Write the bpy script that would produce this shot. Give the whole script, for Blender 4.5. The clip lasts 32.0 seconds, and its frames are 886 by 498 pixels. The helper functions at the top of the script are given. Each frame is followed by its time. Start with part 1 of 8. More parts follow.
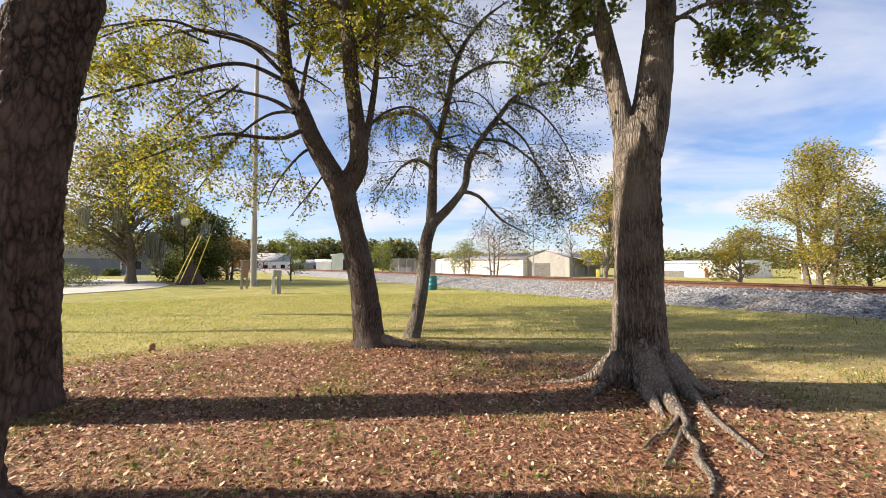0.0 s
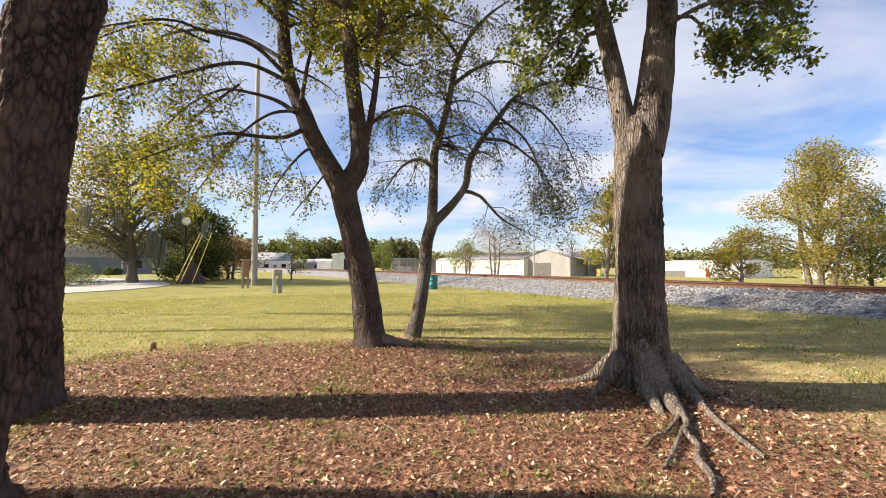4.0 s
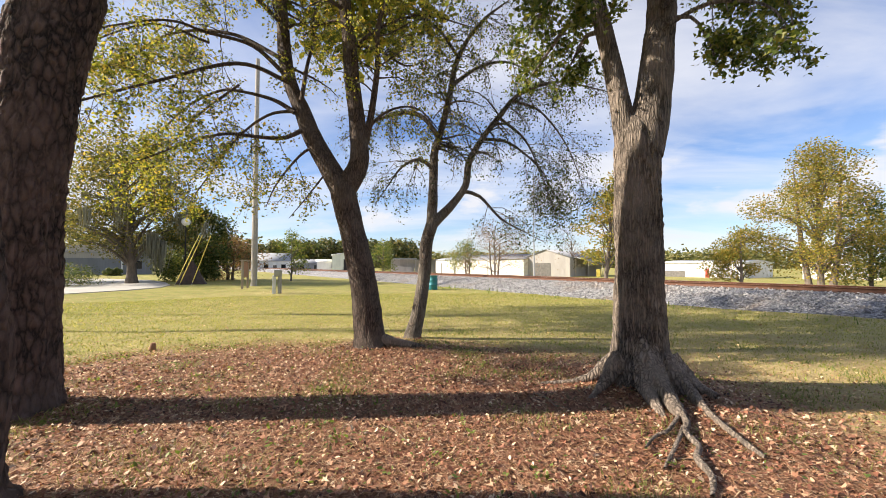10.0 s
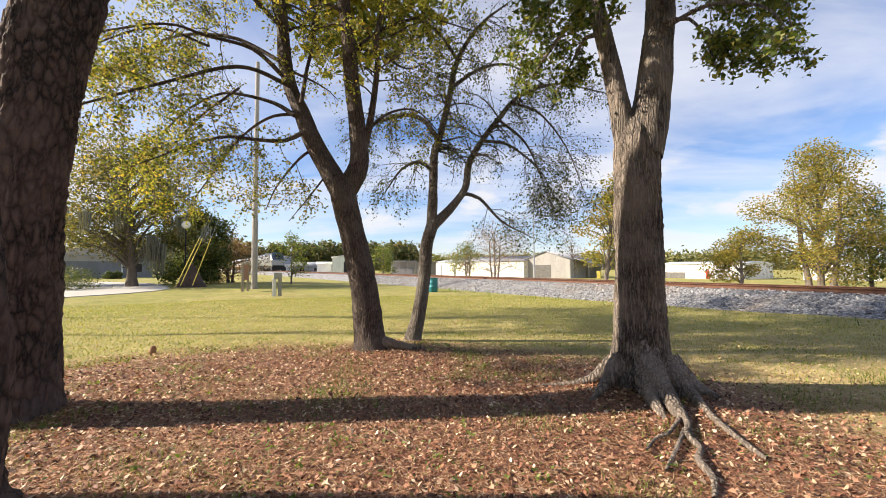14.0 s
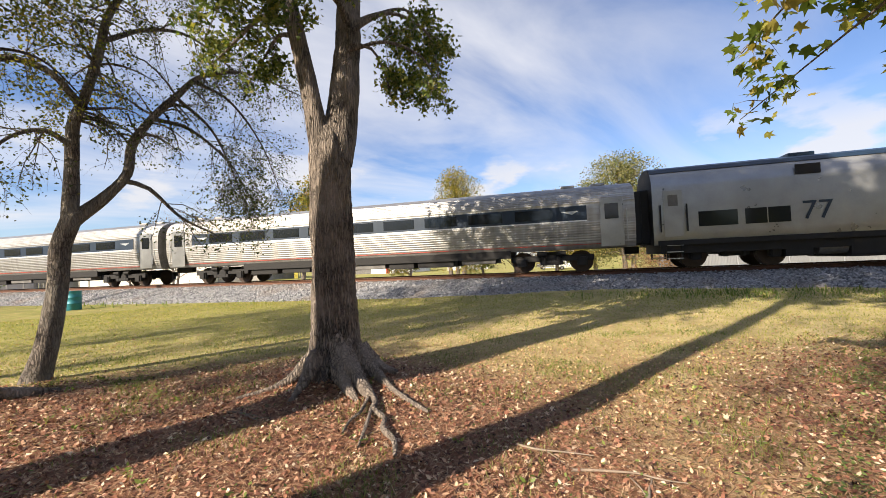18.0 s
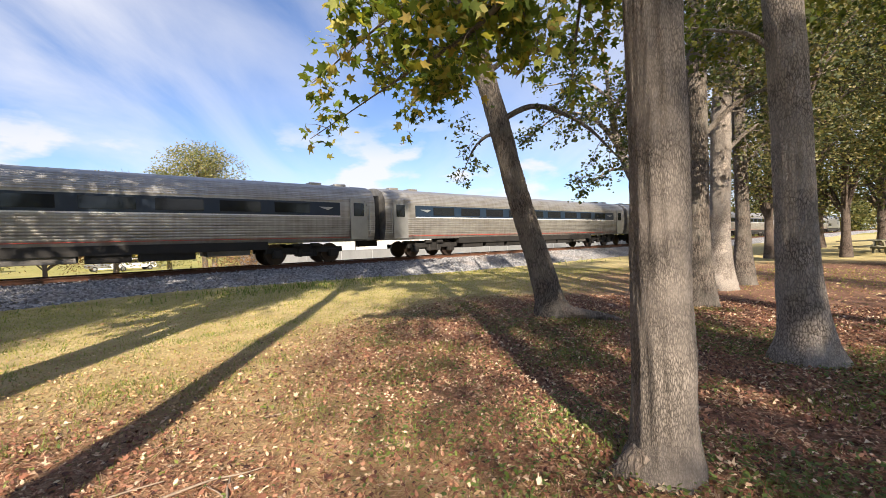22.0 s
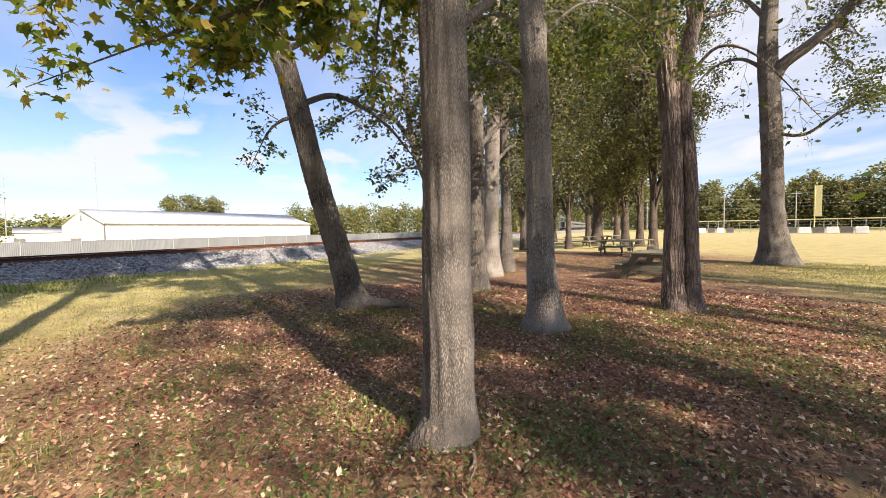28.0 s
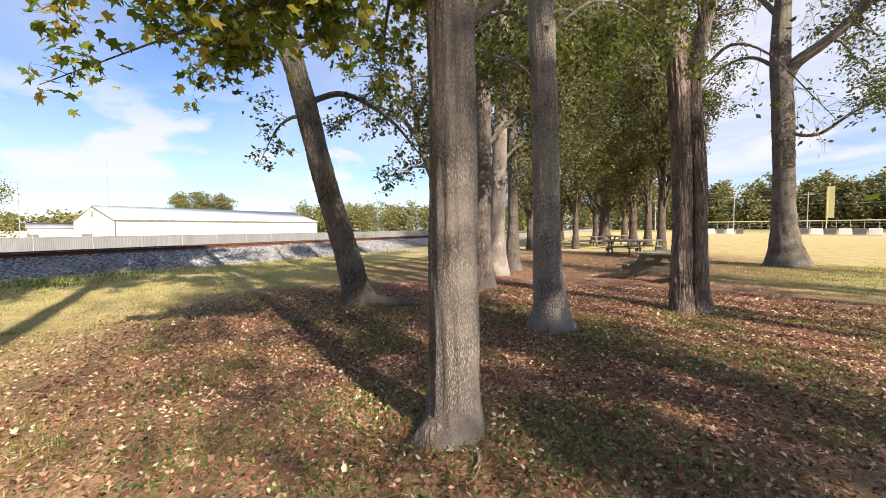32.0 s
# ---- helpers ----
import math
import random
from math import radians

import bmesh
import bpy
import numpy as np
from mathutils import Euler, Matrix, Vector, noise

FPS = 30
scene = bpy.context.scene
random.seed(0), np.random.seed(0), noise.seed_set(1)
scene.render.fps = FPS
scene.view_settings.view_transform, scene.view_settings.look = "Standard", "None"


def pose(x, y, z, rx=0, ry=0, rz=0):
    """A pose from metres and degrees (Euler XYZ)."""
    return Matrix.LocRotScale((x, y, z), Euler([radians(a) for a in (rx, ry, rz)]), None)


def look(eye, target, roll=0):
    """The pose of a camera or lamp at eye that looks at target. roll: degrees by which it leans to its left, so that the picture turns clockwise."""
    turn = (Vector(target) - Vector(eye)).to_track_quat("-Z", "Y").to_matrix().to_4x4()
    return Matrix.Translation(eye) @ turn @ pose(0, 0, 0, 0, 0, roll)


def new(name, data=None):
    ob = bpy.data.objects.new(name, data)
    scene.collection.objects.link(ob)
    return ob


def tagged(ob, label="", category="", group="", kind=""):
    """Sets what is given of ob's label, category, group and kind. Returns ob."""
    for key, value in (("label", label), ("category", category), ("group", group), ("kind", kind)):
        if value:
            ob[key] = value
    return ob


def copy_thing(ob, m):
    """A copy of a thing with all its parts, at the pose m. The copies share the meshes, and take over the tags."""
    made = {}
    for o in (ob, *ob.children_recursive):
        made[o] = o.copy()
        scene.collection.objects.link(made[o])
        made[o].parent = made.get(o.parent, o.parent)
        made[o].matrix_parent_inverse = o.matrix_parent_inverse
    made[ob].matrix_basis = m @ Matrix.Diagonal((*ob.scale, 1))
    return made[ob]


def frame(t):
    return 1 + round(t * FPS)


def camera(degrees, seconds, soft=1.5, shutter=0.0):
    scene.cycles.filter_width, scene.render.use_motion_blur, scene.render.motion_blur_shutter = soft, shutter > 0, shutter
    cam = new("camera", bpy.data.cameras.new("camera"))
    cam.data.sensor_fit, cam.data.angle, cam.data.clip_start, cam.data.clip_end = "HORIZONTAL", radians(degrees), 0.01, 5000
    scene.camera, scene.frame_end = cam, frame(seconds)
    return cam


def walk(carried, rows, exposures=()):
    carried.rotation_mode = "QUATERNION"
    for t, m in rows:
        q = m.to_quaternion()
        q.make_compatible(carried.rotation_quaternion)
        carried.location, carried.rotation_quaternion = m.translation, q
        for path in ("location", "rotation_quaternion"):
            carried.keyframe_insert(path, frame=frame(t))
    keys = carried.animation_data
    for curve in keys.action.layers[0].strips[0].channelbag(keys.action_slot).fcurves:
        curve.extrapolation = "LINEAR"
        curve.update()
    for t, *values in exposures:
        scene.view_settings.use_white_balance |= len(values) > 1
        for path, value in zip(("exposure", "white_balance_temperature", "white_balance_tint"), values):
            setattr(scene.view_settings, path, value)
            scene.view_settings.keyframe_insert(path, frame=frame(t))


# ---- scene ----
cam = camera(95.2, 32.0, soft=0.8)


def aim(yaw, pitch, roll):
    """The camera's turn on its tripod: yaw clockwise from +y, pitch up, roll to its left, in degrees."""
    y, p = radians(yaw), radians(pitch)
    return look((0, 0, 1.55), (10 * math.sin(y) * math.cos(p), 10 * math.cos(y) * math.cos(p), 1.55 + 10 * math.sin(p)), roll)


PAN = [
    (0, 0.00, 2.29, 0.00), (0.5, 0.00, 2.20, 0.03), (1, -0.03, 2.15, 0.04), (1.5, -0.05, 2.11, 0.06),
    (2, -0.09, 2.12, 0.08), (2.5, -0.11, 2.17, 0.10), (3, -0.11, 2.18, 0.13), (3.5, -0.08, 2.20, 0.08),
    (5.5, -0.21, 2.27, 0.12), (6, -0.22, 2.29, 0.14), (6.5, -0.21, 2.29, 0.15), (7, -0.12, 2.19, 0.12),
    (7.5, -0.09, 2.21, 0.06), (8, -0.08, 2.29, 0.05), (8.5, -0.12, 2.28, 0.14), (9, -0.14, 2.30, 0.16),
    (9.5, -0.09, 2.28, 0.09), (10, -0.08, 2.27, 0.03), (10.5, -0.29, 2.30, 0.08), (11, -0.47, 2.34, 0.16),
    (11.5, -0.52, 2.33, 0.17), (12, -0.43, 2.31, 0.03), (12.5, -0.32, 2.39, -0.06), (13, -0.24, 2.39, -0.04),
    (13.5, -0.20, 2.50, -0.12), (15.5, 4.75, 2.68, -0.53), (16, 11.55, 2.54, -0.91), (16.5, 19.76, 2.34, -1.34),
    (17, 27.13, 2.15, -1.77), (17.5, 33.95, 1.88, -2.23), (18, 40.97, 1.63, -2.51), (18.5, 51.41, 1.30, -2.71),
    (19, 61.79, 0.95, -2.65), (19.5, 70.46, 0.69, -2.64), (20, 77.51, 0.44, -2.71), (20.5, 83.12, 0.21, -2.47),
    (21, 87.90, -0.13, -2.24), (21.5, 92.02, -0.47, -2.10), (22, 95.59, -0.90, -1.96), (22.5, 98.71, -1.26, -1.83),
    (23, 101.56, -1.50, -1.78), (23.5, 104.03, -1.68, -1.70), (24, 106.50, -1.79, -1.67), (24.5, 109.52, -1.90, -1.55),
    (25, 112.82, -2.06, -1.41), (25.5, 116.11, -2.17, -1.20), (26, 119.04, -2.23, -0.98), (26.5, 121.07, -2.24, -0.82),
    (28.5, 123.38, -2.79, -0.85), (29, 123.46, -2.84, -0.84), (29.5, 123.45, -2.85, -0.84), (30, 123.41, -2.84, -0.80),
    (30.5, 123.28, -2.81, -0.71), (31, 123.12, -2.78, -0.60), (31.5, 122.80, -2.82, -0.47), (32, 122.34, -2.88, -0.40),
]
walk(cam, [(t, aim(*a)) for t, *a in PAN], [(0, 1.14, 6950, 13), (15, 1.14, 6950, 13), (18, 1.04, 6950, 13), (20, 1.06, 6950, 13), (23, 1.24, 7000, 14), (26, 1.18, 6900, 14), (32, 1.18, 6900, 14)])

# ---- sky, sun ----
SUN_EL, SUN_AZ = 30.0, -91.0          # the sun stands in the direction (sin az, cos az)
world = bpy.data.worlds.new("sky")
scene.world = world
world.use_nodes = True
wt = world.node_tree
wt.nodes.clear()


def wnode(kind, **values):
    n = wt.nodes.new(kind)
    for k, v in values.items():
        n.inputs[k].default_value = v
    return n


sky = wt.nodes.new("ShaderNodeTexSky")
sky.sky_type, sky.sun_disc = "NISHITA", False
sky.sun_elevation, sky.sun_rotation = radians(SUN_EL), radians(SUN_AZ)
sky.air_density, sky.dust_density, sky.ozone_density = 1.0, 0.15, 3.0
skyk = wt.nodes.new("ShaderNodeMix")
skyk.data_type, skyk.blend_type = "RGBA", "MULTIPLY"
skyk.inputs["Factor"].default_value = 1.0
skyk.inputs[7].default_value = (0.066, 0.077, 0.096, 1)
wt.links.new(sky.outputs[0], skyk.inputs[6])
tc = wt.nodes.new("ShaderNodeTexCoord")
sep = wt.nodes.new("ShaderNodeSeparateXYZ")
wt.links.new(tc.outputs["Generated"], sep.inputs[0])


def wmath(op, a, b=None, clamp=False):
    n = wt.nodes.new("ShaderNodeMath")
    n.operation, n.use_clamp = op, clamp
    for i, v in enumerate((a, b)):
        if v is None:
            continue
        if isinstance(v, (int, float)):
            n.inputs[i].default_value = v
        else:
            wt.links.new(v, n.inputs[i])
    return n.outputs[0]


# the cloud sheet lies flat overhead: directions are spread over a plane above the place
lift = wmath("ADD", wmath("MAXIMUM", sep.outputs[2], 0.0), 0.16)
flat = wt.nodes.new("ShaderNodeCombineXYZ")
wt.links.new(wmath("DIVIDE", sep.outputs[0], lift), flat.inputs[0])
wt.links.new(wmath("DIVIDE", sep.outputs[1], lift), flat.inputs[1])
mapn = wt.nodes.new("ShaderNodeMapping")
mapn.inputs["Rotation"].default_value = (0, 0, radians(-25))
mapn.inputs["Scale"].default_value = (0.55, 1.25, 1)
mapn.inputs["Location"].default_value = (3.1, 1.7, 0)
wt.links.new(flat.outputs[0], mapn.inputs[0])
cl1 = wnode("ShaderNodeTexNoise", Scale=1.15, Detail=7.0, Roughness=0.55, Distortion=0.5)
cl2 = wnode("ShaderNodeTexNoise", Scale=0.5, Detail=3.0, Roughness=0.5)
wt.links.new(mapn.outputs[0], cl1.inputs["Vector"])
wt.links.new(mapn.outputs[0], cl2.inputs["Vector"])
cover = wmath("ADD", wmath("MULTIPLY", cl1.outputs[0], 0.65), wmath("MULTIPLY", cl2.outputs[0], 0.35))
ramp = wt.nodes.new("ShaderNodeValToRGB")
ramp.color_ramp.elements[0].position, ramp.color_ramp.elements[1].position = 0.41, 0.64
wt.links.new(cover, ramp.inputs[0])
shade = wt.nodes.new("ShaderNodeValToRGB")
shade.color_ramp.elements[0].position, shade.color_ramp.elements[1].position = 0.3, 0.75
shade.color_ramp.elements[0].color = (0.56, 0.575, 0.60, 1)
shade.color_ramp.elements[1].color = (0.46, 0.495, 0.56, 1)
wt.links.new(cl1.outputs[0], shade.inputs[0])
mixc = wt.nodes.new("ShaderNodeMix")
mixc.data_type = "RGBA"
low = wnode("ShaderNodeMapRange")
low.inputs["From Min"].default_value, low.inputs["From Max"].default_value = 0.02, 0.36
low.inputs["To Min"].default_value, low.inputs["To Max"].default_value = 0.12, 0.02
wt.links.new(sep.outputs[2], low.inputs["Value"])
# the sheet thins out towards the east
east = wnode("ShaderNodeMapRange")
east.inputs["From Min"].default_value, east.inputs["From Max"].default_value = 0.72, 0.97
east.inputs["To Min"].default_value, east.inputs["To Max"].default_value = 0.80, 0.34
wt.links.new(sep.outputs[0], east.inputs["Value"])
wt.links.new(wmath("MINIMUM", wmath("ADD", wmath("MULTIPLY", ramp.outputs[0], east.outputs[0]), low.outputs[0]), 0.92), mixc.inputs["Factor"])
wt.links.new(skyk.outputs[2], mixc.inputs[6])
wt.links.new(shade.outputs[0], mixc.inputs[7])
bg = wnode("ShaderNodeBackground", Strength=0.87)
# small heaped clouds low over the horizon
puffv = wt.nodes.new("ShaderNodeCombineXYZ")
for i, k in enumerate((5.0, 5.0, 13.0)):
    wt.links.new(wmath("MULTIPLY", sep.outputs[i], k), puffv.inputs[i])
puff = wnode("ShaderNodeTexNoise", Scale=1.0, Detail=6.0, Roughness=0.5)
wt.links.new(puffv.outputs[0], puff.inputs["Vector"])
band_lo, band_hi = wnode("ShaderNodeMapRange"), wnode("ShaderNodeMapRange")
for b_, lo, hi, t0, t1 in ((band_lo, 0.05, 0.11, 0.0, 1.0), (band_hi, 0.20, 0.30, 1.0, 0.0)):
    b_.inputs["From Min"].default_value, b_.inputs["From Max"].default_value = lo, hi
    b_.inputs["To Min"].default_value, b_.inputs["To Max"].default_value = t0, t1
    wt.links.new(sep.outputs[2], b_.inputs["Value"])
edge = wt.nodes.new("ShaderNodeValToRGB")
edge.color_ramp.elements[0].position, edge.color_ramp.elements[1].position = 0.52, 0.60
wt.links.new(puff.outputs[0], edge.inputs[0])
mixp = wt.nodes.new("ShaderNodeMix")
mixp.data_type = "RGBA"
mixp.inputs[7].default_value = (0.48, 0.50, 0.535, 1)
wt.links.new(wmath("MULTIPLY", wmath("MULTIPLY", edge.outputs[0], wmath("MULTIPLY", band_lo.outputs[0], band_hi.outputs[0])), 0.8), mixp.inputs["Factor"])
wt.links.new(mixc.outputs[2], mixp.inputs[6])
wt.links.new(mixp.outputs[2], bg.inputs[0])
wout = wt.nodes.new("ShaderNodeOutputWorld")
wt.links.new(bg.outputs[0], wout.inputs[0])

sun = new("sun", bpy.data.lights.new("sun", "SUN"))
sun.data.energy, sun.data.angle, sun.data.color = 5.0, radians(0.53), (1.0, 0.93, 0.80)
sa, se = radians(SUN_AZ), radians(SUN_EL)
sun.matrix_world = look((60 * math.sin(sa) * math.cos(se), 60 * math.cos(sa) * math.cos(se), 60 * math.sin(se)), (0, 0, 0))

# ---- plan ----
TRACK_AZ, TRACK_D, RAIL_Z = 56.7, 19.85, 0.80      # the track's normal, its centre line's distance and the rail tops
NX, NY = math.sin(radians(TRACK_AZ)), math.cos(radians(TRACK_AZ))
UX, UY = NY, -NX                                   # the way the train goes


def along(s, d, z=0.0):
    """A place s metres along the track and d metres from the camera's foot towards it."""
    return Vector((NX * d + UX * s, NY * d + UY * s, z))


def polar(az, d, z=0.0):
    return Vector((d * math.sin(radians(az)), d * math.cos(radians(az)), z))


TRACK_M = Matrix(((UX, NX, 0, 0), (UY, NY, 0, 0), (0, 0, 1, 0), (0, 0, 0, 1)))   # x along the train's way, y away from the camera


def ground_z(x, y):
    d, s = NX * x + NY * y, UX * x + UY * y
    near = math.exp(-(x * x + y * y) / 900.0)
    z = near * 0.05 * noise.noise((x * 0.35, y * 0.35, 0.0))
    z += 0.20 * math.exp(-((d - 16.6) / 1.5) ** 2 - ((s - 3.0) / 7.5) ** 2)
    z += 0.10 * math.exp(-((x + 1.0) ** 2 + (y - 7.4) ** 2) / 1.6)
    z += 0.16 * math.exp(-((x - 2.5) ** 2 + (y - 5.0) ** 2) / 0.9)
    z += 0.10 * math.exp(-((x - 2.45) ** 2 + (y + 1.6) ** 2) / 0.5)
    if d > 24:
        z -= min(1.0, 0.035 * (d - 24))
    return z


# ---- helpers for meshes ----
def material(name, rough=0.8, metal=0.0):
    m = bpy.data.materials.new(name)
    m.use_nodes = True
    b = m.node_tree.nodes["Principled BSDF"]
    b.inputs["Roughness"].default_value, b.inputs["Metallic"].default_value = rough, metal
    return m, m.node_tree, b


def node(nt, kind, *links, **values):
    """A node with input values by name; links: (input name, socket)."""
    n = nt.nodes.new(kind)
    for k, v in values.items():
        n.inputs[k.replace("_", " ")].default_value = v
    for k, s in links:
        nt.links.new(s, n.inputs[k])
    return n


def ramp_node(nt, fac, *stops):
    n = nt.nodes.new("ShaderNodeValToRGB")
    el = n.color_ramp.elements
    while len(el) < len(stops):
        el.new(0.5)
    for e, (p, c) in zip(el, stops):
        e.position, e.color = p, (*c, 1)
    nt.links.new(fac, n.inputs[0])
    return n.outputs[0]


def mix_node(nt, fac, a, b, blend="MIX"):
    n = nt.nodes.new("ShaderNodeMix")
    n.data_type, n.blend_type = "RGBA", blend
    for sock, v in ((n.inputs["Factor"], fac), (n.inputs[6], a), (n.inputs[7], b)):
        if isinstance(v, (int, float)):
            sock.default_value = v
        elif isinstance(v, tuple):
            sock.default_value = (*v, 1)
        else:
            nt.links.new(v, sock)
    return n.outputs[2]


def math_node(nt, op, a, b=0.0, clamp=False):
    n = nt.nodes.new("ShaderNodeMath")
    n.operation, n.use_clamp = op, clamp
    for i, v in enumerate((a, b)):
        if isinstance(v, (int, float)):
            n.inputs[i].default_value = v
        else:
            nt.links.new(v, n.inputs[i])
    return n.outputs[0]


def place_node(nt, scale=(1, 1, 1), local=True):
    """The point on the surface, in the object's or the world's metres, scaled."""
    if local:
        s = nt.nodes.new("ShaderNodeTexCoord").outputs["Object"]
    else:
        s = nt.nodes.new("ShaderNodeNewGeometry").outputs["Position"]
    m = node(nt, "ShaderNodeMapping", ("Vector", s))
    m.inputs["Scale"].default_value = scale
    return m.outputs[0]


def bump_node(nt, b, height, strength=0.4, distance=0.01):
    n = node(nt, "ShaderNodeBump", ("Height", height), Strength=strength, Distance=distance)
    nt.links.new(n.outputs[0], b.inputs["Normal"])


def plain(name, colour, rough=0.7, metal=0.0, vary=0.25, size=6.0, grain=60.0, bump=0.15, scale=(1, 1, 1)):
    """Paint, metal, stone and so on: one colour, blotched at two sizes, with fine relief."""
    m, nt, b = material(name, rough, metal)
    v = place_node(nt, scale)
    n1 = node(nt, "ShaderNodeTexNoise", ("Vector", v), Scale=size, Detail=4.0, Roughness=0.6)
    n2 = node(nt, "ShaderNodeTexNoise", ("Vector", v), Scale=grain, Detail=3.0)
    dark = tuple(c * (1 - vary) for c in colour)
    light = tuple(min(1, c * (1 + vary * 0.6)) for c in colour)
    c1 = ramp_node(nt, n1.outputs[0], (0.3, dark), (0.7, light))
    c2 = mix_node(nt, 0.25, c1, ramp_node(nt, n2.outputs[0], (0.3, dark), (0.7, light)))
    nt.links.new(c2, b.inputs["Base Color"])
    if bump:
        bump_node(nt, b, n2.outputs[0], bump, 0.006)
    r = math_node(nt, "ADD", math_node(nt, "MULTIPLY", n1.outputs[0], 0.3), rough - 0.15, True)
    nt.links.new(r, b.inputs["Roughness"])
    return m


def mesh(name, verts, faces, mat=None, smooth=False):
    """A mesh from an array of points and an array of faces of one size."""
    verts, faces = np.asarray(verts, dtype=np.float32), np.asarray(faces, dtype=np.int32)
    me = bpy.data.meshes.new(name)
    me.vertices.add(len(verts))
    me.vertices.foreach_set("co", verts.ravel())
    k = faces.shape[1]
    me.loops.add(faces.size)
    me.loops.foreach_set("vertex_index", faces.ravel())
    me.polygons.add(len(faces))
    me.polygons.foreach_set("loop_start", np.arange(0, faces.size, k, dtype=np.int32))
    me.polygons.foreach_set("loop_total", np.full(len(faces), k, dtype=np.int32))
    if smooth:
        me.polygons.foreach_set("use_smooth", np.ones(len(faces), dtype=bool))
    me.update(calc_edges=True)
    if mat:
        me.materials.append(mat)
    return me


def joined(chunks):
    """Several (points, faces) of one face size as one."""
    vs, fs, n = [], [], 0
    for v, f in chunks:
        vs.append(np.asarray(v, dtype=float))
        fs.append(np.asarray(f) + n)
        n += len(v)
    return np.concatenate(vs), np.concatenate(fs)


def part(name, data, mat, parent, label="", m=None, smooth=False):
    """One mesh object under a thing or a part. data: a bmesh, a mesh, or (points, faces)."""
    if isinstance(data, bmesh.types.BMesh):
        me = bpy.data.meshes.new(name)
        if smooth:
            for f in data.faces:
                f.smooth = True
        data.to_mesh(me)
        data.free()
        me.materials.append(mat)
    elif isinstance(data, tuple):
        me = mesh(name, *data, mat, smooth)
    else:
        me = data
    ob = new(name, me)
    ob.parent = parent
    if m is not None:
        ob.matrix_local = m
    if label:
        ob["label"] = label
    return ob


def thing(name, label, category, m=None, group="", kind=""):
    ob = new(name)
    if m is not None:
        ob.matrix_world = m
    ob.empty_display_size = 0.2
    return tagged(ob, label, category, group, kind)


def box(bm, x0, x1, y0, y1, z0, z1, bevel=0.0):
    r = bmesh.ops.create_cube(bm, size=1.0, matrix=Matrix.LocRotScale(((x0 + x1) / 2, (y0 + y1) / 2, (z0 + z1) / 2), None, (x1 - x0, y1 - y0, z1 - z0)))
    if bevel:
        es = list({e for v in r["verts"] for e in v.link_edges})
        bmesh.ops.bevel(bm, geom=es, offset=bevel, segments=2, profile=0.6, affect="EDGES")
    return r


def boxes(*rows, bevel=0.0):
    bm = bmesh.new()
    for r in rows:
        box(bm, *r, bevel=bevel)
    return bm


def rod(bm, p, q, r0, r1=None, sides=10):
    """A tapered round bar from p to q."""
    p, q = Vector(p), Vector(q)
    d = q - p
    m = Matrix.Translation((p + q) / 2) @ d.to_track_quat("Z", "Y").to_matrix().to_4x4()
    return bmesh.ops.create_cone(bm, cap_ends=True, segments=sides, radius1=r0, radius2=r0 if r1 is None else r1, depth=d.length, matrix=m)


def rods(*rows, sides=10):
    bm = bmesh.new()
    for r in rows:
        rod(bm, *r, sides=sides)
    return bm


def smooth_line(pts, step):
    """A polyline (x, y, z, r) rounded by a Catmull-Rom spline, in steps of about that length."""
    p = np.array(pts, dtype=float)
    p = np.vstack([2 * p[0] - p[1], p, 2 * p[-1] - p[-2]])
    out = []
    for i in range(1, len(p) - 2):
        n = max(1, int(np.linalg.norm(p[i + 1, :3] - p[i, :3]) / step))
        for t in np.arange(n) / n:
            a, b, c, d = p[i - 1], p[i], p[i + 1], p[i + 2]
            out.append(0.5 * (2 * b + (c - a) * t + (2 * a - 5 * b + 4 * c - d) * t * t + (3 * b - a - 3 * c + d) * t ** 3))
    out.append(p[-2])
    return np.array(out)


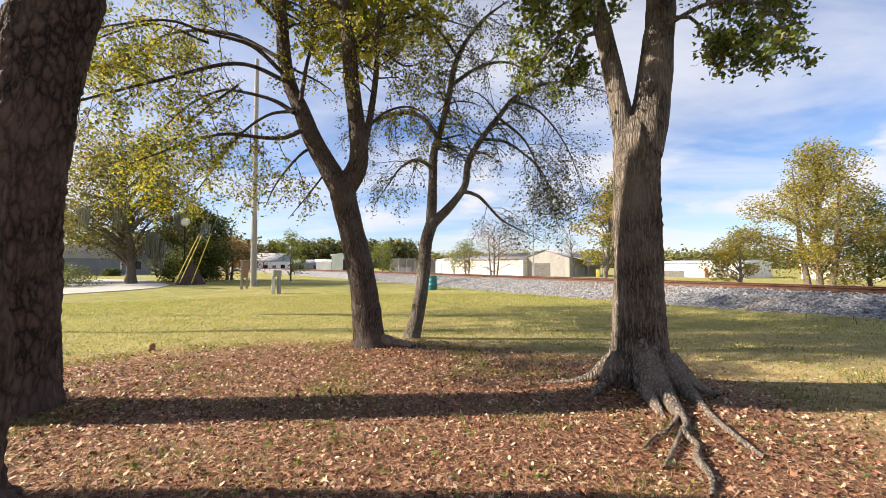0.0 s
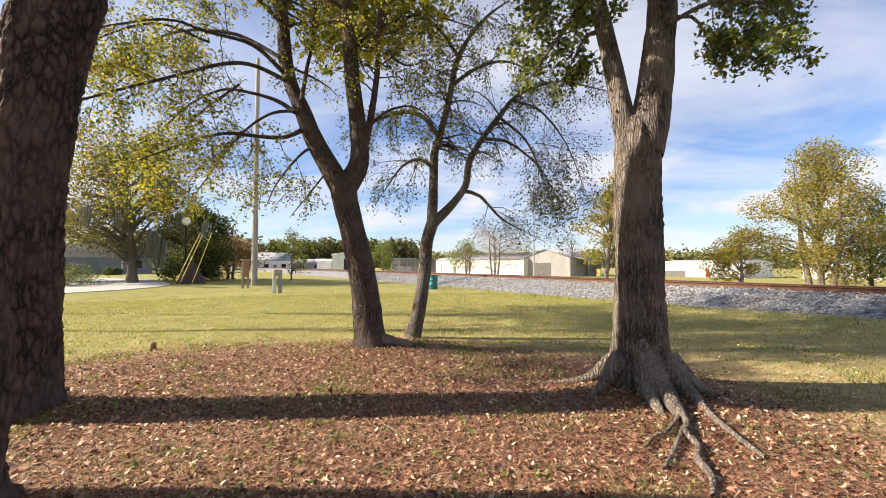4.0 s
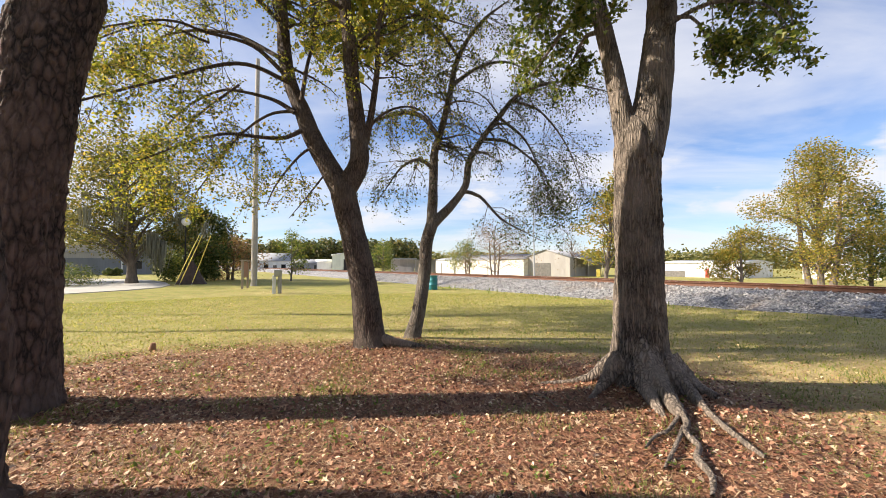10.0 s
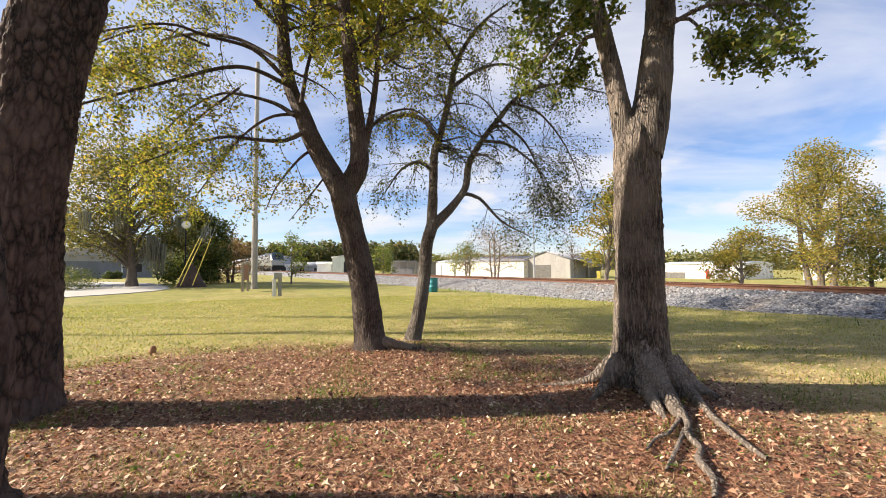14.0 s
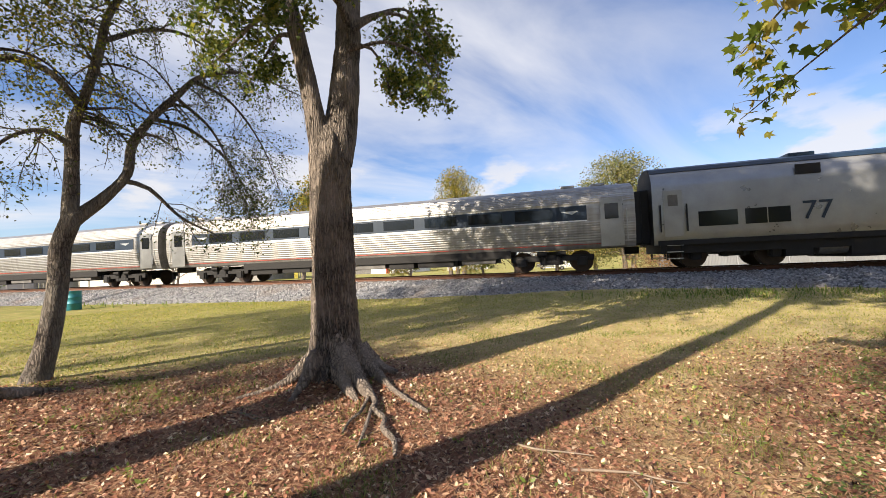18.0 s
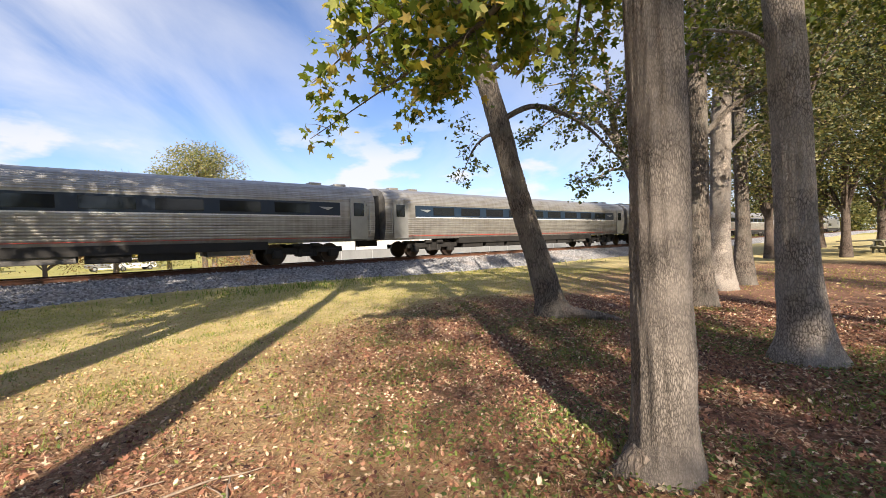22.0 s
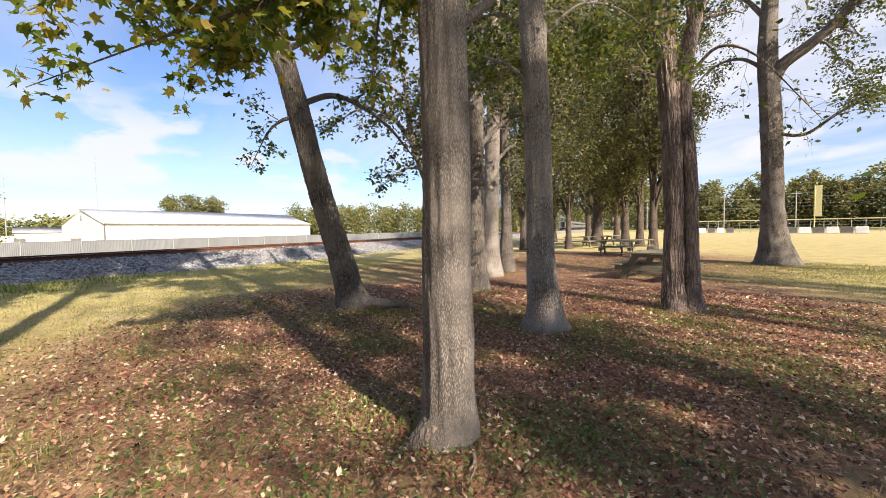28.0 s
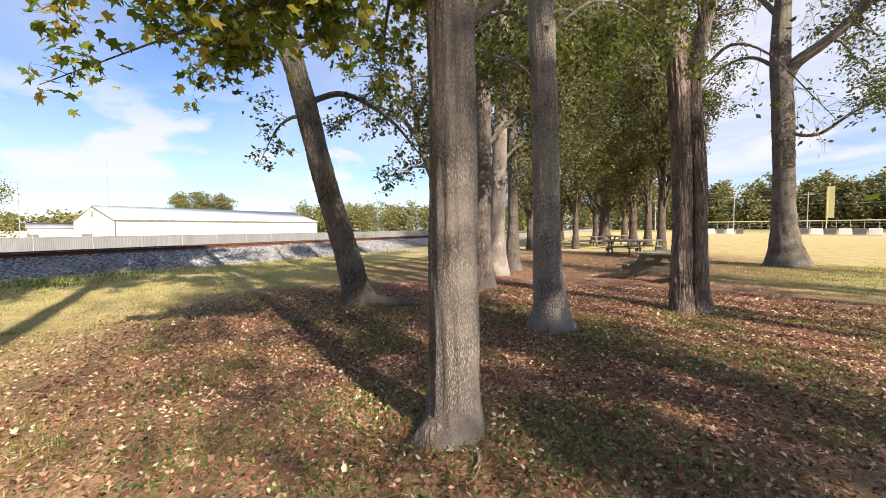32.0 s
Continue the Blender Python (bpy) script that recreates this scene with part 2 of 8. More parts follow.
def tube(line, sides=8, relief=0.0, seed=0, furrow=(0, 0.0, 0.0)):
    """Points and faces (quads) of a round limb along rows (x, y, z, r), with an uneven surface."""
    line = np.asarray(line, dtype=float)
    c, r = line[:, :3], np.maximum(line[:, 3], 0.0008)
    d = np.gradient(c, axis=0)
    d /= np.linalg.norm(d, axis=1)[:, None] + 1e-9
    ref = np.array((0.0, 1.0, 0.0)) if abs(d[:, 1]).mean() < 0.8 else np.array((1.0, 0.0, 0.0))
    u = np.cross(d, ref)
    u /= np.linalg.norm(u, axis=1)[:, None] + 1e-9
    v = np.cross(d, u)
    a = np.arange(sides) / sides * 2 * np.pi
    rr = np.repeat(r[:, None], sides, 1)
    if relief:
        rng = np.random.default_rng(seed)
        h = np.concatenate([[0], np.cumsum(np.linalg.norm(np.diff(c, axis=0), axis=1))])
        for k in range(10):
            f, g, ph = rng.integers(2, 15), rng.uniform(0.5, 4.0), rng.uniform(0, 6.28)
            rr = rr * (1 + relief * 0.35 * np.sin(f * a[None, :] + g * h[:, None] + ph) * np.sin(1.3 * g * h[:, None] + 2 * ph))
        rr = rr * (1 + relief * 0.3 * rng.standard_normal(rr.shape))
    if furrow[0]:
        # bark ridges: how many round the trunk, how deep, and how often they break along it
        rng = np.random.default_rng(seed + 9)
        h = np.concatenate([[0], np.cumsum(np.linalg.norm(np.diff(c, axis=0), axis=1))])[:, None]
        warp = sum(w * np.sin(k * a[None, :] + g * h + p) for k, g, w, p in zip((1, 2, 3, 5, 8, 4), rng.uniform(-4, 4, 6), (1.5, 1.3, 1.1, 0.9, 0.8, 1.0), rng.uniform(0, 6.28, 6)))
        ridge = np.abs(np.sin(0.5 * (furrow[0] * a[None, :]) + warp)) ** 0.6
        if furrow[2]:
            col = np.floor((0.5 * furrow[0] * a[None, :] + warp) / np.pi)
            ridge = ridge * np.abs(np.sin(np.pi * furrow[2] * h + 2.4 * col + 0.6 * warp)) ** 0.3
        fade = np.clip(h / 0.3, 0.2, 1.0)
        rr = rr + furrow[1] * fade * (ridge - 0.7 + 0.25 * rng.standard_normal(rr.shape) * 0.5)
    pts = c[:, None, :] + rr[:, :, None] * (np.cos(a)[None, :, None] * u[:, None, :] + np.sin(a)[None, :, None] * v[:, None, :])
    n = len(c)
    i = np.arange(n - 1)[:, None] * sides
    j = np.arange(sides)[None, :]
    k = (j + 1) % sides
    f = np.stack([i + j, i + k, i + sides + k, i + sides + j], -1).reshape(-1, 4)
    return pts.reshape(-1, 3), f


def star_leaf(points=5, notch=0.42):
    """The outline of a star-shaped leaf, a metre across, its stalk at the origin."""
    out = [(0.0, 0.0)]
    angles = np.linspace(-2.15, 2.15, points)
    for i, a in enumerate(angles):
        r = 0.62 if abs(a) < 0.1 else 0.54 if abs(a) < 1.3 else 0.40
        out.append((0.36 + 0.0 + r * math.cos(a), r * math.sin(a)))
        if i < points - 1:
            b = (a + angles[i + 1]) / 2
            out.append((0.36 + notch * 0.55 * math.cos(b), notch * 0.55 * math.sin(b)))
    return np.array(out)


OVAL = np.array([(0, 0), (0.3, -0.24), (0.65, -0.2), (1, 0), (0.65, 0.2), (0.3, 0.24)])
DIAMOND = np.array([(0, 0), (0.5, -0.3), (1, 0), (0.5, 0.3)])
STAR = star_leaf()
LOBED = np.array([(0, 0), (0.25, -0.46), (0.5, -0.18), (1, 0), (0.5, 0.18), (0.25, 0.46)])


def leaves(at, size, outline, rng, droop=0.3, flat=0.0, curl=0.25):
    """Leaves of that outline at many points, turned at random. flat: 1 lies on the ground. Points and faces."""
    at = np.asarray(at, dtype=float)
    n, k = len(at), len(outline)
    yaw = rng.uniform(0, 2 * np.pi, n)
    tilt = rng.normal(-droop, 0.5, n) if not flat else rng.normal(0, 0.35 * (1.2 - flat), n)
    rollv = rng.normal(0, 0.9 if not flat else 0.35, n)
    sz = size * rng.uniform(0.65, 1.3, n)
    x = np.stack([np.cos(yaw) * np.cos(tilt), np.sin(yaw) * np.cos(tilt), np.sin(tilt)], 1)
    y0 = np.stack([-np.sin(yaw), np.cos(yaw), 0 * yaw], 1)
    z0 = np.cross(x, y0)
    y = y0 * np.cos(rollv)[:, None] + z0 * np.sin(rollv)[:, None]
    z = np.cross(x, y)
    o = np.asarray(outline)
    bend = curl * (o[:, 1] ** 2 * 1.6 - 0.35 * (o[:, 0] - 0.4) ** 2)
    cv = rng.uniform(-0.6, 1.4, n)
    p = at[:, None, :] + sz[:, None, None] * (o[None, :, 0, None] * x[:, None, :] + o[None, :, 1, None] * y[:, None, :] + (bend[None, :] * cv[:, None])[:, :, None] * z[:, None, :])
    f = np.arange(n * k).reshape(n, k)
    return p.reshape(-1, 3), f

# ---- materials ----
def bark_material(name, dark, light, ridge=(22, 22, 3.2), plates=0.0, bump=0.9, moss=None, stray=(3.4, 1.1)):
    m, nt, b = material(name, 0.92)
    v = place_node(nt, ridge)
    warp = node(nt, "ShaderNodeTexNoise", ("Vector", place_node(nt, (3, 3, 3))), Scale=1.6, Detail=3.0)
    vv = nt.nodes.new("ShaderNodeVectorMath")
    vv.operation = "ADD"
    nt.links.new(v, vv.inputs[0])
    nt.links.new(node(nt, "ShaderNodeMapping", ("Vector", warp.outputs["Color"]), Scale=(stray[0],) * 3).outputs[0], vv.inputs[1])
    if plates:
        vor = nt.nodes.new("ShaderNodeTexVoronoi")
        vor.feature = "DISTANCE_TO_EDGE"
        vor.inputs["Scale"].default_value = 0.55
        rag = node(nt, "ShaderNodeTexNoise", ("Vector", v), Scale=1.6, Detail=4.0)
        v2 = nt.nodes.new("ShaderNodeVectorMath")
        v2.operation = "ADD"
        nt.links.new(vv.outputs[0], v2.inputs[0])
        nt.links.new(node(nt, "ShaderNodeMapping", ("Vector", rag.outputs["Color"]), Scale=(stray[1],) * 3).outputs[0], v2.inputs[1])
        vv = v2
        nt.links.new(vv.outputs[0], vor.inputs["Vector"])
        cell = nt.nodes.new("ShaderNodeTexVoronoi")
        cell.inputs["Scale"].default_value = 0.55
        nt.links.new(vv.outputs[0], cell.inputs["Vector"])
        tone = node(nt, "ShaderNodeSeparateColor", ("Color", cell.outputs["Color"])).outputs[0]
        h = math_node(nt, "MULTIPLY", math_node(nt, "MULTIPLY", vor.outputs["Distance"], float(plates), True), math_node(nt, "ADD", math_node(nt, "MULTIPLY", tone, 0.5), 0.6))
    else:
        n = node(nt, "ShaderNodeTexNoise", ("Vector", vv.outputs[0]), Scale=0.8, Detail=6.0, Roughness=0.65, Distortion=0.8)
        h = math_node(nt, "MULTIPLY", math_node(nt, "ABSOLUTE", math_node(nt, "SUBTRACT", n.outputs[0], 0.5)), 6.0, True)
    fine = node(nt, "ShaderNodeTexNoise", ("Vector", place_node(nt, (60, 60, 25))), Scale=1.5, Detail=5.0, Roughness=0.7)
    blot = node(nt, "ShaderNodeTexNoise", ("Vector", place_node(nt)), Scale=2.2, Detail=4.0, Roughness=0.6)
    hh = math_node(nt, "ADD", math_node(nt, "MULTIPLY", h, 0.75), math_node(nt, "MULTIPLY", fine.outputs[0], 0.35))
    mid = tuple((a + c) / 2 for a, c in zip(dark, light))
    # relief shading is put into the colour: dark in crevices, light on plates
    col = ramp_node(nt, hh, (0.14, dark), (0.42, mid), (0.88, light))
    col = mix_node(nt, ramp_node(nt, blot.outputs[0], (0.42, (0, 0, 0)), (0.62, (1, 1, 1))), col, mix_node(nt, 0.55, col, moss or tuple(c * 1.35 for c in light)))
    nt.links.new(col, b.inputs["Base Color"])
    bump_node(nt, b, hh, bump, 0.05 if plates else 0.03)
    return m


def leaf_material(name, *colours, rough=0.55, through_light=0.35):
    m, nt, b = material(name, rough)
    g = nt.nodes.new("ShaderNodeNewGeometry")
    col = ramp_node(nt, g.outputs["Random Per Island"], *[(i / max(1, len(colours) - 1), c) for i, c in enumerate(colours)])
    n = node(nt, "ShaderNodeTexNoise", ("Vector", place_node(nt, local=False)), Scale=18.0, Detail=3.0)
    col = mix_node(nt, 0.35, col, mix_node(nt, 1.0, col, ramp_node(nt, n.outputs[0], (0.3, (0.45, 0.45, 0.4)), (0.7, (1.5, 1.45, 1.2))), "MULTIPLY"))
    nt.links.new(col, b.inputs["Base Color"])
    if through_light:
        t = node(nt, "ShaderNodeBsdfTranslucent", ("Color", mix_node(nt, 1.0, col, (1.5, 1.5, 0.8), "MULTIPLY")))
        x = node(nt, "ShaderNodeMixShader", (1, b.outputs[0]), (2, t.outputs[0]), Fac=through_light)
        nt.links.new(x.outputs[0], nt.nodes["Material Output"].inputs[0])
    return m


def ground_material():
    m, nt, b = material("lawn_soil", 0.95)
    pos = place_node(nt, local=False)
    big = node(nt, "ShaderNodeTexNoise", ("Vector", pos), Scale=0.16, Detail=4.0, Roughness=0.6)
    mid = node(nt, "ShaderNodeTexNoise", ("Vector", pos), Scale=1.3, Detail=5.0, Roughness=0.65)
    fine = node(nt, "ShaderNodeTexNoise", ("Vector", pos), Scale=16.0, Detail=6.0, Roughness=0.75)
    tiny = node(nt, "ShaderNodeTexNoise", ("Vector", pos), Scale=70.0, Detail=4.0, Roughness=0.7)
    lush = ramp_node(nt, mid.outputs[0], (0.25, (0.15, 0.17, 0.03)), (0.5, (0.25, 0.255, 0.05)), (0.75, (0.37, 0.335, 0.09)))
    dry = ramp_node(nt, mid.outputs[0], (0.25, (0.32, 0.23, 0.10)), (0.5, (0.50, 0.37, 0.185)), (0.75, (0.64, 0.50, 0.29)))
    litter = ramp_node(nt, fine.outputs[0], (0.33, (0.04, 0.018, 0.013)), (0.46, (0.18, 0.078, 0.05)), (0.58, (0.38, 0.18, 0.115)), (0.72, (0.68, 0.45, 0.32)))

    def near(x, y, r0, r1, sx=1.0, sy=1.0):
        """1 within r0 of the place, 0 past r1, with a ragged rim."""
        vm = nt.nodes.new("ShaderNodeVectorMath")
        vm.operation = "MULTIPLY_ADD"
        nt.links.new(pos, vm.inputs[0])
        vm.inputs[1].default_value, vm.inputs[2].default_value = (sx, sy, 0), (-x * sx, -y * sy, 0)
        ln = nt.nodes.new("ShaderNodeVectorMath")
        ln.operation = "LENGTH"
        nt.links.new(vm.outputs[0], ln.inputs[0])
        d = math_node(nt, "ADD", ln.outputs["Value"], math_node(nt, "MULTIPLY", math_node(nt, "SUBTRACT", mid.outputs[0], 0.5), 2.2))
        mr = node(nt, "ShaderNodeMapRange", ("Value", d))
        mr.inputs["From Min"].default_value, mr.inputs["From Max"].default_value = r0, r1
        mr.inputs["To Min"].default_value, mr.inputs["To Max"].default_value = 1.0, 0.0
        return mr.outputs[0]

    dryness = near(6, 1.5, 5, 9)
    grass = mix_node(nt, math_node(nt, "MAXIMUM", dryness, ramp_node(nt, big.outputs[0], (0.45, (0, 0, 0)), (0.7, (0.4, 0.4, 0.4)))), lush, dry)
    grass = mix_node(nt, 0.55, grass, mix_node(nt, 1.0, grass, ramp_node(nt, fine.outputs[0], (0.2, (0.4, 0.42, 0.35)), (0.8, (1.6, 1.55, 1.4))), "MULTIPLY"))
    patch = node(nt, "ShaderNodeTexNoise", ("Vector", pos), Scale=4.2, Detail=5.0, Roughness=0.7)
    grass = mix_node(nt, ramp_node(nt, patch.outputs[0], (0.50, (0, 0, 0)), (0.64, (0.75, 0.75, 0.75))), grass, (0.34, 0.22, 0.09))
    straw = ramp_node(nt, mid.outputs[0], (0.25, (0.31, 0.25, 0.10)), (0.5, (0.50, 0.40, 0.18)), (0.75, (0.62, 0.50, 0.28)))
    grass = mix_node(nt, math_node(nt, "MULTIPLY", near(34, -62, 66, 92), 0.85), grass, straw)
    lit = math_node(nt, "MAXIMUM", near(-1.8, 3.3, 3.6, 5.6, 0.8, 1.0), near(5.8, -6.0, 4.4, 7.0, 1.0, 0.8))
    lit = math_node(nt, "MAXIMUM", lit, near(12, -14.5, 4.5, 9.0, 1.0, 0.7))
    lit = math_node(nt, "MAXIMUM", lit, math_node(nt, "MULTIPLY", near(2.2, 1.4, 1.0, 4.6), 0.45))
    lit = math_node(nt, "MULTIPLY", lit, ramp_node(nt, fine.outputs[0], (0.3, (0.75, 0.75, 0.75)), (0.55, (1, 1, 1))))
    col = mix_node(nt, lit, grass, litter)
    col = mix_node(nt, 0.3, col, mix_node(nt, 1.0, col, ramp_node(nt, tiny.outputs[0], (0.25, (0.35, 0.35, 0.33)), (0.75, (1.7, 1.65, 1.55))), "MULTIPLY"))
    nt.links.new(col, b.inputs["Base Color"])
    h = math_node(nt, "ADD", fine.outputs[0], math_node(nt, "MULTIPLY", tiny.outputs[0], 0.6))
    bump_node(nt, b, h, 0.9, 0.05)
    return m


def ballast_material(island=False):
    m, nt, b = material("granite_chips" if island else "granite_bed", 0.85)
    pos = place_node(nt, local=False)
    vor = node(nt, "ShaderNodeTexVoronoi", ("Vector", pos), Scale=17.0)
    n = node(nt, "ShaderNodeTexNoise", ("Vector", pos), Scale=0.7, Detail=5.0)
    if island:
        f = nt.nodes.new("ShaderNodeNewGeometry").outputs["Random Per Island"]
    else:
        f = node(nt, "ShaderNodeSeparateColor", ("Color", vor.outputs["Color"])).outputs[0]
    col = ramp_node(nt, f, (0.0, (0.11, 0.11, 0.12)), (0.5, (0.25, 0.25, 0.26)), (1.0, (0.47, 0.46, 0.45)))
    col = mix_node(nt, ramp_node(nt, n.outputs[0], (0.5, (0, 0, 0)), (0.75, (0.5, 0.5, 0.5))), col, (0.30, 0.22, 0.16))
    nt.links.new(col, b.inputs["Base Color"])
    if not island:
        bump_node(nt, b, vor.outputs["Distance"], 1.0, 0.06)
    return m


def steel_material(name, colour, rough=0.34, grime=0.35):
    """Brushed stainless steel with road dirt."""
    m, nt, b = material(name, rough, 0.7)
    v = place_node(nt, (0.5, 3, 3))
    n = node(nt, "ShaderNodeTexNoise", ("Vector", v), Scale=1.4, Detail=6.0, Roughness=0.65)
    st = node(nt, "ShaderNodeTexNoise", ("Vector", place_node(nt, (3.0, 1, 0.25))), Scale=2.0, Detail=5.0)
    dirt = tuple(c * (1 - grime) * f for c, f in zip(colour, (1.0, 0.95, 0.89)))
    col = mix_node(nt, ramp_node(nt, n.outputs[0], (0.35, (0, 0, 0)), (0.7, (1, 1, 1))), colour, dirt)
    col = mix_node(nt, 0.3, col, ramp_node(nt, st.outputs[0], (0.35, dirt), (0.65, colour)))
    nt.links.new(col, b.inputs["Base Color"])
    nt.links.new(math_node(nt, "ADD", math_node(nt, "MULTIPLY", n.outputs[0], 0.35), rough - 0.12, True), b.inputs["Roughness"])
    return m


def boards_material(name, colour, pitch=0.3, axis=0, rough=0.6, depth=0.02):
    """Ribbed metal sheet or boards: ribs at a true pitch along one axis."""
    m, nt, b = material(name, rough)
    v = place_node(nt)
    s = node(nt, "ShaderNodeSeparateXYZ", ("Vector", v)).outputs[axis]
    w = math_node(nt, "ABSOLUTE", math_node(nt, "SUBTRACT", math_node(nt, "FRACT", math_node(nt, "DIVIDE", s, pitch)), 0.5))
    n = node(nt, "ShaderNodeTexNoise", ("Vector", place_node(nt, (1, 1, 0.3))), Scale=0.8, Detail=5.0, Roughness=0.65)
    dark = tuple(c * 0.78 for c in colour)
    col = ramp_node(nt, n.outputs[0], (0.3, dark), (0.65, colour))
    col = mix_node(nt, ramp_node(nt, w, (0.0, (0.45, 0.45, 0.45)), (0.08, (0, 0, 0))), col, dark)
    nt.links.new(col, b.inputs["Base Color"])
    bump_node(nt, b, math_node(nt, "MULTIPLY", w, 4.0, True), 0.6, depth)
    return m


# near-black first colour stands for the shade between the pine's plates
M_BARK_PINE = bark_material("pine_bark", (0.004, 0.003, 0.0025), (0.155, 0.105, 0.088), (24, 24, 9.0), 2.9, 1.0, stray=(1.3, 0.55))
M_BARK_GUM = bark_material("sweetgum_bark", (0.03, 0.024, 0.02), (0.235, 0.20, 0.172), (185, 185, 46), 2.8, 0.32, moss=(0.25, 0.213, 0.185))
M_BARK_SHAG = bark_material("shaggy_bark", (0.035, 0.023, 0.018), (0.36, 0.27, 0.225), (44, 44, 4.5), 4.2, 1.0)
M_BARK_OAK = bark_material("grey_furrowed_bark", (0.02, 0.015, 0.012), (0.32, 0.26, 0.212), (58, 58, 5.0), 3.0, 1.0)
M_BARK_MAPLE = bark_material("dark_grey_bark", (0.028, 0.021, 0.017), (0.235, 0.19, 0.155), (60, 60, 13), 4.2, 0.8, moss=(0.28, 0.25, 0.21))
M_BARK_DARK = bark_material("dark_brown_bark", (0.016, 0.011, 0.009), (0.15, 0.108, 0.088), (60, 60, 11), 4.2, 0.8, moss=(0.18, 0.14, 0.115))
M_BARK_SMOOTH = bark_material("mottled_bark", (0.06, 0.047, 0.039), (0.36, 0.305, 0.26), (80, 80, 26), 4.2, 0.6, moss=(0.38, 0.34, 0.30))
M_BARK_FAR = plain("far_bark", (0.16, 0.13, 0.105), 0.9, vary=0.5, size=3, scale=(3, 3, 0.8))
M_LEAF_GREEN = leaf_material("green_leaf", (0.045, 0.075, 0.018), (0.085, 0.125, 0.028), (0.16, 0.19, 0.042), (0.26, 0.235, 0.06), through_light=0.42)
M_LEAF_GOLD = leaf_material("turning_leaf", (0.06, 0.08, 0.02), (0.125, 0.15, 0.032), (0.22, 0.235, 0.05), (0.34, 0.31, 0.07), (0.44, 0.30, 0.07), through_light=0.5)
M_LEAF_AMBER = leaf_material("amber_leaf", (0.11, 0.13, 0.022), (0.20, 0.20, 0.035), (0.30, 0.24, 0.045), (0.38, 0.24, 0.06))
M_LEAF_DARK = leaf_material("dark_leaf", (0.03, 0.05, 0.016), (0.06, 0.09, 0.028), (0.115, 0.14, 0.042), (0.21, 0.19, 0.065), through_light=0.42)
# duller, darker greens: the wood's shade is put into this leaf colour
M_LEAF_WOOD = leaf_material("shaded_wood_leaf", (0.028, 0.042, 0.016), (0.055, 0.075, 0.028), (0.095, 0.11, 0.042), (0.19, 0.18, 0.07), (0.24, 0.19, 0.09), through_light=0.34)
M_LEAF_OAK = leaf_material("oak_leaf", (0.055, 0.06, 0.022), (0.10, 0.10, 0.036), (0.17, 0.155, 0.05), (0.30, 0.22, 0.06), through_light=0.4)
M_LEAF_STAR = leaf_material("sweetgum_leaf", (0.05, 0.085, 0.016), (0.09, 0.14, 0.026), (0.16, 0.22, 0.042), (0.27, 0.31, 0.07), (0.36, 0.33, 0.085), (0.38, 0.27, 0.08), through_light=0.5)
M_LEAF_RUST = leaf_material("rusty_leaf", (0.13, 0.075, 0.04), (0.22, 0.12, 0.06), (0.30, 0.19, 0.10))
M_LEAF_OLIVE = leaf_material("far_olive_leaf", (0.09, 0.105, 0.045), (0.15, 0.165, 0.065), (0.23, 0.22, 0.085), (0.31, 0.25, 0.11), through_light=0.35)
# paler copy of the olive leaf, distance haze put into its colour
M_LEAF_FAR = leaf_material("hazy_far_leaf", (0.10, 0.115, 0.055), (0.15, 0.16, 0.07), (0.21, 0.20, 0.09), (0.28, 0.21, 0.12), through_light=0.4)
M_LEAF_PINE = leaf_material("pine_needles_green", (0.02, 0.045, 0.012), (0.05, 0.085, 0.025), (0.09, 0.12, 0.04), through_light=0.2)
M_LITTER = leaf_material("fallen_leaf", (0.04, 0.017, 0.013), (0.11, 0.042, 0.028), (0.19, 0.074, 0.048), (0.28, 0.115, 0.075), (0.36, 0.16, 0.105), (0.46, 0.235, 0.155), (0.64, 0.43, 0.30), (0.82, 0.68, 0.53), rough=0.7, through_light=0.12)
M_LAWNLEAF = leaf_material("pale_fallen_leaf", (0.30, 0.15, 0.085), (0.42, 0.23, 0.13), (0.52, 0.33, 0.18), (0.64, 0.46, 0.26), (0.74, 0.58, 0.36), rough=0.7, through_light=0.12)
M_NEEDLE = leaf_material("pine_straw", (0.12, 0.055, 0.03), (0.27, 0.12, 0.065), (0.42, 0.22, 0.125), (0.60, 0.43, 0.29), rough=0.7, through_light=0.0)
M_GRASS = leaf_material("grass_blade", (0.14, 0.175, 0.03), (0.24, 0.265, 0.05), (0.35, 0.335, 0.08), (0.48, 0.40, 0.16), through_light=0.4)
M_WEED = leaf_material("weed_leaf", (0.10, 0.14, 0.03), (0.19, 0.23, 0.055), (0.30, 0.31, 0.10), through_light=0.35)
M_IVY = leaf_material("ground_ivy_leaf", (0.07, 0.11, 0.03), (0.13, 0.18, 0.045), (0.22, 0.27, 0.08), through_light=0.3)
M_LUSH = leaf_material("lush_weed", (0.10, 0.15, 0.03), (0.18, 0.24, 0.05), (0.29, 0.33, 0.10), through_light=0.35)
M_STEEL_OLD = steel_material("old_stainless_steel", (0.42, 0.39, 0.35), 0.45, 0.3)
M_MOSS = leaf_material("hanging_moss", (0.16, 0.16, 0.12), (0.24, 0.24, 0.19), (0.32, 0.31, 0.25), through_light=0.2)
M_GROUND = ground_material()
M_BALLAST, M_CHIPS = ballast_material(), ballast_material(True)
M_RAIL = plain("rusty_rail", (0.13, 0.058, 0.034), 0.75, 0.3, 0.4, 3, 40)
M_RAILTOP = plain("worn_rail_head", (0.42, 0.40, 0.38), 0.3, 0.9, 0.2, 3, 40)
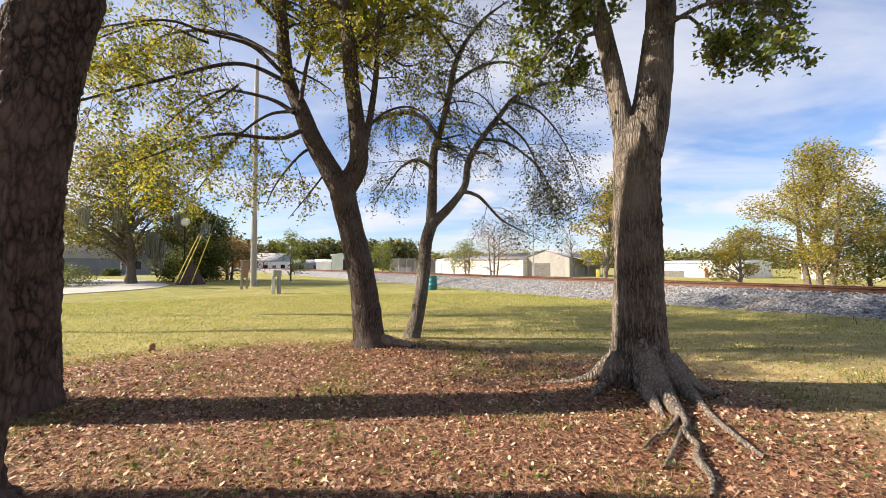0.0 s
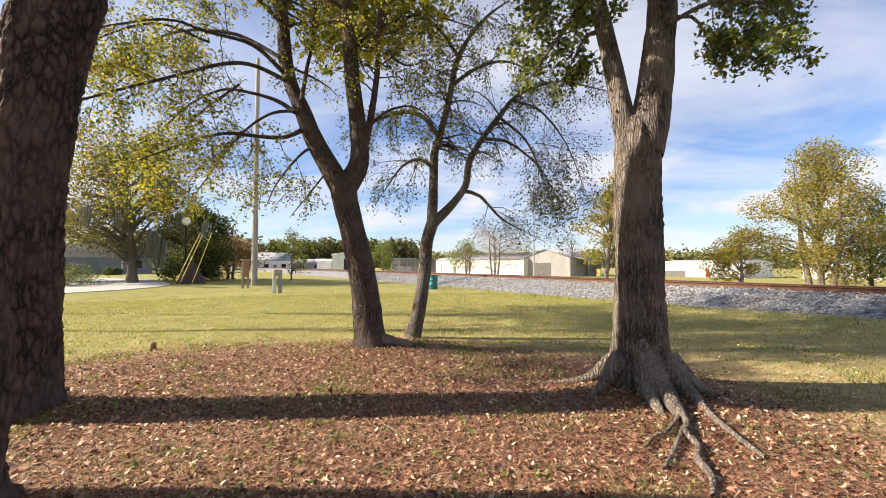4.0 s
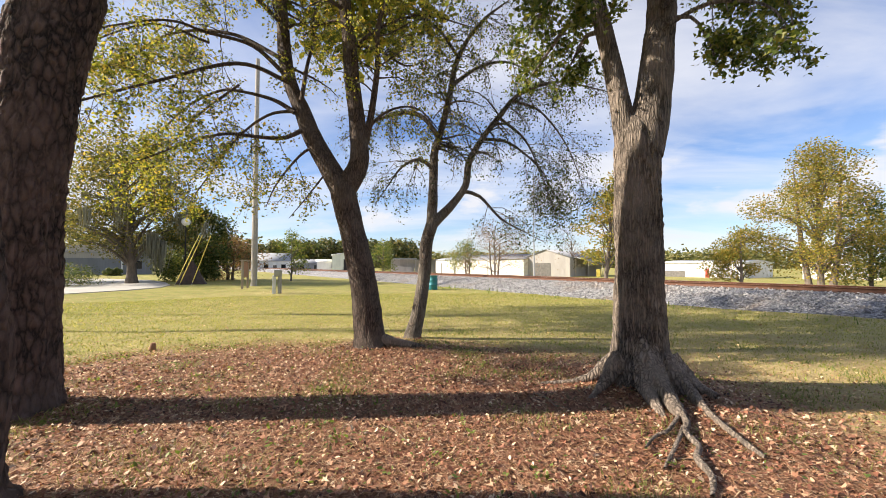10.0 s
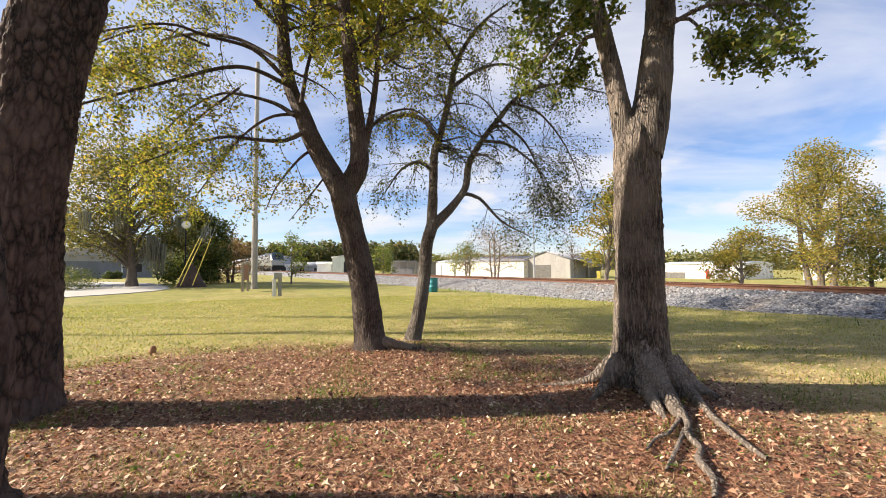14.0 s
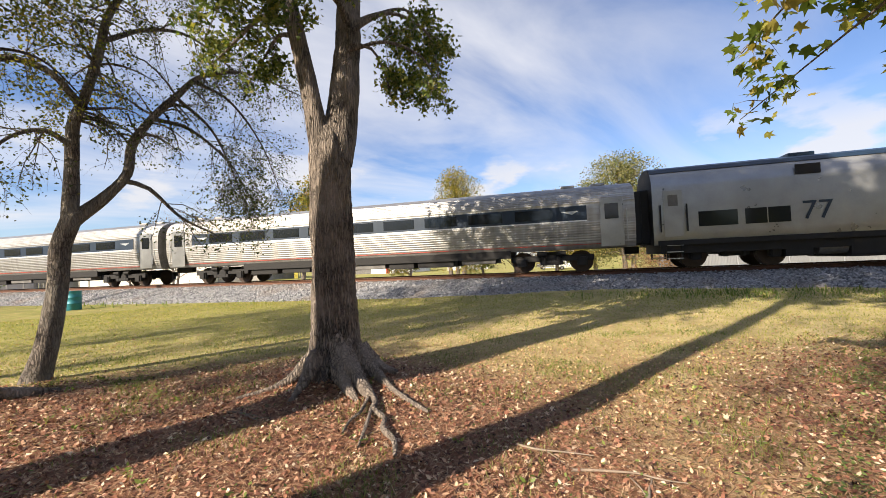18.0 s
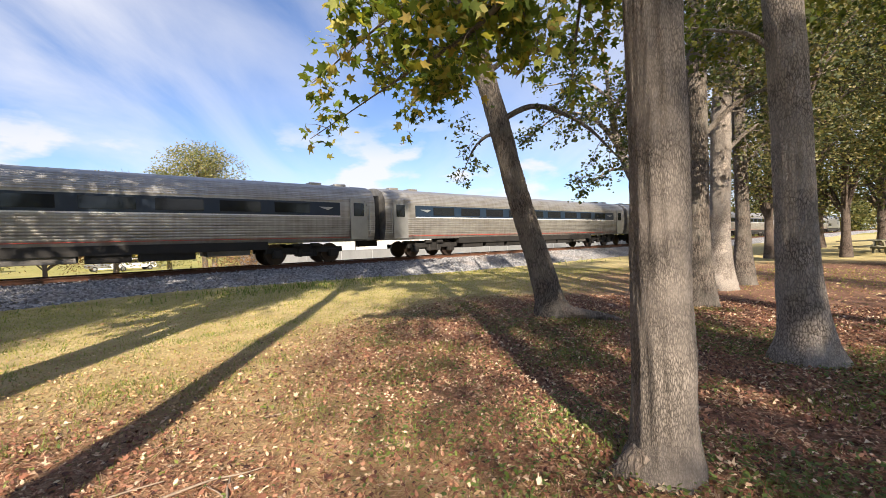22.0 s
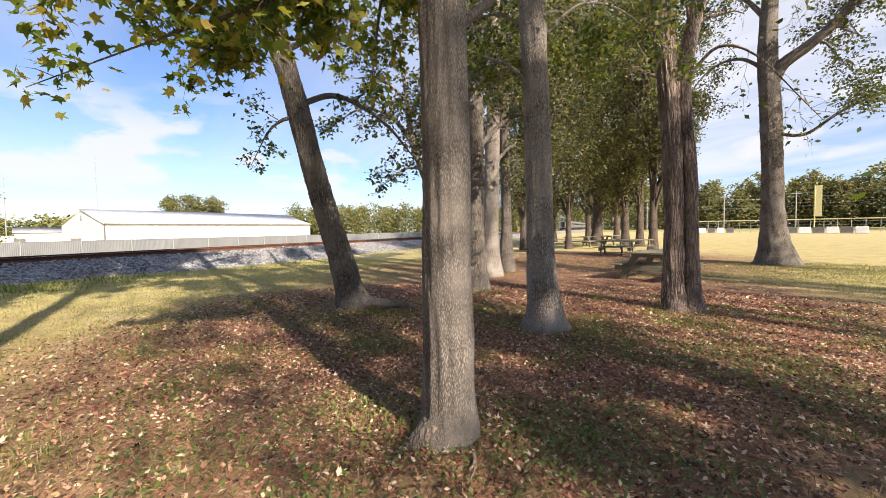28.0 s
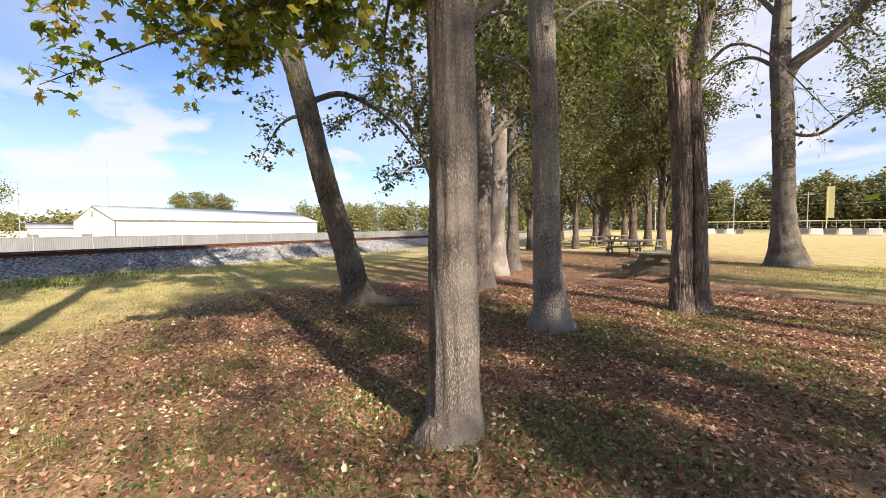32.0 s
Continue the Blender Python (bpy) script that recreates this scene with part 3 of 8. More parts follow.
M_TIE = plain("creosoted_tie", (0.085, 0.055, 0.042), 0.9, 0, 0.45, 5, 50, 0.4)
M_STEEL = steel_material("stainless_steel", (0.45, 0.44, 0.425), 0.38, 0.5)
M_STEEL_ROOF = steel_material("stainless_roof", (0.40, 0.385, 0.37), 0.42, 0.5)
M_SILVER = plain("silver_paint", (0.34, 0.34, 0.335), 0.32, 0.6, 0.22, 1.2, 30, 0.03)
M_NAVY = plain("navy_paint", (0.010, 0.026, 0.05), 0.4, 0, 0.25, 2, 30, 0.03)
M_BLUEBAND = plain("blue_band_paint", (0.010, 0.024, 0.046), 0.45, 0, 0.25, 2, 30, 0.03)
M_RED = plain("red_stripe_paint", (0.46, 0.055, 0.035), 0.4, 0, 0.2, 2, 30, 0.03)
M_WHITE = plain("white_paint", (0.74, 0.74, 0.73), 0.45, 0, 0.12, 1.2, 30, 0.03)
M_STRIPEBLUE = plain("blue_stripe_paint", (0.02, 0.13, 0.34), 0.4, 0, 0.2, 2, 30, 0.03)
M_BLACK = plain("grimy_black_iron", (0.022, 0.020, 0.019), 0.75, 0.2, 0.5, 3, 40, 0.3)
M_RUBBER = plain("black_rubber", (0.016, 0.016, 0.017), 0.7, 0, 0.4, 4, 40)
M_GREYBOX = plain("grey_underfloor_paint", (0.15, 0.14, 0.13), 0.7, 0.1, 0.5, 2, 30)
M_WHEEL = plain("worn_wheel_steel", (0.07, 0.05, 0.042), 0.5, 0.7, 0.4, 4, 40)


def glass_material(name="dark_window_glass", tint=(0.012, 0.014, 0.017), rough=0.06):
    m, nt, b = material(name, rough)
    b.inputs["Base Color"].default_value = (*tint, 1)
    b.inputs["IOR"].default_value = 1.5
    n = node(nt, "ShaderNodeTexNoise", ("Vector", place_node(nt)), Scale=2.5, Detail=3.0)
    nt.links.new(math_node(nt, "ADD", math_node(nt, "MULTIPLY", n.outputs[0], 0.12), rough - 0.03, True), b.inputs["Roughness"])
    return m


M_GLASS = glass_material()
M_WHITEWALL = boards_material("white_ribbed_metal", (0.76, 0.75, 0.72), 0.3, 0)
M_WHITEROOF = boards_material("white_metal_roof", (0.80, 0.80, 0.79), 0.45, 0)
M_BEIGE = boards_material("beige_metal_wall", (0.76, 0.73, 0.66), 0.35, 0)
M_GREYWALL = boards_material("grey_metal_wall", (0.20, 0.21, 0.23), 0.4, 0)
M_SHEDWOOD = boards_material("weathered_boards", (0.40, 0.375, 0.35), 0.2, 0)
M_GREENWALL = boards_material("pale_green_metal", (0.62, 0.66, 0.52), 0.35, 0)
M_ROOFGREY = plain("grey_roofing", (0.30, 0.31, 0.33), 0.7, 0, 0.25, 0.6, 20)
M_FENCE = boards_material("grey_slatted_fence", (0.19, 0.195, 0.195), 0.09, 0)
M_GALV = plain("galvanised_steel", (0.42, 0.43, 0.44), 0.45, 0.7, 0.2, 3, 40)
M_CONCRETE = plain("pale_concrete", (0.44, 0.42, 0.38), 0.9, 0, 0.2, 0.35, 30, 0.2)
M_YARD = plain("pale_gravel", (0.56, 0.53, 0.48), 0.95, 0, 0.3, 0.5, 25, 0.3)
M_POLEWOOD = plain("weathered_pole", (0.40, 0.37, 0.34), 0.85, 0, 0.35, 5, 40, 0.4, (6, 6, 0.6))
M_BOARDWOOD = plain("weathered_wood", (0.34, 0.28, 0.21), 0.85, 0, 0.35, 4, 50, 0.4, (8, 8, 0.8))
M_REDWOOD = plain("reddish_board", (0.36, 0.19, 0.11), 0.8, 0, 0.3, 4, 50, 0.4, (8, 8, 0.8))
M_TABLEWOOD = plain("greyed_table_plank", (0.20, 0.19, 0.13), 0.85, 0, 0.4, 4, 50, 0.4, (0.8, 8, 8))
M_PALEYELLOW = plain("faded_yellow_paint", (0.50, 0.45, 0.22), 0.6, 0, 0.15, 1, 20, 0.05)
M_YELLOW = plain("yellow_plastic", (0.74, 0.60, 0.12), 0.45, 0, 0.15, 3, 40, 0.05)
M_TEAL = plain("teal_drum_paint", (0.02, 0.20, 0.25), 0.5, 0.1, 0.3, 4, 40, 0.1)
M_GLOBE = plain("white_lamp_globe", (0.80, 0.80, 0.78), 0.3, 0, 0.05, 3, 40, 0.0)
M_TWIG = plain("dry_twig", (0.26, 0.20, 0.15), 0.9, 0, 0.35, 12, 80, 0.3)
M_ROOT = bark_material("root_bark", (0.04, 0.03, 0.024), (0.33, 0.265, 0.215), (46, 46, 9), 4.2, 0.9)

# ---- ground ----
def ground_sheet():
    near = np.concatenate([np.arange(-26, -12, 0.7), np.arange(-12, 16, 0.28), np.arange(16, 34, 0.7)])
    far_lo, far_hi = -26 - np.geomspace(1, 2400, 26)[::-1], 34 + np.geomspace(1, 2400, 26)
    ax = np.concatenate([far_lo, near, far_hi])
    gx, gy = np.meshgrid(ax, ax, indexing="ij")
    z = np.array([ground_z(x, y) for x, y in zip(gx.ravel(), gy.ravel())])
    n = len(ax)
    i, j = np.meshgrid(np.arange(n - 1), np.arange(n - 1), indexing="ij")
    a = (i * n + j).ravel()
    ob = new("ground", mesh("ground", np.stack([gx.ravel(), gy.ravel(), z], 1), np.stack([a, a + n, a + n + 1, a + 1], 1), M_GROUND, True))
    tagged(ob, "lawn with autumn leaf litter and patches of dry grass", "ground", kind="structure")


ground_sheet()


def strip(profile, s_list, wobble=0.0, seed=3):
    """A profile of (d, z) run along the track at the places s."""
    rng = np.random.default_rng(seed)
    v, k = [], len(profile)
    for s in s_list:
        w = wobble if abs(s) < 90 else 0.0
        for i, (d, z) in enumerate(profile):
            e = w * rng.standard_normal() if 0 < i < k - 1 else 0.0
            v.append(along(s + w * rng.standard_normal(), d + e, z + 0.5 * e))
    n = len(s_list)
    a = (np.arange(n - 1)[:, None] * k + np.arange(k - 1)[None, :]).ravel()
    return np.array(v), np.stack([a, a + 1, a + k + 1, a + k], 1)


def railway():
    t = thing("railway_track", "single railway track with rusty rails on grey ballast", "railway track", kind="structure")
    ss = np.concatenate([np.linspace(-900, -92, 30), np.arange(-90, 90, 0.5), np.linspace(91, 900, 30)])
    c = TRACK_D
    prof = [(c - 4.3, -0.12), (c - 3.7, 0.10), (c - 3.1, 0.26), (c - 2.5, 0.42), (c - 1.9, 0.56), (c - 1.4, 0.60), (c - 0.8, 0.59), (c, 0.585), (c + 0.8, 0.59), (c + 1.5, 0.60), (c + 2.4, 0.42), (c + 3.4, 0.1), (c + 4.4, -0.5)]
    part("ballast_bed", strip(prof, ss, 0.035), M_BALLAST, t, "grey crushed-stone ballast bed", smooth=False)
    z = RAIL_Z
    for sgn in (-1, 1):
        d = c + sgn * 0.7525
        foot = [(d - 0.075, z - 0.17), (d - 0.075, z - 0.155), (d - 0.012, z - 0.135), (d - 0.010, z - 0.045), (d - 0.036, z - 0.032), (d - 0.036, z - 0.006), (d - 0.028, z), (d + 0.028, z), (d + 0.036, z - 0.006), (d + 0.036, z - 0.032), (d + 0.010, z - 0.045), (d + 0.012, z - 0.135), (d + 0.075, z - 0.155), (d + 0.075, z - 0.17)]
        r = part("rail", strip(foot, [-900, -300, -100, 0, 100, 300, 900]), M_RAIL, t, "rusty steel rail")
        part("running_surface", strip([(d - 0.026, z + 0.002), (d + 0.026, z + 0.002)], [-900, -300, 0, 300, 900]), M_RAILTOP, r, "worn bright rail head")
    return t


TRACK = railway()


def gravel_yard():
    """The pale service yard on the far side of the track, a little above the soil."""
    rng = np.random.default_rng(12)
    ss = np.concatenate([np.linspace(-240, -100, 15), np.arange(-95, 70, 4.0)])
    rows = []
    for s in ss:
        e0, e1 = rng.uniform(-0.4, 0.4, 2)
        for d in (24.6 + e0, 28.0, 33.0, 40.0, 46.0 + 3 * e1):
            p = along(s, d)
            rows.append((p.x, p.y, ground_z(p.x, p.y) + 0.03))
    k = 5
    a = (np.arange(len(ss) - 1)[:, None] * k + np.arange(k - 1)[None, :]).ravel()
    ob = new("gravel_yard", mesh("gravel_yard", np.array(rows), np.stack([a, a + 1, a + k + 1, a + k], 1), M_YARD, True))
    tagged(ob, "pale gravel service yard beyond the tracks", "gravel yard", kind="structure")


gravel_yard()


def chips():
    """Loose ballast stones on the near shoulder and between the rails."""
    rng = np.random.default_rng(7)
    n = 20500
    s = rng.uniform(-42, 32, n)
    d = TRACK_D - 4.2 + rng.beta(1.1, 1.0, n) * 3.6
    z = np.interp(d - TRACK_D, [-4.3, -3.7, -3.1, -2.5, -1.9, -1.4, 0], [-0.12, 0.10, 0.26, 0.42, 0.56, 0.60, 0.59])
    at = np.stack([NX * d + UX * s, NY * d + UY * s, z + rng.uniform(-0.01, 0.03, n)], 1)
    r = rng.uniform(0.03, 0.062, n)
    octa = np.array([(1, 0, 0), (-1, 0, 0), (0, 1, 0), (0, -1, 0), (0, 0, 0.8), (0, 0, -0.8)], dtype=float)
    tri = np.array([(0, 2, 4), (2, 1, 4), (1, 3, 4), (3, 0, 4), (2, 0, 5), (1, 2, 5), (3, 1, 5), (0, 3, 5)])
    p = octa[None] * r[:, None, None] * rng.uniform(0.6, 1.3, (n, 6, 1))
    p += rng.normal(0, 0.25, (n, 6, 3)) * r[:, None, None]
    v = (at[:, None, :] + p).reshape(-1, 3)
    f = (tri[None] + 6 * np.arange(n)[:, None, None]).reshape(-1, 3)
    ob = new("ballast_stones", mesh("ballast_stones", v, f, M_CHIPS))
    tagged(ob, "loose angular grey granite ballast stones", "gravel", kind="stuff")


chips()

# ---- trees ----
def ball(rng, n):
    """Points in a ball, more of them near its skin."""
    p = rng.standard_normal((n, 3))
    return p / np.linalg.norm(p, axis=1)[:, None] * rng.uniform(0.1, 1.0, (n, 1)) ** 0.5


def lobes(x, y, z, dx, dy, dz, n, r, seed):
    """Centres of leafy lobes in a box round (x, y, z)."""
    rng = np.random.default_rng(seed)
    return [(x + dx * rng.uniform(-1, 1), y + dy * (2 * (k + 0.5) / n - 1), z + dz * rng.uniform(-1, 1), r * rng.uniform(0.8, 1.25)) for k in range(n)]


def sprout(line, count, length, rng, start=0.35, out=0.9, up=0.25, droop=0.0, bend=0.18, r=None, steps=5):
    """Branches that leave a limb (rows x, y, z, r) at random places past start."""
    kids = []
    line = np.asarray(line)
    n = len(line)
    for _ in range(count):
        t = rng.uniform(start, 0.98) * (n - 1)
        i = min(int(t), n - 2)
        p = line[i] + (line[i + 1] - line[i]) * (t - i)
        tan = line[i + 1, :3] - line[i, :3]
        tan /= np.linalg.norm(tan) + 1e-9
        side = rng.standard_normal(3)
        side -= tan * side.dot(tan)
        side /= np.linalg.norm(side) + 1e-9
        d = tan * rng.uniform(0.2, 0.8) + side * out + np.array((0, 0, up))
        d /= np.linalg.norm(d)
        ln = length * rng.uniform(0.55, 1.25) * (1 - 0.35 * t / (n - 1))
        r0 = (r or max(0.005, 0.38 * p[3])) * rng.uniform(0.7, 1.0)
        pts, q = [np.append(p[:3], r0)], p[:3].copy()
        for k in range(steps):
            d = d + rng.standard_normal(3) * bend + np.array((0, 0, -droop * (k + 1) / steps))
            d /= np.linalg.norm(d)
            q = q + d * ln / steps
            pts.append(np.append(q, r0 * (1 - 0.82 * (k + 1) / steps)))
        kids.append(np.array(pts))
    return kids


def scatter(lines, per, spread, rng, start=0.25):
    """Points strewn along many thin branches."""
    out = []
    for ln in lines:
        n = len(ln)
        t = rng.uniform(start, 1.0, per) * (n - 1)
        i = np.minimum(t.astype(int), n - 2)
        p = ln[i, :3] + (ln[i + 1, :3] - ln[i, :3]) * (t - i)[:, None]
        out.append(p + rng.normal(0, spread, (per, 3)))
    return np.concatenate(out) if out else np.zeros((0, 3))


def tree(name, label, az, dist, trunk, limbs, bark, leaf, seed, twigs=(7, 1.6, 5, 0.7), leaf_size=0.10, per=14, outline=DIAMOND, up=0.25, droop=0.1,
         sides=40, spread=0.10, bare=0.0, high=(), relief=0.05, furrow=(0, 0.0, 0.0), roots=(), keep=None, start=0.3, category="tree", top=()):
    """A tree that stands at (az, dist) from the camera; its own x is across the line of sight, y away from the camera.
    trunk: rows (x, z, r); limbs: rows (x, z, r) each with its depth sway; high: limbs (x, y, z, r) given whole."""
    rng = np.random.default_rng(seed)
    base = polar(az, dist)
    base.z = ground_z(base.x, base.y)
    t = thing(name, label, category, pose(base.x, base.y, base.z, 0, 0, -az))
    tl = smooth_line([(x, 0, z - base.z, r) for x, z, r in trunk], 0.045 if furrow[0] else 0.09 if sides > 20 else 0.3)
    tl = np.vstack([tl[tl[:, 2] < 5.5], tl[tl[:, 2] >= 5.5][::4], tl[-1:]])
    tl[0, 2] -= 0.15
    part("trunk", tube(tl, sides, relief, seed=seed, furrow=furrow), bark, t, smooth=True)
    lines = []
    for rows, sway in limbs:
        m = max(1, len(rows) - 1)
        lines.append(smooth_line([(x, sway * (i / m) ** 1.2, z - base.z, r) for i, (x, z, r) in enumerate(rows)], 0.12))
    for rows in high:
        lines.append(smooth_line(rows, 0.2))
    for ln in lines:
        part("limb", tube(ln, 16 if ln[0, 3] > 0.05 else 8, relief, seed=seed + 1), bark, t, smooth=True)
    for i, rows in enumerate(roots):
        m = pose(base.x, base.y, 0, 0, 0, -az)
        rows = [(x, y, z + 0.5 * min(0.0, ground_z(*(m @ Vector((x, y, 0)))[:2]) - base.z), r) for x, y, z, r in rows]
        part("root", tube(smooth_line(rows, 0.04), 14, 0.2, seed=seed + i), M_ROOT, t, "exposed grey root", smooth=True)
    n1, l1, n2, l2 = twigs
    first, second = [], []
    for ln in lines:
        reach = np.linalg.norm(ln[-1, :3] - ln[0, :3])
        first += sprout(ln, max(2, int(n1 * min(2.0, reach / 2.0))), l1, rng, start, up=up, droop=droop)
        first.append(np.vstack([ln[-1:], ln[-1:] + [[*(ln[-1, :3] - ln[-2, :3]) * 3, -ln[-1, 3] * 0.5]]]))
    if keep:
        first = [b for b in first if keep(b[-1])]
    for ln in first:
        second += sprout(ln, n2, l2, rng, 0.2, up=up * 0.6, droop=droop * 1.3, steps=4)
    if keep:
        second = [b for b in second if keep(b[-1])]
    for b in first:
        part("branch", tube(b, 5), bark, t, smooth=True)
    if second:
        part("twig_spray", joined([tube(b[[0, 2, len(b) - 1]], 3) for b in second]), bark, t, smooth=True)["kind"] = "stuff"
    if bare < 1 and second:
        pts = scatter(second + first, per, spread, rng)
        if bare:
            pts = pts[rng.uniform(size=len(pts)) > bare]
        part("crown", leaves(pts, leaf_size, outline, rng, 0.35), leaf, t)
    if len(top):
        pts = np.concatenate([np.array(q[:3]) + ball(rng, 170) * q[3] for q in top])
        part("upper_crown", leaves(pts, 0.31, DIAMOND, rng, 0.3), leaf, t)
    return t


def above(z):
    return lambda p: p[2] > z


def whorls(x, z0, z1, reach, seed, n=16):
    """Limbs that stand out round the top of a pine."""
    rng = np.random.default_rng(seed)
    out = []
    for k in range(n):
        z, a = z0 + (z1 - z0) * k / (n - 1), 2.4 * k
        r = reach * (1 - 0.55 * k / (n - 1)) * rng.uniform(0.8, 1.1)
        out.append(((x, 0, z, 0.09), (x + 0.55 * r * math.cos(a), 0.55 * r * math.sin(a), z + 0.5, 0.05), (x + r * math.cos(a), r * math.sin(a), z + 0.7, 0.02)))
    return out


# the forked maple and the slender tree behind it
tree("forked_tree", "forked dark-barked tree with yellow-green autumn leaves", -10.1, 7.47,
     [(0.02, -0.05, 0.42), (0.0, 0.08, 0.34), (-0.03, 0.32, 0.275), (-0.08, 0.83, 0.25), (-0.18, 1.44, 0.235), (-0.32, 2.06, 0.22), (-0.45, 2.57, 0.22), (-0.53, 2.98, 0.22), (-0.54, 3.12, 0.12)],
     [([(-0.53, 2.90, 0.20), (-0.80, 3.37, 0.177), (-1.07, 3.87, 0.165), (-1.27, 4.37, 0.15), (-1.49, 4.87, 0.125), (-1.61, 5.48, 0.12), (-1.69, 6.30, 0.105), (-1.9, 7.6, 0.08), (-2.2, 9.2, 0.04)], 0.5),
      ([(-0.49, 2.90, 0.20), (-0.24, 3.40, 0.175), (-0.26, 4.03, 0.15), (-0.37, 4.86, 0.14), (-0.42, 5.59, 0.125), (-0.51, 6.44, 0.11), (-0.4, 8.0, 0.09), (-0.1, 10.0, 0.05), (0.2, 11.4, 0.02)], -0.4),
      ([(-0.18, 3.61, 0.075), (-0.03, 4.25, 0.06), (0.08, 5.11, 0.05), (0.1, 5.85, 0.042), (0.5, 6.9, 0.02)], -0.5),
      ([(-1.25, 3.95, 0.046), (-1.5, 3.78, 0.036), (-1.84, 3.73, 0.033), (-2.39, 3.72, 0.026), (-2.84, 3.53, 0.02), (-3.27, 3.27, 0.012)], -0.6),
      ([(-1.37, 4.27, 0.046), (-1.75, 4.52, 0.034), (-2.32, 4.70, 0.028), (-2.77, 4.77, 0.025), (-3.39, 4.52, 0.02), (-3.97, 4.04, 0.012)], 0.9),
      ([(-1.57, 4.97, 0.041), (-2.05, 5.33, 0.033), (-2.70, 5.37, 0.026), (-3.23, 5.37, 0.02), (-4.25, 4.93, 0.012)], -0.9),
      ([(-1.26, 4.48, 0.041), (-1.19, 5.21, 0.033), (-1.10, 5.84, 0.033), (-1.15, 6.36, 0.028), (-0.9, 7.4, 0.013)], 0.8),
      ([(-1.45, 4.8, 0.04), (-2.2, 4.9, 0.033), (-3.2, 4.3, 0.023), (-4.2, 3.6, 0.012)], -1.4),
      ([(-1.55, 5.2, 0.04), (-2.6, 5.8, 0.033), (-3.9, 5.9, 0.023), (-5.2, 5.2, 0.012)], 1.4),
      ([(-1.3, 4.3, 0.033), (-1.9, 4.3, 0.026), (-2.6, 3.9, 0.02), (-3.4, 3.0, 0.009)], 1.2),
      ([(-0.25, 3.9, 0.033), (0.3, 4.5, 0.026), (0.9, 4.7, 0.017), (1.5, 4.3, 0.008)], 0.9),
      ([(-1.0, 3.7, 0.03), (-1.3, 3.5, 0.023), (-1.7, 3.0, 0.015), (-1.9, 2.6, 0.007)], 0.3),
      ([(-1.65, 5.9, 0.04), (-2.4, 6.6, 0.033), (-3.4, 6.9, 0.026), (-4.6, 6.6, 0.013)], 0.4),
      ([(-2.3, 4.7, 0.023), (-3.0, 4.2, 0.018), (-3.7, 3.5, 0.013), (-4.4, 2.9, 0.007)], 0.7),
      ([(-2.8, 5.4, 0.023), (-3.6, 5.6, 0.02), (-4.4, 5.2, 0.013), (-5.0, 4.6, 0.007)], -0.3),
      ([(-0.75, 3.3, 0.02), (-0.95, 3.0, 0.016), (-1.15, 2.7, 0.011), (-1.4, 2.35, 0.005)], -0.2),
      ([(-0.45, 5.6, 0.033), (0.1, 5.5, 0.026), (0.6, 5.2, 0.017), (1.0, 5.3, 0.008)], -0.3),
      ([(-0.42, 5.5, 0.04), (0.2, 6.1, 0.033), (1.0, 6.5, 0.023), (1.9, 6.5, 0.013)], 0.5)],
     M_BARK_DARK, M_LEAF_GOLD, 11, (12, 1.2, 7, 0.55), 0.056, 17, DIAMOND, 0.0, 0.26, spread=0.055, keep=above(2.2),
     high=[((-1.9, 0.4, 7.5, 0.06), (-3.2, 0.9, 8.6, 0.04), (-4.6, 1.2, 9.0, 0.02)), ((-0.3, -0.3, 8.5, 0.06), (0.9, -1.0, 9.6, 0.04), (1.9, -1.2, 10.2, 0.02)), ((-0.4, -0.2, 7.6, 0.06), (-0.8, 1.3, 9.0, 0.04), (-1.2, 2.2, 9.8, 0.02)), ((0.1, -0.4, 10.0, 0.06), (0.6, 1.4, 11.6, 0.05), (0.8, 3.0, 12.4, 0.02)), ((0.1, -0.4, 10.4, 0.06), (0.2, -2.0, 11.6, 0.05), (0.0, -3.4, 12.2, 0.02)), ((0.2, -0.4, 11.2, 0.05), (1.4, 0.4, 12.8, 0.04), (2.2, 0.8, 13.6, 0.02)), ((-2.2, 0.5, 9.0, 0.05), (-2.4, 2.2, 10.6, 0.04), (-2.2, 3.6, 11.4, 0.02))],
     top=lobes(1.0, 1.4, 12.6, 1.4, 4.6, 2.0, 40, 1.35, 7) + lobes(-0.4, 0.2, 9.0, 2.2, 3.8, 1.4, 30, 1.15, 17),
     roots=[((0.2, -0.1, 0.12, 0.14), (0.55, -0.2, 0.06, 0.08), (0.95, -0.25, 0.0, 0.04))])
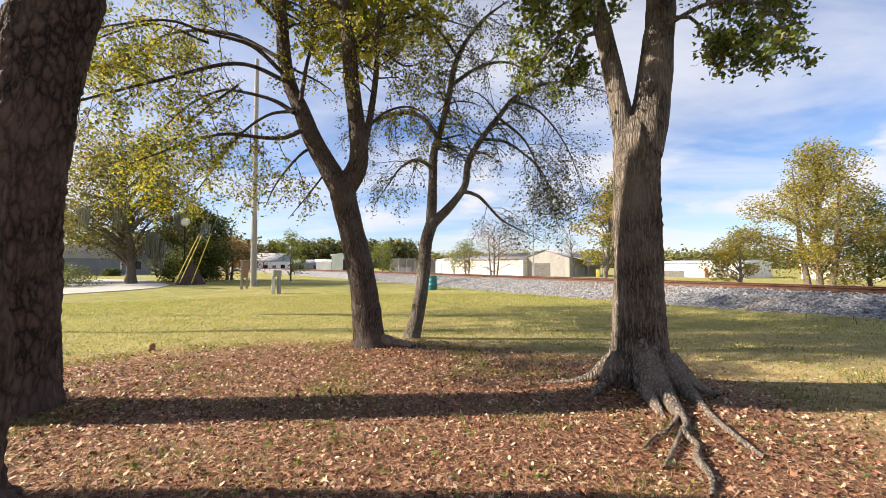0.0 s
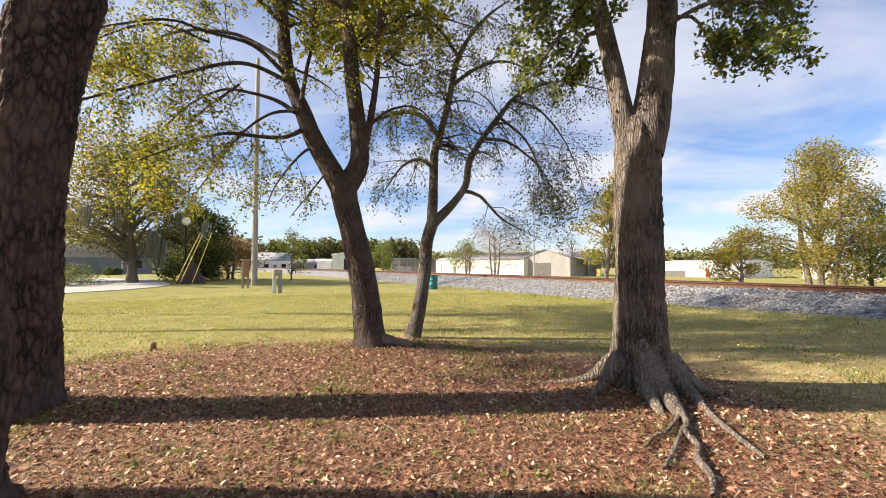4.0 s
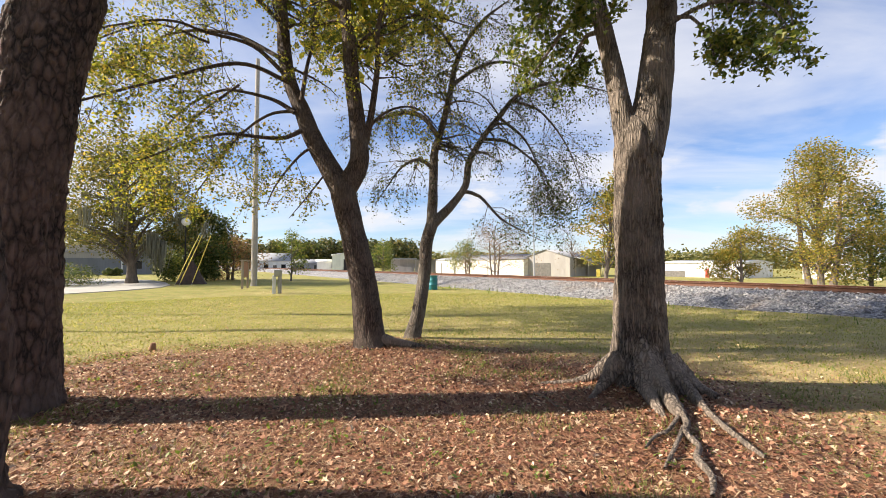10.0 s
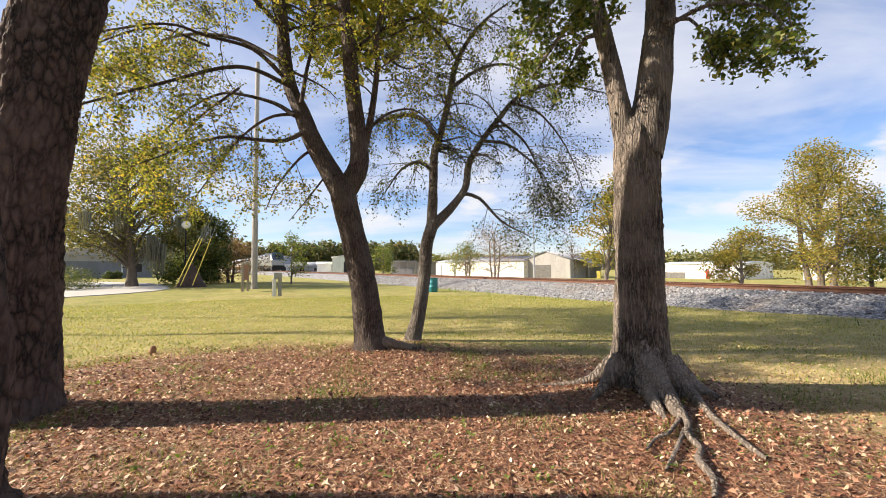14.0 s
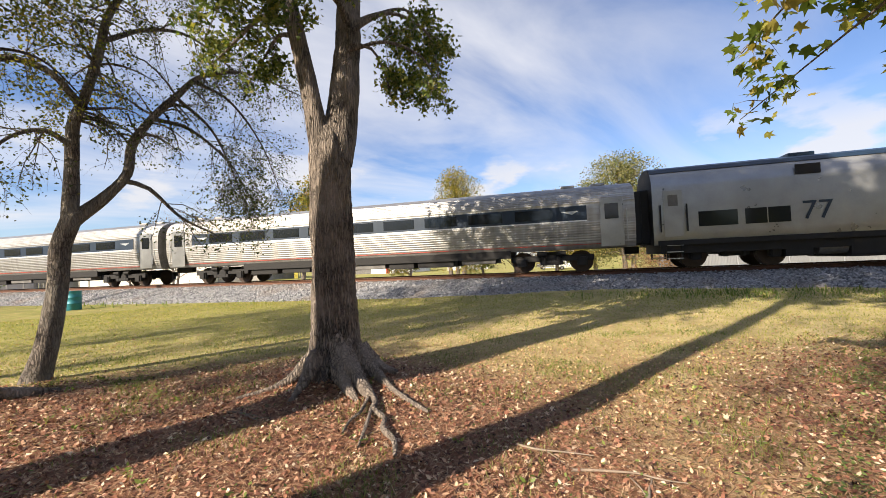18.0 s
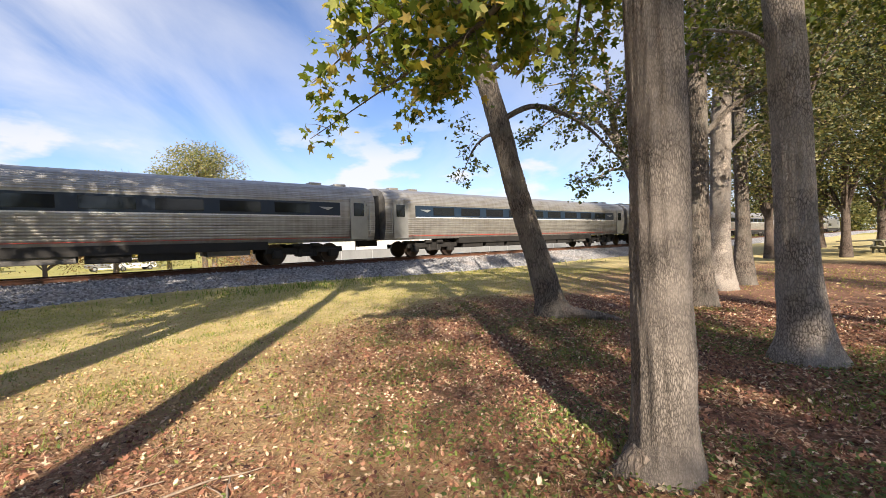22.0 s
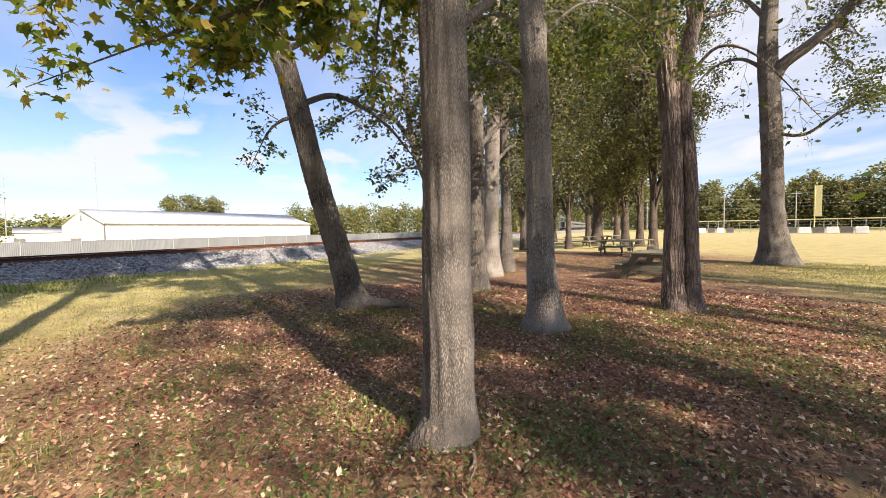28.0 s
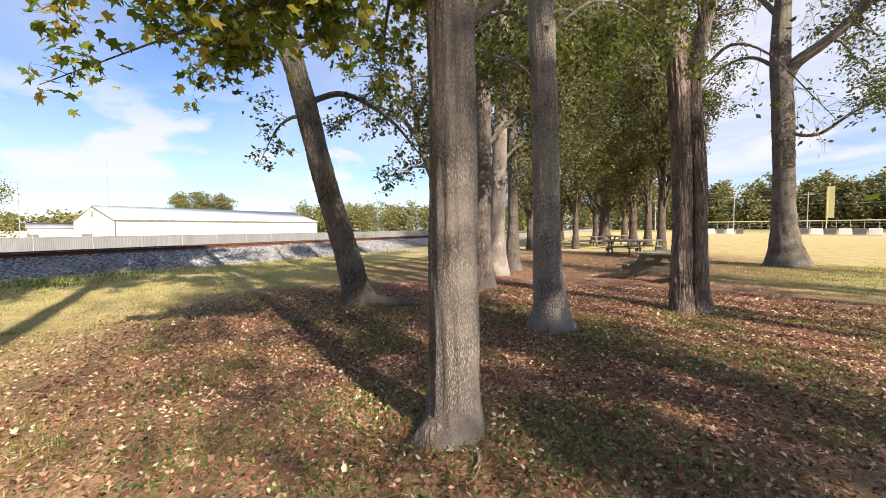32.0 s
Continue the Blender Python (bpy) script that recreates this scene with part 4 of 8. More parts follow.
tree("slender_tree", "slender leaning tree with thin drooping twigs and sparse small leaves", -4.5, 8.48,
     [(0.0, -0.02, 0.24), (0.03, 0.12, 0.17), (0.15, 0.60, 0.142), (0.27, 1.43, 0.13), (0.31, 2.02, 0.13), (0.44, 2.47, 0.125), (0.46, 2.62, 0.07)],
     [([(0.42, 2.40, 0.11), (0.45, 3.22, 0.095), (0.48, 3.94, 0.083), (0.62, 4.43, 0.071), (0.80, 5.17, 0.07), (0.94, 5.92, 0.06), (1.23, 6.55, 0.047), (1.63, 7.07, 0.034), (2.0, 7.4, 0.02)], 0.3),
      ([(0.44, 2.40, 0.11), (0.86, 2.84, 0.083), (1.13, 3.23, 0.072), (1.20, 3.71, 0.071), (1.47, 4.21, 0.06), (1.84, 4.69, 0.058), (2.16, 5.09, 0.046), (2.59, 5.32, 0.034), (3.16, 5.44, 0.024), (3.86, 5.30, 0.014)], -0.3),
      ([(0.56, 4.27, 0.059), (0.24, 4.70, 0.047), (-0.16, 4.83, 0.045), (-0.69, 4.70, 0.034), (-1.1, 4.50, 0.018)], 0.3),
      ([(1.10, 3.11, 0.045), (1.41, 2.99, 0.034), (1.83, 2.5, 0.024), (2.30, 2.2, 0.012)], -0.5),
      ([(0.48, 3.58, 0.047), (0.14, 3.75, 0.036), (-0.21, 3.55, 0.024), (-0.5, 3.1, 0.012)], -0.4),
      ([(1.5, 4.25, 0.04), (2.1, 4.2, 0.03), (2.8, 3.7, 0.02), (3.2, 3.1, 0.01)], 0.3),
      ([(0.85, 5.4, 0.045), (1.5, 5.9, 0.036), (2.2, 6.1, 0.026), (3.0, 5.8, 0.014)], 0.5),
      ([(2.2, 5.1, 0.035), (2.8, 4.9, 0.025), (3.4, 4.2, 0.016), (3.8, 3.3, 0.008)], 0.2),
      ([(1.9, 4.7, 0.035), (2.4, 4.2, 0.025), (2.7, 3.4, 0.016), (2.9, 2.6, 0.008)], -0.5),
      ([(1.0, 6.0, 0.04), (0.5, 6.7, 0.03), (-0.1, 7.0, 0.02), (-0.7, 6.8, 0.01)], 0.2)],
     M_BARK_MAPLE, M_LEAF_DARK, 12, (22, 1.25, 8, 0.55), 0.05, 6, DIAMOND, -0.25, 0.42, 26, 0.06, keep=above(1.75))

# the big tree with the spreading roots
tree("big_tree", "big grey furrowed tree with spreading exposed roots", 25.8, 5.62,
     [(0.03, -0.1, 0.639), (0.02, 0.05, 0.526), (0.0, 0.2, 0.423), (-0.01, 0.45, 0.338), (-0.01, 0.78, 0.293), (0.0, 1.34, 0.273), (0.0, 2.04, 0.265), (0.0, 2.76, 0.263), (0.01, 3.10, 0.254), (0.02, 3.4, 0.160)],
     [([(-0.07, 2.95, 0.18), (-0.15, 3.35, 0.145), (-0.19, 3.62, 0.128), (-0.29, 4.20, 0.113), (-0.38, 4.68, 0.106), (-0.45, 5.09, 0.10), (-0.6, 6.4, 0.09), (-1.0, 8.2, 0.06), (-1.3, 9.8, 0.03)], -0.2),
      ([(0.04, 2.95, 0.26), (0.12, 3.3, 0.232), (0.17, 3.56, 0.22), (0.23, 4.02, 0.20), (0.27, 4.44, 0.182), (0.32, 4.86, 0.17), (0.4, 6.4, 0.15), (0.6, 8.6, 0.11), (0.5, 11.0, 0.07), (0.6, 13.6, 0.03)], 0.5),
      ([(0.30, 4.75, 0.035), (0.9, 5.15, 0.028), (1.5, 4.95, 0.02), (1.65, 4.4, 0.01)], 0.3),
      ([(0.30, 4.5, 0.03), (0.8, 4.6, 0.024), (1.25, 4.35, 0.016), (1.4, 3.95, 0.008)], -0.5),
      ([(0.32, 4.85, 0.034), (0.7, 5.2, 0.026), (1.3, 5.5, 0.02), (1.75, 5.0, 0.01)], 0.9),
      ([(-0.4, 4.8, 0.05), (-0.8, 4.9, 0.04), (-1.2, 4.55, 0.02)], 0.2),
      ([(0.3, 4.9, 0.06), (0.1, 5.1, 0.04), (-0.4, 4.9, 0.03), (-0.9, 4.75, 0.015)], -0.9),
      ([(-0.42, 5.0, 0.05), (-0.8, 5.3, 0.04), (-1.15, 5.0, 0.02), (-1.25, 4.7, 0.01)], -0.3),
      ([(-0.36, 4.6, 0.04), (-0.6, 4.75, 0.03), (-0.85, 4.55, 0.016)], 0.5),
      ([(0.3, 4.6, 0.028), (0.6, 4.5, 0.02), (0.75, 4.1, 0.014), (0.8, 3.75, 0.01)], -0.4),
      ([(0.38, 5.6, 0.07), (-0.2, 6.0, 0.05), (-1.2, 5.9, 0.03)], -0.7)],
     M_BARK_OAK, M_LEAF_GREEN, 13, (12, 0.6, 8, 0.4), 0.066, 15, LOBED, 0.0, 0.3, 140, 0.045, relief=0.05, furrow=(34, 0.022, 0), keep=above(3.45),
     high=[((0.4, 0.3, 6.5, 0.08), (1.8, 0.5, 7.6, 0.05), (3.0, 0.3, 8.0, 0.02)), ((0.5, 0.4, 8.0, 0.08), (-0.8, 1.2, 9.4, 0.05), (-1.8, 1.6, 10.0, 0.02)), ((0.5, 0.4, 9.0, 0.07), (1.6, -0.8, 10.2, 0.04), (2.4, -1.2, 10.8, 0.02)), ((-0.6, -0.1, 6.6, 0.06), (-1.6, -0.9, 7.4, 0.04), (-2.2, -1.4, 7.6, 0.02)),
           ((0.5, 0.4, 10.5, 0.07), (1.2, 1.6, 11.6, 0.04), (1.6, 2.4, 12.2, 0.02)), ((0.5, 0.4, 11.5, 0.06), (-0.6, -0.8, 12.6, 0.04), (-1.2, -1.4, 13.2, 0.02))],
     top=lobes(0.8, 0.4, 11.0, 1.6, 3.4, 2.4, 34, 1.25, 8),
     roots=[((-0.02, -0.20, 0.46, 0.14), (0.05, -0.34, 0.28, 0.13), (0.14, -0.56, 0.12, 0.115), (0.25, -0.78, 0.03, 0.085), (0.33, -1.0, -0.005, 0.055), (0.38, -1.15, -0.03, 0.03)),
            ((0.02, -0.34, 0.22, 0.10), (0.06, -0.56, 0.10, 0.095), (0.10, -0.78, 0.03, 0.075), (0.16, -0.96, -0.02, 0.045), (0.2, -1.08, -0.05, 0.02)),
            ((0.34, -0.98, 0.01, 0.04), (0.37, -1.25, 0.0, 0.03), (0.34, -1.45, -0.004, 0.034), (0.41, -1.7, -0.006, 0.028), (0.37, -1.95, -0.006, 0.03), (0.43, -2.2, -0.01, 0.024), (0.40, -2.45, -0.03, 0.015)),
            ((0.33, -1.02, 0.0, 0.026), (0.25, -1.3, -0.004, 0.018), (0.19, -1.5, -0.004, 0.018), (0.1, -1.62, -0.012, 0.014), (0.02, -1.9, -0.012, 0.01)),
            ((0.34, -1.3, -0.006, 0.018), (0.26, -1.7, -0.004, 0.018), (0.2, -1.95, -0.01, 0.016), (0.14, -2.2, -0.02, 0.01)),
            ((0.24, -0.10, 0.28, 0.12), (0.42, -0.34, 0.06, 0.08), (0.56, -0.66, -0.015, 0.045), (0.66, -1.05, -0.012, 0.026), (0.76, -1.4, -0.012, 0.022), (0.86, -1.62, -0.03, 0.014)),
            ((-0.22, -0.24, 0.30, 0.12), (-0.36, -0.42, 0.10, 0.08), (-0.46, -0.66, 0.0, 0.04), (-0.52, -0.9, -0.02, 0.024)),
            ((-0.30, -0.10, 0.22, 0.12), (-0.56, -0.2, 0.04, 0.065), (-0.8, -0.3, -0.01, 0.03), (-1.15, -0.42, -0.03, 0.015)),
            ((0.30, 0.02, 0.28, 0.13), (0.52, -0.1, 0.05, 0.08), (0.75, -0.25, -0.01, 0.04))])

# the two pines by the camera
tree("pine_tree", "tall pine trunk with thick plated brown bark", -46.2, 6.32,
     [(-0.06, -0.1, 0.50), (-0.05, 0.15, 0.42), (-0.05, 0.75, 0.385), (-0.05, 1.36, 0.37), (-0.05, 1.98, 0.362), (-0.01, 2.6, 0.36), (0.05, 3.4, 0.365), (0.14, 4.1, 0.372), (0.26, 4.9, 0.37), (0.28, 6.0, 0.30), (-0.1, 8.0, 0.22), (-0.5, 12.0, 0.17), (-0.6, 17.0, 0.10), (-0.6, 19.5, 0.03)],
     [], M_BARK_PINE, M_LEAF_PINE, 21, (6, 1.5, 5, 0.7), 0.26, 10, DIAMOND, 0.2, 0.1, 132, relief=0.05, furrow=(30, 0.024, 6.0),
     high=whorls(-0.55, 12.5, 18.8, 5.4, 5, 20))
tree("pine_tree", "tall pine trunk with thick plated brown bark, close by", -52.0, 3.95,
     [(0.02, -0.1, 0.46), (0.0, 0.1, 0.38), (0.03, 0.41, 0.335), (0.06, 0.72, 0.32), (0.07, 1.03, 0.305), (0.03, 1.6, 0.295), (-0.06, 2.4, 0.275), (-0.15, 3.2, 0.24), (-0.25, 4.2, 0.20), (-0.5, 8.0, 0.165), (-0.6, 12.0, 0.14), (-0.6, 16.0, 0.08), (-0.6, 18.0, 0.03)],
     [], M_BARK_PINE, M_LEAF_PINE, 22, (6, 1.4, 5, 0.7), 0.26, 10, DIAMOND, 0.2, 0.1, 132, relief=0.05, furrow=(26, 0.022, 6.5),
     high=whorls(-0.6, 12.0, 17.4, 5.2, 6, 20))

# the wood on the other side
tree("sweetgum_tree", "straight grey-barked sweetgum with a sunlit patch, close by", 123.5, 2.85,
     [(0.0, -0.1, 0.36), (0.0, 0.03, 0.275), (0.01, 0.19, 0.215), (0.01, 0.38, 0.188), (0.02, 0.76, 0.178), (0.01, 1.17, 0.174), (0.02, 1.96, 0.167), (0.01, 2.73, 0.16), (0.0, 3.2, 0.158), (-0.05, 5.0, 0.14), (-0.1, 8.0, 0.10), (-0.1, 11.0, 0.04)],
     [([(0.1, 2.95, 0.04), (0.35, 3.2, 0.032), (0.9, 3.75, 0.025), (1.5, 4.2, 0.015)], 0.6)],
     M_BARK_GUM, M_LEAF_STAR, 31, (11, 0.6, 6, 0.3), 0.11, 9, STAR, -0.05, 0.25, 100, 0.08, relief=0.04, furrow=(40, 0.007, 0), keep=above(2.55),
     high=[((-0.1, -0.1, 3.8, 0.045), (-0.7, 0.1, 3.45, 0.032), (-1.35, 0.2, 3.12, 0.022), (-1.9, 0.2, 2.96, 0.014), (-2.2, 0.2, 2.86, 0.008)),
           ((-0.1, -0.1, 4.0, 0.04), (-0.8, -0.1, 3.75, 0.03), (-1.5, -0.15, 3.4, 0.02), (-2.0, -0.15, 3.2, 0.01)),
           ((-0.1, 0.0, 4.1, 0.04), (-0.8, 0.5, 4.0, 0.03), (-1.6, 1.0, 3.6, 0.02), (-2.3, 1.3, 3.3, 0.01)),
           ((-0.05, 0.1, 4.3, 0.04), (-0.4, 1.0, 4.3, 0.03), (-0.7, 1.9, 4.0, 0.02), (-0.9, 2.6, 3.7, 0.01)),
           ((-0.1, 0, 5.5, 0.06), (-1.2, 0.2, 6.0, 0.04), (-2.4, 0.4, 6.1, 0.02)), ((-0.1, 0, 6.5, 0.06), (0.9, 0.8, 7.2, 0.04), (1.8, 1.2, 7.5, 0.02)), ((-0.1, 0, 7.2, 0.05), (-0.6, -1.2, 8.0, 0.03), (-0.9, -2.0, 8.3, 0.015)), ((-0.1, 0, 8.8, 0.05), (0.6, -0.8, 9.6, 0.03), (1.0, -1.3, 10, 0.015))],
     roots=[((-0.10, -0.10, 0.10, 0.10), (-0.22, -0.17, 0.0, 0.07), (-0.36, -0.2, -0.05, 0.035))])
tree("leaning_tree", "leaning grey tree with a leafy crown beside the tracks", 110.4, 8.40,
     [(0.05, -0.1, 0.55), (0.03, 0.05, 0.42), (-0.02, 0.25, 0.32), (-0.07, 0.47, 0.275), (-0.24, 1.16, 0.24), (-0.47, 1.96, 0.223), (-0.72, 2.96, 0.215), (-0.91, 3.83, 0.21), (-1.15, 4.79, 0.205), (-1.43, 5.92, 0.2), (-2.0, 8.0, 0.14), (-2.3, 10.0, 0.05)],
     [([(-0.95, 4.0, 0.06), (-0.31, 4.25, 0.055), (0.24, 4.11, 0.045), (0.80, 3.75, 0.035), (1.26, 3.25, 0.02)], 0.3),
      ([(-0.9, 3.8, 0.05), (-1.2, 3.7, 0.035), (-1.45, 3.45, 0.02), (-1.6, 3.1, 0.01)], -0.3),
      ([(-1.2, 5.0, 0.06), (-0.5, 5.5, 0.05), (0.5, 5.6, 0.03)], 0.8),
      ([(-1.2, 5.0, 0.06), (-2.0, 5.5, 0.05), (-2.8, 5.5, 0.03)], 0.4)],
     M_BARK_MAPLE, M_LEAF_DARK, 32, (6, 0.8, 5, 0.45), 0.09, 11, DIAMOND, 0.0, 0.2, 56, 0.07, furrow=(22, 0.014, 0), keep=above(2.6),
     high=[((-1.6, 0, 6.5, 0.07), (-2.8, 0.4, 7.0, 0.04), (-3.6, 0.5, 7.1, 0.02)), ((-1.8, 0, 7.2, 0.07), (-0.7, 0.5, 8.2, 0.04), (0.1, 0.6, 8.6, 0.02)), ((-2.0, 0, 8.2, 0.05), (-2.4, -1.0, 9.0, 0.03), (-2.6, -1.6, 9.3, 0.02))],
     roots=[((0.15, -0.2, 0.12, 0.13), (0.55, -0.35, 0.1, 0.10), (0.95, -0.4, 0.06, 0.08), (1.25, -0.35, -0.02, 0.04))])
tree("straight_tree", "straight smooth-barked grey tree in leaf litter", 137.4, 6.38,
     [(0.0, -0.1, 0.47), (0.0, 0.05, 0.376), (-0.01, 0.37, 0.263), (-0.05, 0.89, 0.224), (-0.07, 1.58, 0.201), (-0.09, 2.44, 0.193), (-0.13, 3.70, 0.188), (-0.19, 4.95, 0.183), (-0.3, 8.0, 0.132), (-0.3, 12.0, 0.047)],
     [([(-0.1, 3.4, 0.0329), (-0.4, 3.9, 0.0282), (-0.75, 4.05, 0.0188)], -0.3)],
     M_BARK_SMOOTH, M_LEAF_GREEN, 33, (8, 0.9, 6, 0.5), 0.085, 15, LOBED, 0.0, 0.25, 56, 0.08, keep=above(3.5),
     high=[((-0.15, 0, 4.3, 0.03), (0.5, 0.2, 4.9, 0.024), (1.1, 0.3, 4.8, 0.016), (1.6, 0.3, 4.3, 0.008)), ((-0.15, 0, 4.5, 0.03), (-0.8, 0.3, 5.0, 0.024), (-1.5, 0.4, 4.8, 0.016), (-2.0, 0.4, 4.2, 0.008)), ((-0.15, 0, 4.6, 0.03), (-0.2, 0.9, 5.0, 0.024), (-0.3, 1.8, 4.7, 0.012)), ((-0.15, 0, 4.7, 0.03), (0.3, 1.0, 5.2, 0.024), (0.9, 1.9, 4.8, 0.012)), ((-0.2, 0, 5.2, 0.06), (0.9, 0.3, 5.7, 0.04), (1.9, 0.5, 5.6, 0.02)), ((-0.2, 0, 5.8, 0.06), (-1.3, 0.6, 6.2, 0.04), (-2.2, 0.8, 6.1, 0.02)), ((-0.25, 0, 7.0, 0.06), (0.4, 1.2, 7.6, 0.04), (0.8, 2.0, 7.8, 0.02)), ((-0.3, 0, 8.6, 0.06), (-1.4, -0.9, 9.4, 0.04), (-2.2, -1.2, 9.6, 0.02)), ((-0.3, 0, 9.6, 0.05), (0.9, -0.7, 10.4, 0.03), (1.6, -0.9, 10.8, 0.015))])
tree("twin_trunk_tree", "twin-trunked reddish-grey shaggy-barked tree with bare twigs", 153.8, 8.59,
     [(-0.07, -0.1, 0.319), (-0.09, 0.1, 0.236), (-0.12, 0.53, 0.186), (-0.13, 1.57, 0.164), (-0.16, 2.60, 0.164), (-0.24, 4.13, 0.169), (-0.36, 5.65, 0.167), (-0.6, 9.0, 0.0912), (-0.6, 11.0, 0.0304)],
     [([(0.22, -0.05, 0.198), (0.19, 0.3, 0.141), (0.15, 1.06, 0.122), (0.12, 2.57, 0.119), (0.0, 4.08, 0.125), (0.20, 5.49, 0.125), (0.7, 7.5, 0.076), (0.9, 9.5, 0.0304)], 0.15),
      ([(0.05, 4.2, 0.038), (0.5, 4.6, 0.0266), (1.0, 4.3, 0.0152), (1.6, 3.4, 0.0076)], -0.4),
      ([(-0.2, 4.1, 0.0228), (-0.6, 4.4, 0.0152), (-1.0, 4.5, 0.00912)], -0.3),
      ([(0.2, 5.4, 0.038), (0.8, 6.0, 0.0304), (1.5, 5.6, 0.0152), (2.0, 4.5, 0.0076)], -0.5),
      ([(-0.4, 6.0, 0.038), (-1.2, 6.6, 0.0266), (-2.0, 6.4, 0.0152)], 0.4)],
     M_BARK_SHAG, M_LEAF_DARK, 34, (6, 1.3, 4, 0.6), 0.09, 5, DIAMOND, -0.1, 0.3, 72, 0.1, relief=0.06, furrow=(22, 0.02, 0), keep=above(2.4), start=0.45, bare=0.5)
tree("field_oak", "big grey oak with a flared base beside the field", 163.2, 20.80,
     [(-0.14, -0.2, 1.0), (-0.15, 0.1, 0.75), (-0.18, 0.45, 0.60), (-0.23, 0.90, 0.50), (-0.29, 2.01, 0.396), (-0.34, 3.78, 0.36), (-0.43, 5.97, 0.354), (-0.56, 8.16, 0.33), (-0.53, 10.3, 0.27), (-0.4, 13, 0.18), (-0.3, 16, 0.06)],
     [([(-0.4, 7.2, 0.252), (-0.1, 7.75, 0.228), (0.6, 8.2, 0.192), (1.3, 8.75, 0.157), (1.9, 9.6, 0.12), (2.6, 11.4, 0.06)], -0.5),
      ([(-0.4, 5.2, 0.072), (0.6, 5.0, 0.06), (1.6, 5.7, 0.048), (2.9, 6.3, 0.03), (4.0, 6.5, 0.012)], 0.5),
      ([(-0.5, 7.6, 0.084), (-1.5, 8.4, 0.06), (-2.6, 8.2, 0.036), (-3.6, 7.0, 0.018)], 0.5),
      ([(-0.5, 9.5, 0.12), (-1.6, 11, 0.072), (-3.2, 11.6, 0.036)], 0.6),
      ([(1.9, 9.4, 0.072), (3.0, 9.6, 0.048), (4.2, 9.0, 0.024)], 0.4)],
     M_BARK_MAPLE, M_LEAF_DARK, 35, (10, 2.2, 7, 1.0), 0.12, 22, DIAMOND, 0.05, 0.22, 40, 0.12, keep=above(5.0))
for az, d, r, lean, mat, sd in ((127.6, 10.5, 0.20, 0.0, M_BARK_MAPLE, 41), (129.6, 13.65, 0.25, 0.1, M_BARK_SMOOTH, 42), (132.0, 15.2, 0.18, -0.07, M_BARK_MAPLE, 43)):
    tree("row_tree", "tree in the shaded row beyond the sweetgum", az, d,
         [(0, -0.1, r * 2.6), (0.02, 0.1, r * 2.0), (0.04, 0.9, r * 1.35), (0.07 + lean * 0.3, 2.0, r), (0.08 + lean, 4.4, r * 0.95), (0.1 + lean * 2, 8, r * 0.7), (0.1 + lean * 2, 12, r * 0.2)],
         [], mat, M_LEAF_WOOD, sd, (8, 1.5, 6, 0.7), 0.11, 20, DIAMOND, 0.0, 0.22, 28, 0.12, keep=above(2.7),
         high=[((0.1, 0, 3.6, 0.06), (0.9, 0.3, 4.4, 0.05), (1.8, 0.4, 4.6, 0.02)), ((0.1, 0, 4.2, 0.06), (-0.9, 0.4, 4.9, 0.05), (-1.9, 0.6, 5.0, 0.02)), ((0.1, 0, 5.4, 0.06), (0.4, -1.1, 6.2, 0.05), (0.5, -2.0, 6.4, 0.02)), ((0.1, 0, 6.6, 0.06), (1.2, 0.8, 7.6, 0.05), (2.0, 1.2, 7.9, 0.02)), ((0.1, 0, 7.6, 0.05), (-1.1, 0.8, 8.6, 0.04), (-1.9, 1.2, 8.9, 0.02)), ((0.1, 0, 9, 0.05), (0.4, -1.2, 10, 0.03), (0.6, -1.9, 10.4, 0.02))])

tree("pale_tree", "slim pale-barked tree with a forked limb behind the sweetgum", 122.4, 11.0,
     [(0, -0.1, 0.2), (0, 0.2, 0.15), (-0.02, 1.6, 0.13), (-0.1, 2.5, 0.12), (-0.32, 3.1, 0.115), (-0.6, 3.9, 0.09), (-0.75, 5.0, 0.06), (-0.9, 6.4, 0.03)],
     [([(-0.55, 3.75, 0.07), (-0.95, 4.35, 0.055), (-1.4, 4.7, 0.04), (-2.0, 4.75, 0.03), (-2.6, 4.4, 0.015)], -0.2), ([(-0.7, 4.4, 0.05), (-0.5, 5.1, 0.04), (-0.1, 5.6, 0.02)], 0.3),
      ([(-0.35, 3.2, 0.04), (-0.8, 3.2, 0.03), (-1.2, 2.9, 0.015)], -0.3), ([(-0.75, 5.0, 0.05), (-1.4, 5.6, 0.03), (-2.2, 5.7, 0.015)], 0.2)],
     M_BARK_SMOOTH, M_LEAF_DARK, 36, (7, 0.9, 5, 0.4), 0.1, 12, DIAMOND, 0.0, 0.2, 22, 0.08, keep=above(2.4))


